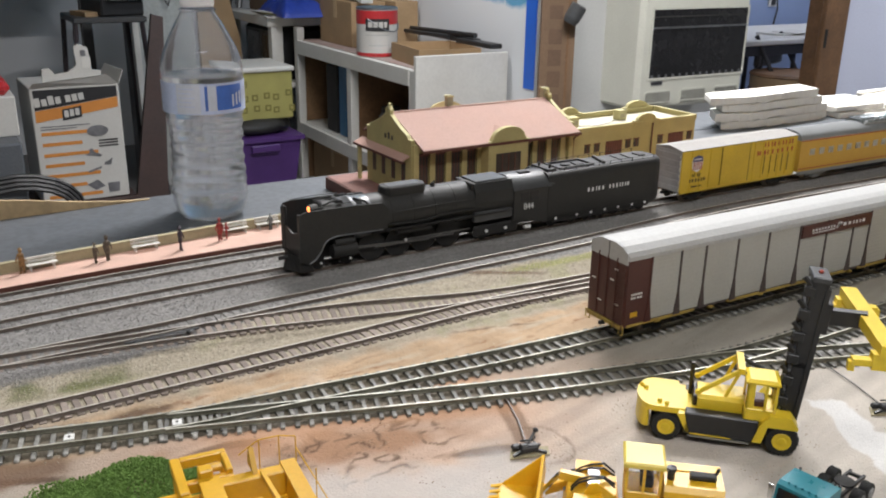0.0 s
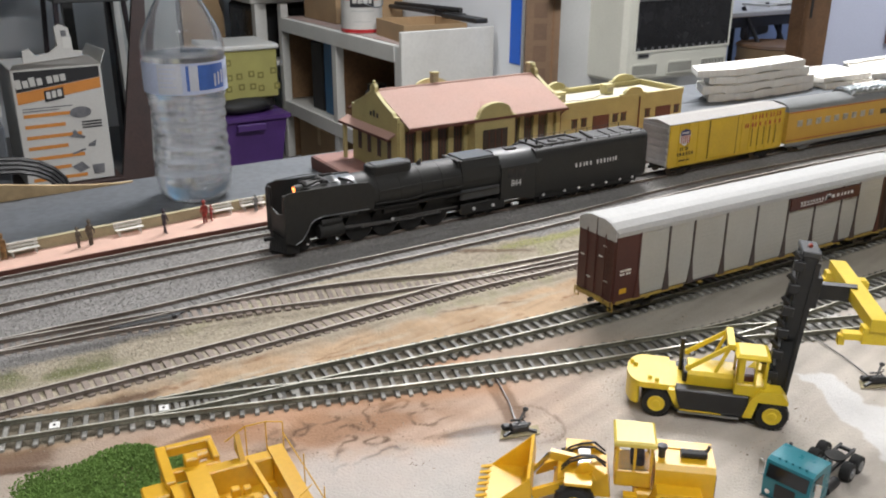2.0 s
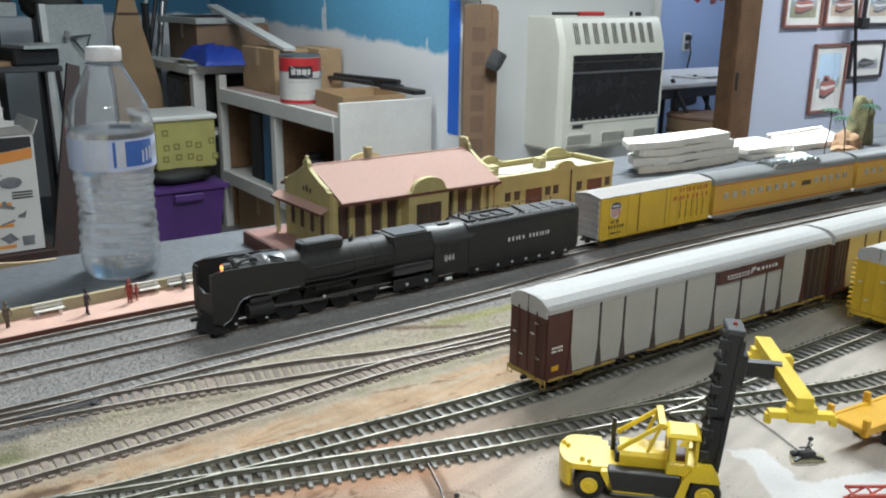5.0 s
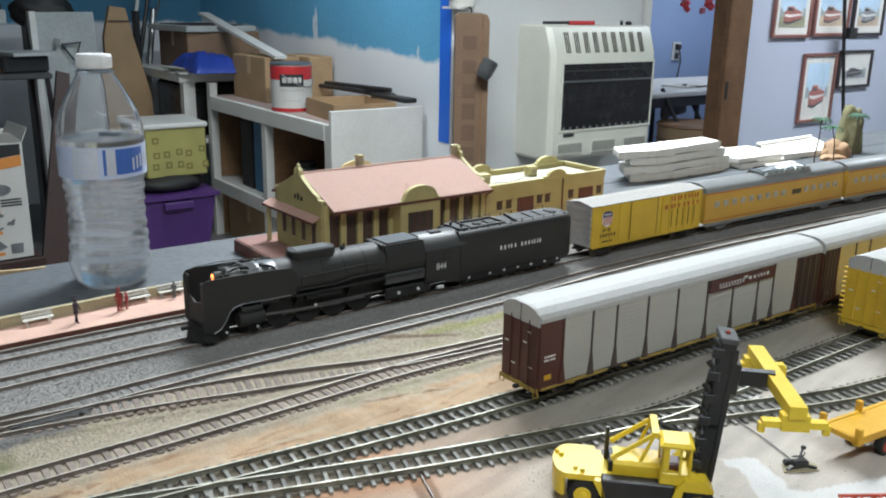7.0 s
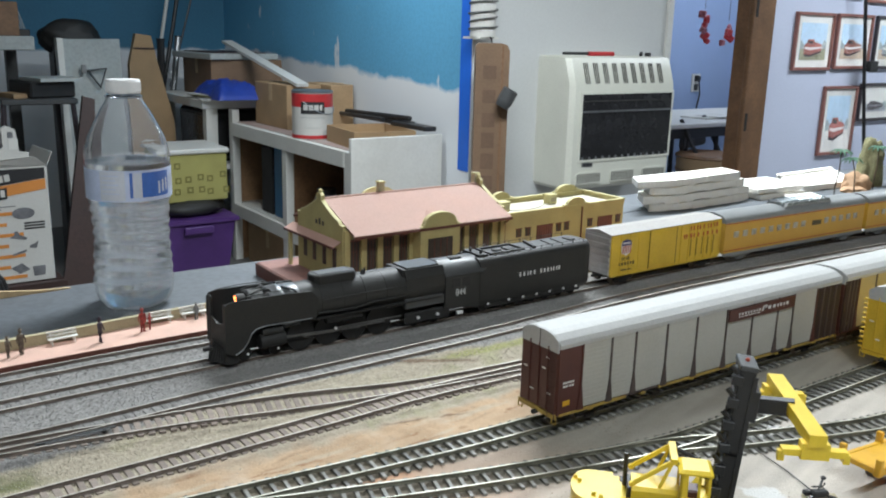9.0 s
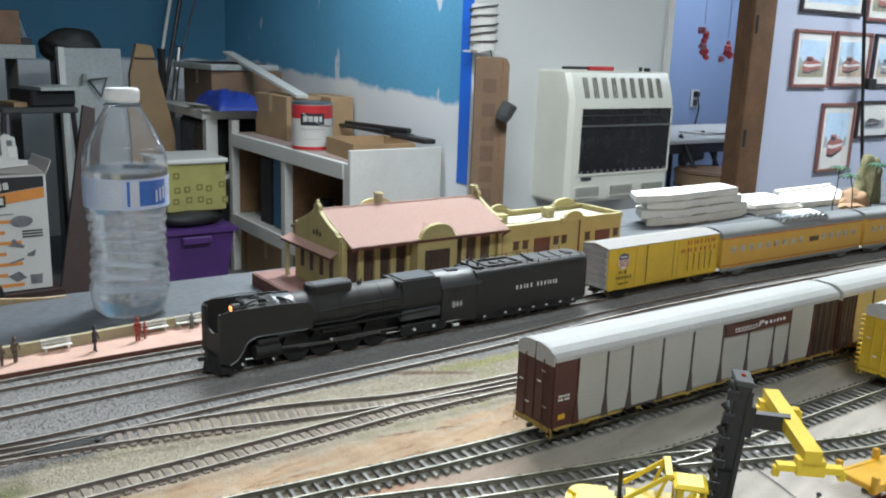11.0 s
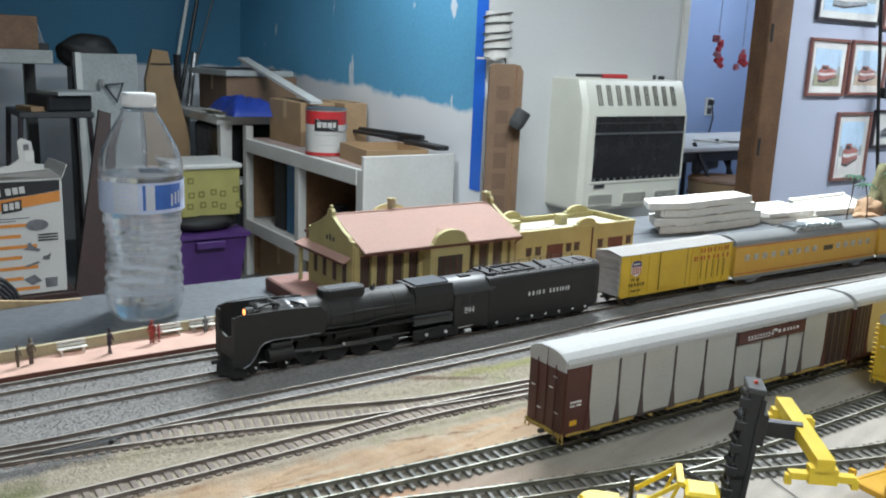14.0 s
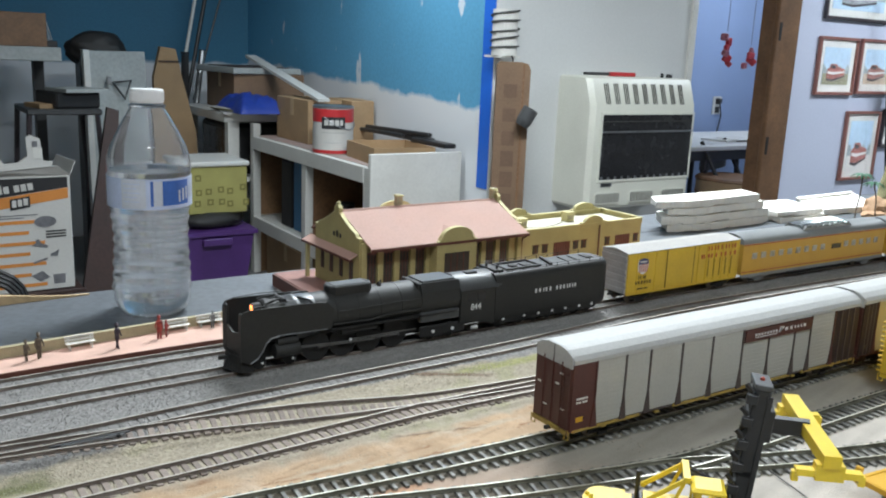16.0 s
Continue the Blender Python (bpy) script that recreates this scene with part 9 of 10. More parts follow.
# ---------------------------------------------------------------- shelf unit against the blue wall
SZ = -0.222
M_SHELF_TOP = mat("worn_reddish_grey_shelf", (0.30, 0.21, 0.185), 0.6, var=0.2, scale=9, fine=90, bump=0.1, tint=(0.42, 0.38, 0.35))
M_SHELF_WOOD = mat("bare_brown_shelf_wood", (0.26, 0.15, 0.075), 0.65, var=0.2, scale=9, fine=90, bump=0.15)
t = thing("shelf_unit", pose(0, 0, 0), "white-painted open wooden shelf unit with worn top", "shelf")
for y in (2.695, 3.30, 3.95):
    part("front_post", bx(1.310, y, FLOOR_Z, 1.350, y + 0.045, -0.155 if y > 3.6 else SZ, 0.002), M_WHITE_PAINT, t)
part("top_board", bx(1.330, 2.735, SZ - 0.02, 1.745, 3.99, SZ, 0.002), M_WHITE_PAINT, t)
part("top_rail", bx(1.305, 2.735, SZ - 0.065, 1.330, 3.95, SZ + 0.002, 0.002), M_WHITE_PAINT, t)
part("top_lining", bx(1.34, 2.74, SZ, 1.74, 3.98, SZ + 0.003), M_SHELF_TOP, t, "reddish grey worn shelf surface")
part("inner_panel", bx(1.345, 3.972, -0.64, 1.735, 3.984, SZ - 0.022), M_SHELF_WOOD, t, "bare brown inner board")
part("inner_panel", bx(1.345, 3.972, FLOOR_Z, 1.735, 3.984, -0.70), M_SHELF_WOOD, t)
part("end_panel", bx(1.306, 2.672, FLOOR_Z, 1.745, 2.692, -0.163, 0.002), M_WHITE_PAINT, t, "plain white end panel")
part("middle_board", bx(1.345, 2.74, -0.665, 1.745, 3.99, -0.645, 0.002), M_WHITE_PAINT, t)
part("middle_rail", bx(1.305, 2.74, -0.705, 1.330, 3.95, -0.640, 0.002), M_WHITE_PAINT, t)
part("back_panel", bx(1.735, 2.70, FLOOR_Z, 1.746, 3.99, SZ - 0.02), M_WOOD_DARK, t, "dark brown back board")
part("divider", bx(1.345, 3.31, -0.645, 1.735, 3.33, SZ - 0.02), M_WOOD_DARK, t)
part("far_end_panel", bx(1.34, 3.985, FLOOR_Z, 1.745, 4.0, SZ), M_WHITE_PAINT, t)


def carton(name, x0, y0, z0, x1, y1, z1, material, label, category="box", flaps=False):
    t = thing(name, pose((x0 + x1) / 2, (y0 + y1) / 2, z0, 0, 0, random.uniform(-3, 3)), label, category)
    w, d, h = (x1 - x0) / 2, (y1 - y0) / 2, z1 - z0
    part("body", bx(-w, -d, 0, w, d, h, 0.003), material, t)
    part("tape", bx(-w - 0.001, -0.02, h * 0.6, w + 0.001, 0.02, h + 0.001), M_WOOD_PALE, t)
    part("seam", bx(-0.002, -d, h, 0.002, d, h + 0.0015), M_DARKWOOD, t)
    return t


def open_tray(x0, y0, z0, x1, y1, h, a, label):
    t = thing("cardboard_tray", pose((x0 + x1) / 2, (y0 + y1) / 2, z0, 0, 0, a), label, "box")
    w, d = (x1 - x0) / 2, (y1 - y0) / 2
    part("base", bx(-w, -d, 0, w, d, 0.004), M_CARD, t)
    for b in ((-w, -d, w, -d + 0.005), (-w, d - 0.005, w, d), (-w, -d + 0.005, -w + 0.005, d - 0.005), (w - 0.005, -d + 0.005, w, d - 0.005)):
        part("side", bx(b[0], b[1], 0.004, b[2], b[3], h), M_CARD, t)
    return t


def paint_can(x, y, z):
    t = thing("paint_can", pose(x, y, z, 0, 0, 25) @ Matrix.Scale(1.10, 4), "gallon paint can with red and white label", "paint can")
    smooth(part("body", lathe([(0.080, 0), (0.0825, 0.003), (0.0825, 0.183), (0.080, 0.186)], 48), M_CARTON, t), 30)
    part("red_band", lathe([(0.0829, 0.128), (0.0832, 0.129), (0.0832, 0.180), (0.0829, 0.181)], 48), M_RED, t, "red upper label band")
    part("base_band", lathe([(0.0829, 0.003), (0.0832, 0.004), (0.0832, 0.016), (0.0829, 0.017)], 48), M_RED, t, "red lower label band")
    part("rim", lathe([(0.072, 0.184), (0.084, 0.184), (0.0845, 0.190), (0.080, 0.192), (0.074, 0.190)], 48), M_STEEL, t)
    part("lid", lathe([(0.0005, 0.185), (0.070, 0.185), (0.074, 0.189), (0.0745, 0.185)], 40), M_STEEL, t)
    # black panel with a white bar of lettering on the side towards the layout
    for a0, a1, z0, z1, r, m in ((-34, 34, 0.102, 0.150, 0.0836, M_PRINT_BLACK), (-26, -14, 0.117, 0.138, 0.0840, M_CARTON), (-11, 1, 0.117, 0.138, 0.0840, M_CARTON), (4, 16, 0.117, 0.138, 0.0840, M_CARTON), (19, 27, 0.117, 0.138, 0.0840, M_CARTON), (-34, 34, 0.086, 0.0885, 0.0836, M_BOARD_GREY), (-24, 26, 0.046, 0.048, 0.0836, M_BOARD_GREY)):
        secs = []
        for i in range(9):
            a = radians(-140 + a0 + (a1 - a0) * i / 8)
            secs.append([(rr * math.cos(a), rr * math.sin(a), zz) for rr, zz in ((r - 0.001, z0), (r, z0), (r, z1), (r - 0.001, z1))])
        part("label_panel", loft(secs), m, t)
    part("handle", tube([(0.086 * math.cos(a), 0.086 * math.sin(a), 0.150 - 0.05 * math.sin((a + 2.9) / 2.6 * math.pi)) for a in [(-2.9 + 2.6 * k / 12) for k in range(13)]], 0.002, 6), M_STEEL, t)
    return t


paint_can(1.400, 3.205, SZ + 0.003)
carton("cardboard_box", 1.42, 3.52, SZ + 0.003, 1.60, 3.90, -0.008, M_CARD, "brown cardboard box on the shelf beside the paint can")
carton("cardboard_box", 1.615, 3.44, SZ + 0.003, 1.738, 3.70, -0.004, M_CARD, "brown cardboard box behind the paint can")
open_tray(1.385, 2.74, SZ + 0.003, 1.665, 3.06, 0.070, -7, "shallow open brown cardboard tray on the shelf")
t = thing("black_strip", pose(1.69, 2.84, SZ + 0.082, 0, 0, 0), "black plastic strip lying across the tray", "strip")
part("strip", bx(-0.03, -0.16, -0.010, 0.03, 0.12, 0.010, 0.004), M_BLACK, t)
t = thing("black_rod", pose(1.690, 3.22, SZ + 0.092, 0, 0, 0), "black rods leaning along the wall on the shelf", "rod")
part("bracket", bx(0.0, -0.36, -0.020, 0.040, 0.16, 0.004, 0.004), M_BLACK, t)
part("rod", bar((0.01, -0.36, 0.018), (0.0, 0.20, 0.004), 0.011, 10), M_BLACK, t)
part("rod", bar((-0.03, -0.20, 0.0), (-0.02, 0.25, -0.01), 0.010, 10), M_BLACK, t)
t = thing("white_plank", pose(0, 0, 0), "long pale plank leaning across the boxes", "plank")
part("plank", beam((1.485, 4.44, 0.176), (1.475, 3.46, -0.004), 0.060, 0.014), M_WHITE_PAINT, t)
for k, (y, dy, h, m, lb) in enumerate(((3.66, 0.13, 0.330, M_PRINT_BLACK, "tall black binder"), (3.52, 0.10, 0.345, M_BINDER, "tall blue binder"), (3.40, 0.07, 0.30, M_DARKWOOD, "dark brown binder"))):
    t = thing("binder", pose(1.50, y, -0.645), lb + " standing on the middle shelf", "binder", "binders on the middle shelf")
    part("cover", bx(-0.13, -dy / 2, 0, 0.12, dy / 2, h, 0.004), m, t)
    part("page_block", bx(-0.12, -dy / 2 + 0.012, 0.006, 0.124, dy / 2 - 0.012, h - 0.006), M_CARTON, t)
for k, (x, y, r, h) in enumerate(((1.45, 3.17, 0.055, 0.19), (1.47, 3.03, 0.060, 0.16), (1.50, 2.88, 0.055, 0.20), (1.60, 3.10, 0.06, 0.24))):
    t = thing("glass_jar", pose(x, y, -0.645), "dusty glass jar with a dark lid on the shelf", "jar", "jars on the middle shelf")
    smooth(part("jar", lathe([(r * 0.9, 0), (r, 0.01), (r, h * 0.8), (r * 0.75, h * 0.92), (r * 0.75, h)], 24), M_GREY_PRINT, t), 40)
    part("lid", lathe([(r * 0.78, h - 0.02), (r * 0.8, h), (r * 0.78, h + 0.006), (0.001, h + 0.006)], 24), M_BLACK, t)
carton("cardboard_box", 1.36, 3.36, FLOOR_Z, 1.70, 3.92, -0.74, M_CARD, "low brown cardboard box under the shelf")
carton("cardboard_box", 1.38, 2.78, FLOOR_Z, 1.70, 3.24, -0.76, M_DARKWOOD, "dark brown box under the shelf")

# second cabinet in the far corner
t = thing("corner_table", pose(0, 0, 0), "white-painted side table with open front", "table")
part("tabletop", bx(1.18, 4.02, -0.155, 1.745, 4.75, -0.110, 0.003), M_WHITE_PAINT, t)
for y in (4.02, 4.70):
    part("leg_panel", bx(1.20, y, FLOOR_Z, 1.26, y + 0.05, -0.155), M_WHITE_PAINT, t)
part("lower_shelf", bx(1.20, 4.02, -0.470, 1.745, 4.75, -0.445), M_WHITE_PAINT, t)
t = thing("black_monitor", pose(1.45, 4.36, -0.445), "old black monitor stored under the side table", "monitor")
part("case", bx(-0.20, -0.24, 0, 0.22, 0.24, 0.27, 0.02), M_BLACK, t)
part("screen", bx(-0.206, -0.19, 0.05, -0.199, 0.19, 0.24, 0.004), M_HEATER_DARK, t)
# darker card colour stands in for the dim corner's shade on this box
carton("cardboard_box", 1.30, 4.18, -0.110, 1.70, 4.66, 0.085, M_CARD_DARK, "long brown cardboard box with torn lid")
t = thing("serving_tray", pose(1.46, 4.42, 0.086, 0, 0, 5), "grey and maroon flat tray on the cardboard box", "tray")
part("rim", bx(-0.20, -0.25, 0, 0.20, 0.25, 0.032, 0.004), M_BOARD_GREY, t)
part("inlay", bx(-0.15, -0.20, 0.032, 0.15, 0.20, 0.036), M_DARKWOOD, t)
t = thing("blue_tarp", pose(1.34, 4.06, -0.110), "crumpled dark blue tarpaulin on the side table", "tarp")
bm = bmesh.new()
bmesh.ops.create_grid(bm, x_segments=26, y_segments=26, size=1)
for v in bm.verts:
    r = max(abs(v.co.x), abs(v.co.y))
    v.co = Vector((v.co.x * 0.13, v.co.y * 0.20, 0.012 + 0.085 * (1 - r ** 3) + 0.03 * noise.fractal((v.co.x * 2.2, v.co.y * 2.2, 1), 1.0, 2.0, 3) * (1 - r ** 4)))
bmesh.ops.solidify(bm, geom=bm.faces[:], thickness=0.004)
smooth(part("sheet", bm, M_TARP_BLUE, t), 60)
for k in range(4):
    t = thing("magazine", pose(1.27, 4.10 + 0.01 * k, -0.108 + k * 0.006, 0, 0, 10 * k - 12), "thin printed magazine under the tarpaulin", "magazine", "magazines on the side table")
    part("page_block", bx(-0.08, -0.14, 0, 0.10, 0.12, 0.005), (M_CARTON, M_GREY_PRINT, M_FABRIC_MARK, M_CARTON)[k], t)

# yellow fabric box on a purple tote
t = thing("purple_tote", pose(0.985, 3.78, FLOOR_Z), "deep purple plastic tote with a rolled rim", "tote")
secs = [[(sx * w, sy * d, z) for sx, sy in ((-1, -1), (1, -1), (1, 1), (-1, 1))] for z, w, d in ((0, 0.15, 0.16), (0.30, 0.185, 0.195), (0.302, 0.200, 0.210), (0.322, 0.200, 0.210))]
part("body", loft(secs), M_PURPLE, t)
part("handle", bx(-0.07, -0.222, 0.255, 0.07, -0.205, 0.290, 0.004), M_PURPLE, t)
t = thing("dark_cushion", pose(0.985, 3.78, FLOOR_Z + 0.322), "dark crumpled cushion on the purple tote", "cushion")
bm = bmesh.new()
bmesh.ops.create_icosphere(bm, subdivisions=3, radius=1.0)
for v in bm.verts:
    v.co *= 1 + 0.12 * noise.noise(v.co * 2)
    v.co = Vector((v.co.x * 0.20, v.co.y * 0.17, 0.034 + max(-0.034, v.co.z * 0.055)))
smooth(part("cushion", bm, M_LOCO_DULL, t), 60)
t = thing("fabric_box", pose(1.03, 3.83, -0.560), "olive-yellow patterned storage box with white lid", "box")
part("body", bx(-0.150, -0.16, 0, 0.140, 0.16, 0.228, 0.006), M_FABRIC_YELLOW, t)
part("lid", bx(-0.165, -0.17, 0.228, 0.150, 0.17, 0.252, 0.006), M_WHITE_PAINT, t, "white lid")
rnd = random.Random(5)
for i in range(11):
    x, z = -0.125 + 0.058 * (i % 5) + rnd.uniform(-0.012, 0.012), 0.03 + 0.068 * (i // 5) + rnd.uniform(-0.01, 0.014)
    q = part("square_motif", bx(x, -0.1615, z, x + 0.030, -0.1600, z + 0.030), M_FABRIC_MARK, t)
    part("motif_centre", bx(x + 0.008, -0.1625, z + 0.008, x + 0.022, -0.1612, z + 0.022), M_FABRIC_YELLOW, q)

# ---------------------------------------------------------------- far left: panel, poles, desk, stool, carton
t = thing("spare_door", pose(0, 0, 0), "grey-white stained door panel leaning upright", "panel")
part("panel", loft([[(0.575, 4.12 + dy, FLOOR_Z), (0.870, 4.20 + dy, FLOOR_Z), (0.858, 4.28 + dy, 0.182), (0.563, 4.20 + dy, 0.180)] for dy in (0.0, 0.05)]), M_BOARD_GREY, t)
part("edge", loft([[(0.545, 4.10 + dy, FLOOR_Z), (0.574, 4.105 + dy, FLOOR_Z), (0.572, 4.19 + dy, 0.184), (0.543, 4.185 + dy, 0.184)] for dy in (0.0, 0.06)]), M_WHITE_PAINT, t, "white panel edge")
part("bracket", tube([(0.68, 4.20, 0.03), (0.77, 4.215, 0.04), (0.735, 4.20, -0.05), (0.68, 4.20, 0.03)], 0.007, 6), M_DECK, t, "dark triangular bracket")
part("hinge", bx(0.645, 4.165, 0.02, 0.665, 4.185, 0.06), M_STEEL, t)
t = thing("tall_cardboard", pose(0, 0, 0), "tall folded cardboard sheet standing behind the panel", "cardboard")
part("sheet", prism([(0.95, FLOOR_Z), (1.20, FLOOR_Z), (1.175, -0.25), (1.10, 0.06), (1.07, 0.20), (0.99, 0.21), (0.95, 0.05)], "y", 4.46, 4.50), M_CARD, t)
part("fold", bx(0.975, 4.452, 0.13, 1.085, 4.460, 0.137), M_DARKWOOD, t)
for k, (a, b, r, m, lb) in enumerate((((1.215, 4.80, 0.10), (1.375, 4.86, 0.82), 0.010, M_WHITE_PAINT, "white round pole leaning in the corner"), ((1.20, 4.78, FLOOR_Z), (1.225, 4.80, 0.17), 0.022, M_BLACK, "black tube standing in the corner"), ((1.215, 4.82, -0.2), (1.44, 4.90, 0.78), 0.012, M_BLACK, "black rod leaning in the corner"), ((1.26, 4.80, -0.3), (1.34, 4.84, 0.19), 0.018, M_STEEL, "grey metal tube leaning in the corner"), ((1.30, 4.90, -0.1), (1.56, 4.98, 0.70), 0.006, M_DECK, "thin dark rod leaning in the corner"))):
    t = thing("pole", pose(*a), lb, "pole", "poles in the corner")
    q = Vector(b) - Vector(a)
    part("shaft", bar((0, 0, 0), q, r, 10), m, t)
    part("end_cap", bar(q, q * 1.01, r * 1.15, 10), M_BLACK, t)
t = thing("dark_cloth", pose(0.66, 4.42, 0.10), "dark bunched cloth piled behind the panel", "cloth")
bm = bmesh.new()
bmesh.ops.create_icosphere(bm, subdivisions=4, radius=1.0)
for v in bm.verts:
    v.co *= 1 + 0.13 * noise.fractal(v.co * 1.5, 1.0, 2.0, 3)
    v.co = Vector((v.co.x * 0.15, v.co.y * 0.09, v.co.z * 0.095 + 0.08))
smooth(part("cloth", bm, M_LOCO_DULL, t), 60)
part("stand", bx(-0.10, -0.06, -0.10 - 0.95, 0.10, 0.06, 0.04), M_DECK, t)
t = thing("leaning_plank", pose(0, 0, 0), "dark brown plank leaning on the panel", "plank")
part("plank", loft([[(0.345, 3.52 + dy, FLOOR_Z), (0.500, 3.54 + dy, FLOOR_Z), (0.605, 3.78 + dy, -0.075), (0.555, 3.78 + dy, -0.060)] for dy in (0.0, 0.03)]), M_DARKWOOD, t)
t = thing("wall_shelf", pose(0, 0, 0), "grey-white thick workbench board along the wall", "workbench")
part("board", bx(-0.90, 4.18, 0.125, 0.445, 4.80, 0.190, 0.004), M_BOARD_GREY, t)
for x in (-0.80, 0.38):
    part("leg", bx(x, 4.60, FLOOR_Z, x + 0.05, 4.66, 0.125), M_DECK, t)
carton("brown_case", 0.02, 4.22, 0.190, 0.385, 4.60, 0.345, M_WOOD_DARK, "brown wooden case on the workbench", "case")
t = thing("small_tools", pose(0.41, 4.26, 0.190), "upright screwdrivers in a small block", "tool")
part("block", bx(-0.02, -0.02, 0, 0.03, 0.02, 0.03, 0.003), M_BLACK, t)
for k in range(3):
    part("shaft", bar((0.01 * k - 0.01, 0, 0.03), (-0.02 - 0.01 * (2 - k), 0, 0.14), 0.003, 6), M_CHROME, t)
t = thing("side_stand", pose(0, 0, 0), "low dark stand with papers under the workbench", "stand")
part("top", bx(0.24, 3.90, -0.105, 0.56, 4.30, -0.080, 0.004), M_DECK, t)
for x, y in ((0.25, 3.92), (0.54, 3.92), (0.25, 4.28), (0.54, 4.28)):
    part("leg", bar((x - 0.05 * (1 if x < 0.4 else -1), y, FLOOR_Z), (x, y, -0.10), 0.012, 8), M_FRAME_DARK, t)
t = thing("paper_pile", pose(0.42, 4.05, -0.080, 0, 0, 15), "untidy pile of papers and a dark case on the stand", "papers")
part("case", bx(-0.08, -0.10, 0, 0.13, 0.12, 0.075, 0.008), M_BLACK, t)
part("sheet", bx(-0.05, -0.14, 0.075, 0.15, 0.08, 0.090), M_BOARD_GREY, t)
part("sheet", bx(-0.14, -0.06, 0.0, 0.02, 0.10, 0.020), M_CARD, t)


def vacuum_carton():
    t = thing("vacuum_carton", pose(-0.043, 3.20, -0.725, 0, 0, 2), "white appliance carton with orange and black print, opened top", "box")
    W, D, H = 0.322, 0.32, 0.450
    part("carton", bx(0, 0, 0, W, D, H, 0.003), M_CARTON, t)
    y = -0.0006
    part("black_band", prism([(0.010, H - 0.085), (W - 0.010, H - 0.048), (W - 0.010, H - 0.008), (0.010, H - 0.008)], "y", y - 0.0010, y + 0.0006), M_PRINT_BLACK, t)
    part("orange_band", prism([(0.010, H - 0.130), (W - 0.010, H - 0.090), (W - 0.010, H - 0.050), (0.010, H - 0.087)], "y", y - 0.0009, y + 0.0006), M_ORANGE_BAND, t)
    tilt = Matrix.Rotation(radians(-6.5), 4, "Y")
    x = 0.0
    for w in (0.026, 0.024, 0.026, 0.024, -0.012, 0.024, 0.024, 0.024):
        if w > 0:
            h = 0.034 if w != 0.024 else 0.026
            lb = bx(x, y - 0.0022, 0.0, x + w * 0.78, y - 0.0008, h)
            bmesh.ops.transform(lb, matrix=Matrix.Translation((0.012, 0, H - 0.072)) @ tilt, verts=lb.verts[:])
            part("lettering_bar", lb, M_CARTON, t)
        x += abs(w)
    sb = part("black_tab", prism([(0.105, H - 0.128), (0.175, H - 0.118), (0.175, H - 0.076), (0.105, H - 0.086)], "y", y - 0.0024, y - 0.0008), M_PRINT_BLACK, t)
    for k in range(3):
        lb = bx(0.112 + k * 0.020, y - 0.0034, H - 0.116 + 0.003 * k, 0.127 + k * 0.020, y - 0.0022, H - 0.090 + 0.003 * k)
        part("lettering_bar", lb, M_CARTON, sb)
    for k in range(7):
        z = 0.268 - k * 0.0415
        part("orange_bar", bx(0.022, y - 0.0008, z, 0.165 + 0.055 * ((k + 1) % 2), y + 0.0004, z + 0.013), M_ORANGE_BAND, t)
    for z in (0.300, 0.290):
        part("text_line", bx(0.022, y - 0.0008, z, 0.200 if z > 0.295 else 0.150, y + 0.0004, z + 0.0035), M_GREY_PRINT, t)
    part("print_hose", lathe([(0.030, 0), (0.040, 0), (0.040, 0.001), (0.030, 0.001)], 28, None, Matrix.Translation((0.225, y - 0.0009, 0.272)) @ Matrix.Rotation(radians(90), 4, "X") @ Matrix.Diagonal((1, 0.55, 1, 1))), M_GREY_PRINT, t)
    for k in range(3):
        part("print_stripe", bx(0.225, y - 0.0010, 0.208 + k * 0.011, 0.298, y + 0.0004, 0.214 + k * 0.011), M_PRINT_BLACK, t)
    for pts in ([(0.170, 0.180), (0.225, 0.168), (0.232, 0.176), (0.205, 0.190), (0.198, 0.205), (0.186, 0.202), (0.186, 0.190)], [(0.236, 0.135), (0.262, 0.132), (0.270, 0.160), (0.255, 0.150), (0.240, 0.146)], [(0.175, 0.108), (0.225, 0.122), (0.225, 0.130), (0.175, 0.116)], [(0.165, 0.062), (0.205, 0.078), (0.232, 0.050), (0.195, 0.036)], [(0.245, 0.022), (0.285, 0.022), (0.288, 0.060), (0.242, 0.060)]):
        part("print_tool", prism(pts[::-1], "y", y - 0.0012, y + 0.0004), M_GREY_PRINT, t)
    # open flaps, crumpled film and a moulded insert
    part("front_flap", loft([[(0.0, -0.001, H), (W, -0.001, H), (W, 0.003, H), (0.0, 0.003, H)], [(0.01, -0.035, H + 0.022), (W - 0.05, -0.03, H + 0.040), (W - 0.05, -0.026, H + 0.041), (0.01, -0.031, H + 0.023)]]), M_CARTON, t)
    part("side_flap", loft([[(W, 0.0, H), (W, D, H), (W + 0.003, D, H), (W + 0.003, 0.0, H)], [(W + 0.02, 0.0, H + 0.05), (W + 0.02, D, H + 0.04), (W + 0.024, D, H + 0.04), (W + 0.024, 0.0, H + 0.05)]]), M_CARTON, t)
    ins = [(0.055, H - 0.02), (0.250, H - 0.02), (0.275, H + 0.045), (0.240, H + 0.050), (0.232, H + 0.135), (0.200, H + 0.150), (0.182, H + 0.140), (0.185, H + 0.070), (0.150, H + 0.045), (0.105, H + 0.040), (0.085, H + 0.065), (0.060, H + 0.060)]
    i = part("moulded_insert", prism(ins, "y", 0.05, 0.065), M_CARTON, t, "torn white carton insert")
    part("insert_print", bx(0.205, 0.0485, H + 0.060, 0.238, 0.0498, H + 0.100), M_CANVAS, i)
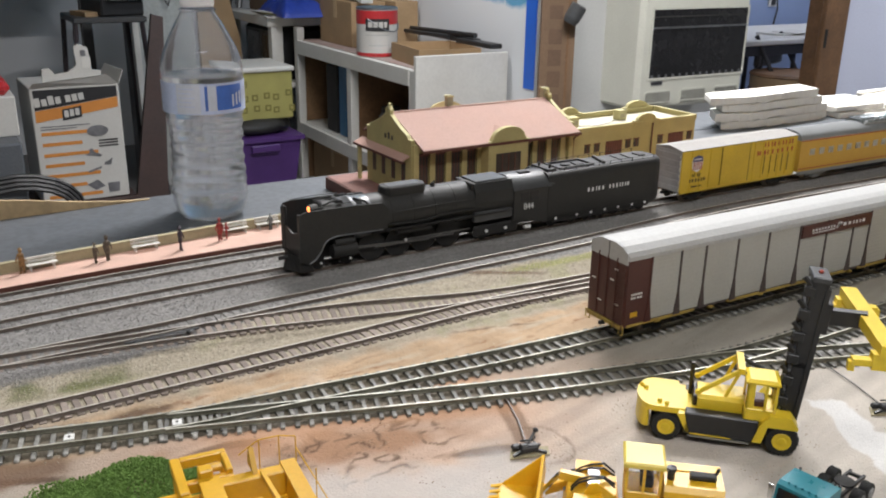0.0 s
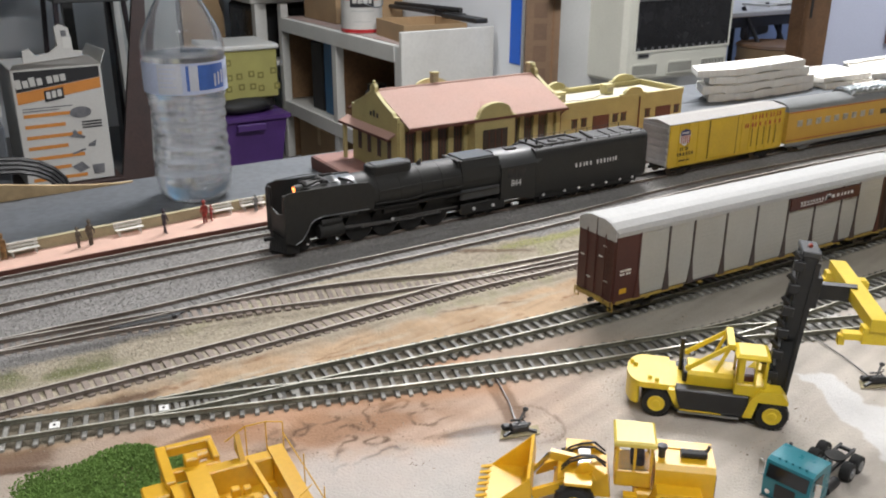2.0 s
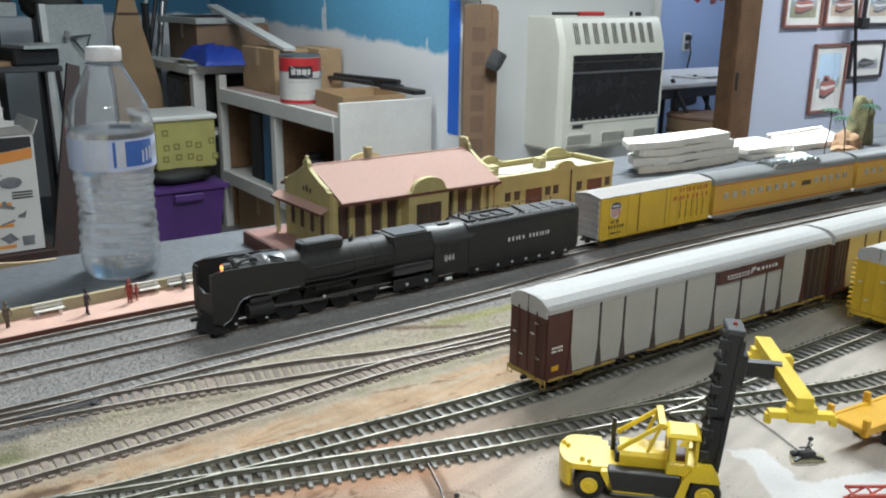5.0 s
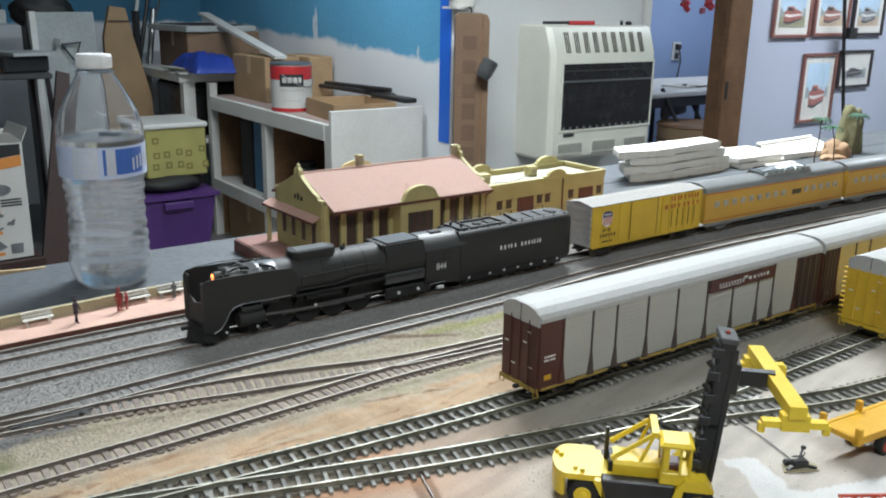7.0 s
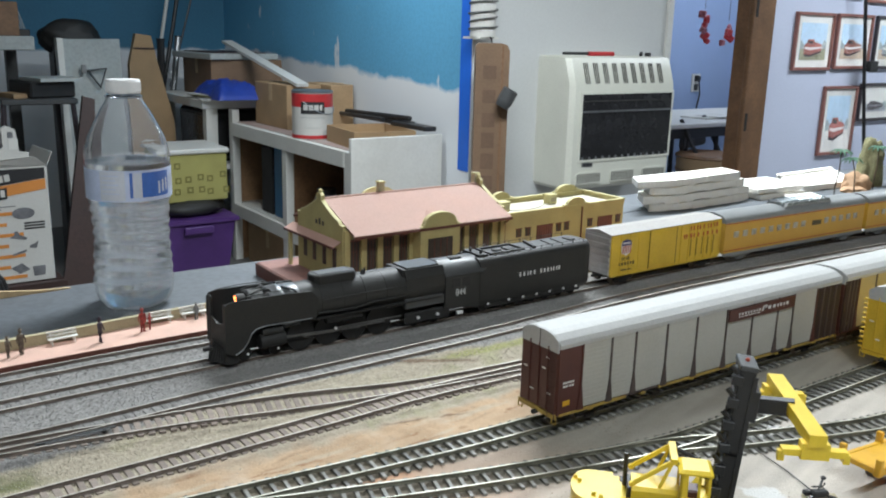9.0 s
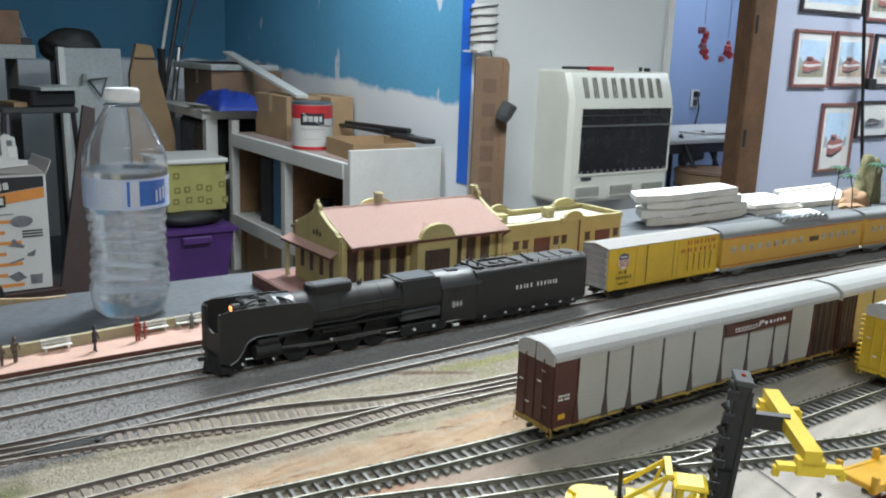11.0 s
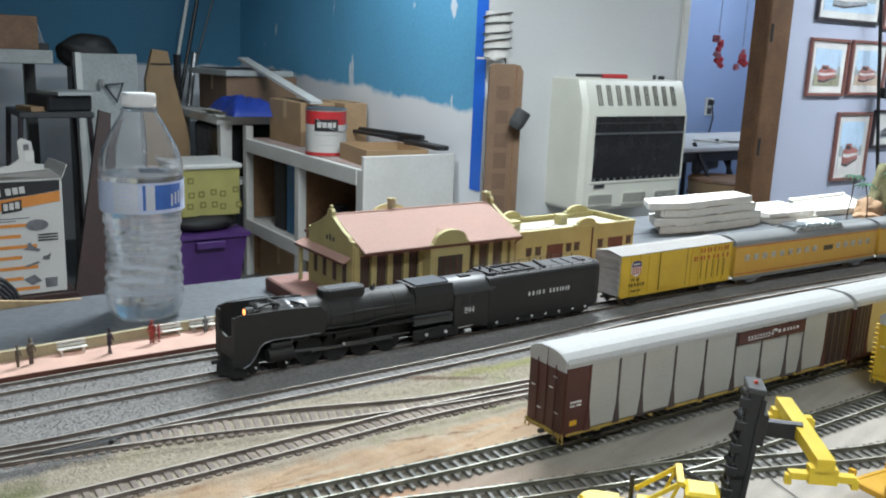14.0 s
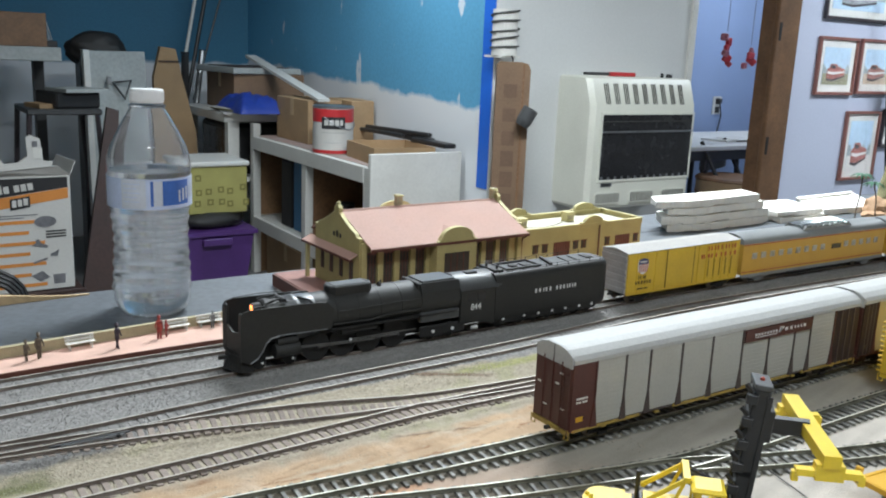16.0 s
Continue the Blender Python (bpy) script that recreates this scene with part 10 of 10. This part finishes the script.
    part("insert_mark", bx(0.203, 0.0485, H + 0.104, 0.222, 0.0498, H + 0.126), M_GREY_PRINT, i)
    return t


vacuum_carton()
t = thing("wooden_crate", pose(0.10, 3.36, FLOOR_Z), "dark wooden crate under the appliance carton", "crate")
part("body", bx(-0.20, -0.17, 0, 0.21, 0.17, 0.222, 0.004), M_DARKWOOD, t)
for z in (0.03, 0.10, 0.17):
    part("slat", bx(-0.205, -0.182, z, 0.215, -0.171, z + 0.05), M_DARKWOOD, t)
t = thing("side_cabinet", pose(-0.34, 3.05, FLOOR_Z), "grey cabinet with a red cloth and a loose pale flap", "cabinet")
part("body", bx(-0.25, -0.20, 0, 0.22, 0.25, 0.545, 0.006), M_SLATE, t)
part("door_gap", bx(-0.02, -0.202, 0.04, -0.014, -0.199, 0.52), M_BLACK, t)
t = thing("red_cloth", pose(-0.28, 3.12, FLOOR_Z + 0.545), "faded red folded cloth on the cabinet", "cloth")
part("fold", bx(-0.20, -0.12, 0.14, 0.16, 0.12, 0.19, 0.02), M_RED, t)
part("box_under", bx(-0.22, -0.14, 0, 0.17, 0.14, 0.14, 0.004), M_CARTON, t)
t = thing("coiled_hose", pose(-0.16, 2.72, FLOOR_Z), "black coiled hose hanging low beside the cabinet", "hose")
for k in range(4):
    part("coil", tube([((0.17 + 0.012 * k) * math.cos(a / 20 * 2 * math.pi), 0.02 * k, 0.32 + (0.10 + 0.01 * k) * math.sin(a / 20 * 2 * math.pi)) for a in range(21)], 0.008, 6), M_BLACK, t)
part("stand", bx(-0.03, -0.02, 0, 0.03, 0.10, 0.24), M_DECK, t)


# fixtures added out of view; only the layout lamp's place follows from shadows
def tube_fixture(x, y, length):
    t = thing("tube_light", pose(x, y, CEIL_Z), "unseen white ceiling fixture added for two light tubes", "ceiling light", "ceiling tube lights")
    part("housing", bx(-length / 2, -0.08, -0.045, length / 2, 0.08, 0.0, 0.004), M_WHITE_PAINT, t)
    for yy in (-0.04, 0.04):
        part("tube", bar((-length / 2 + 0.02, yy, -0.058), (length / 2 - 0.02, yy, -0.058), 0.012, 12), M_TUBE, t)


M_TUBE = glow("lit_light_tube", (0.95, 0.98, 1.0), 3.0)
for x, y, l in ((0.90, 1.00, 1.2), (-0.5, -0.9, 1.2), (4.2, 1.25, 1.2), (4.7, 3.3, 1.0)):
    tube_fixture(x, y, l)

# ---------------------------------------------------------------- loose gravel


def stone_material(name, dark, pale):
    m = mat(name, (1, 1, 1), 0.85, var=0.0, scale=300, fine=1500, bump=0.3, dist=0.0004)
    nt = m.node_tree
    geo = nt.nodes.new("ShaderNodeNewGeometry")
    ra = nt.nodes.new("ShaderNodeValToRGB")
    ra.color_ramp.elements[0].color, ra.color_ramp.elements[1].color = (*dark, 1), (*pale, 1)
    nt.links.new(geo.outputs["Random Per Island"], ra.inputs["Fac"])
    nt.links.new(ra.outputs["Color"], nt.nodes["Principled BSDF"].inputs["Base Color"])
    return m


def gravel(name, n, x0, x1, y0, y1, keep, size, seed, material, label):
    """Loose stones strewn over a stretch of the scenery, each a small rough lump half sunk in it."""
    rnd = np.random.RandomState(seed)
    base = np.array(((1, 0, 0), (-1, 0, 0), (0, 1, 0), (0, -1, 0), (0, 0, 1), (0, 0, -1)), float)
    tri = np.array(((0, 2, 4), (2, 1, 4), (1, 3, 4), (3, 0, 4), (2, 0, 5), (1, 2, 5), (3, 1, 5), (0, 3, 5)))
    vs, fs = [], []
    while len(vs) < n:
        x, y = rnd.uniform(x0, x1), rnd.uniform(y0, y1)
        if rnd.uniform() > keep(x, y):
            continue
        a = rnd.uniform(0, 6.28)
        p = base * rnd.uniform(0.6, 1.3, (6, 1)) * size * rnd.uniform(0.55, 1.25) * np.array((1.1, 0.85, 0.75))
        p = p @ np.array(((math.cos(a), math.sin(a), 0.2), (-math.sin(a), math.cos(a), 0.15), (0, -0.2, 1)))
        vs.append(p + np.array((x, y, relief(x, y) + size * 0.25)))
        fs.append(tri + 6 * len(fs))
    me = bpy.data.meshes.new(name)
    me.from_pydata(np.concatenate(vs).tolist(), [], np.concatenate(fs).tolist())
    me.materials.append(material)
    return tagged(new(name, me), label, "gravel", "", "stuff")


def on_ballast(x, y):
    return step(ballast_edge(x) - 0.003, ballast_edge(x) + 0.004, y)


def on_tan(x, y):
    return step(0.074, 0.086, y) * (1 - on_ballast(x, y)) * 0.9 + 0.05 * step(0.03, 0.05, y) * step(0.08, 0.07, y)


gravel("ballast_gravel", 42000, -0.46, 0.55, 0.115, 0.292, on_ballast, 0.00062, 4, stone_material("grey_ballast_stone", (0.215, 0.207, 0.20), (0.345, 0.333, 0.32)), "loose grey model ballast between the main tracks")
gravel("tan_gravel", 14000, -0.46, 0.35, 0.035, 0.153, on_tan, 0.00048, 5, stone_material("tan_gravel_stone", (0.29, 0.255, 0.195), (0.52, 0.475, 0.38)), "fine tan gravel strewn along the sidings")
gravel("dirt_crumbs", 1800, -0.42, 0.10, -0.16, 0.028, lambda x, y: 1.0 if noise.fractal((x * 30, y * 30, 4.0), 1.0, 2.0, 3) > 0.25 else 0.06, 0.00042, 6, stone_material("brown_dirt_crumb", (0.10, 0.06, 0.04), (0.50, 0.40, 0.30)), "brown dirt crumbs on the yard ground")
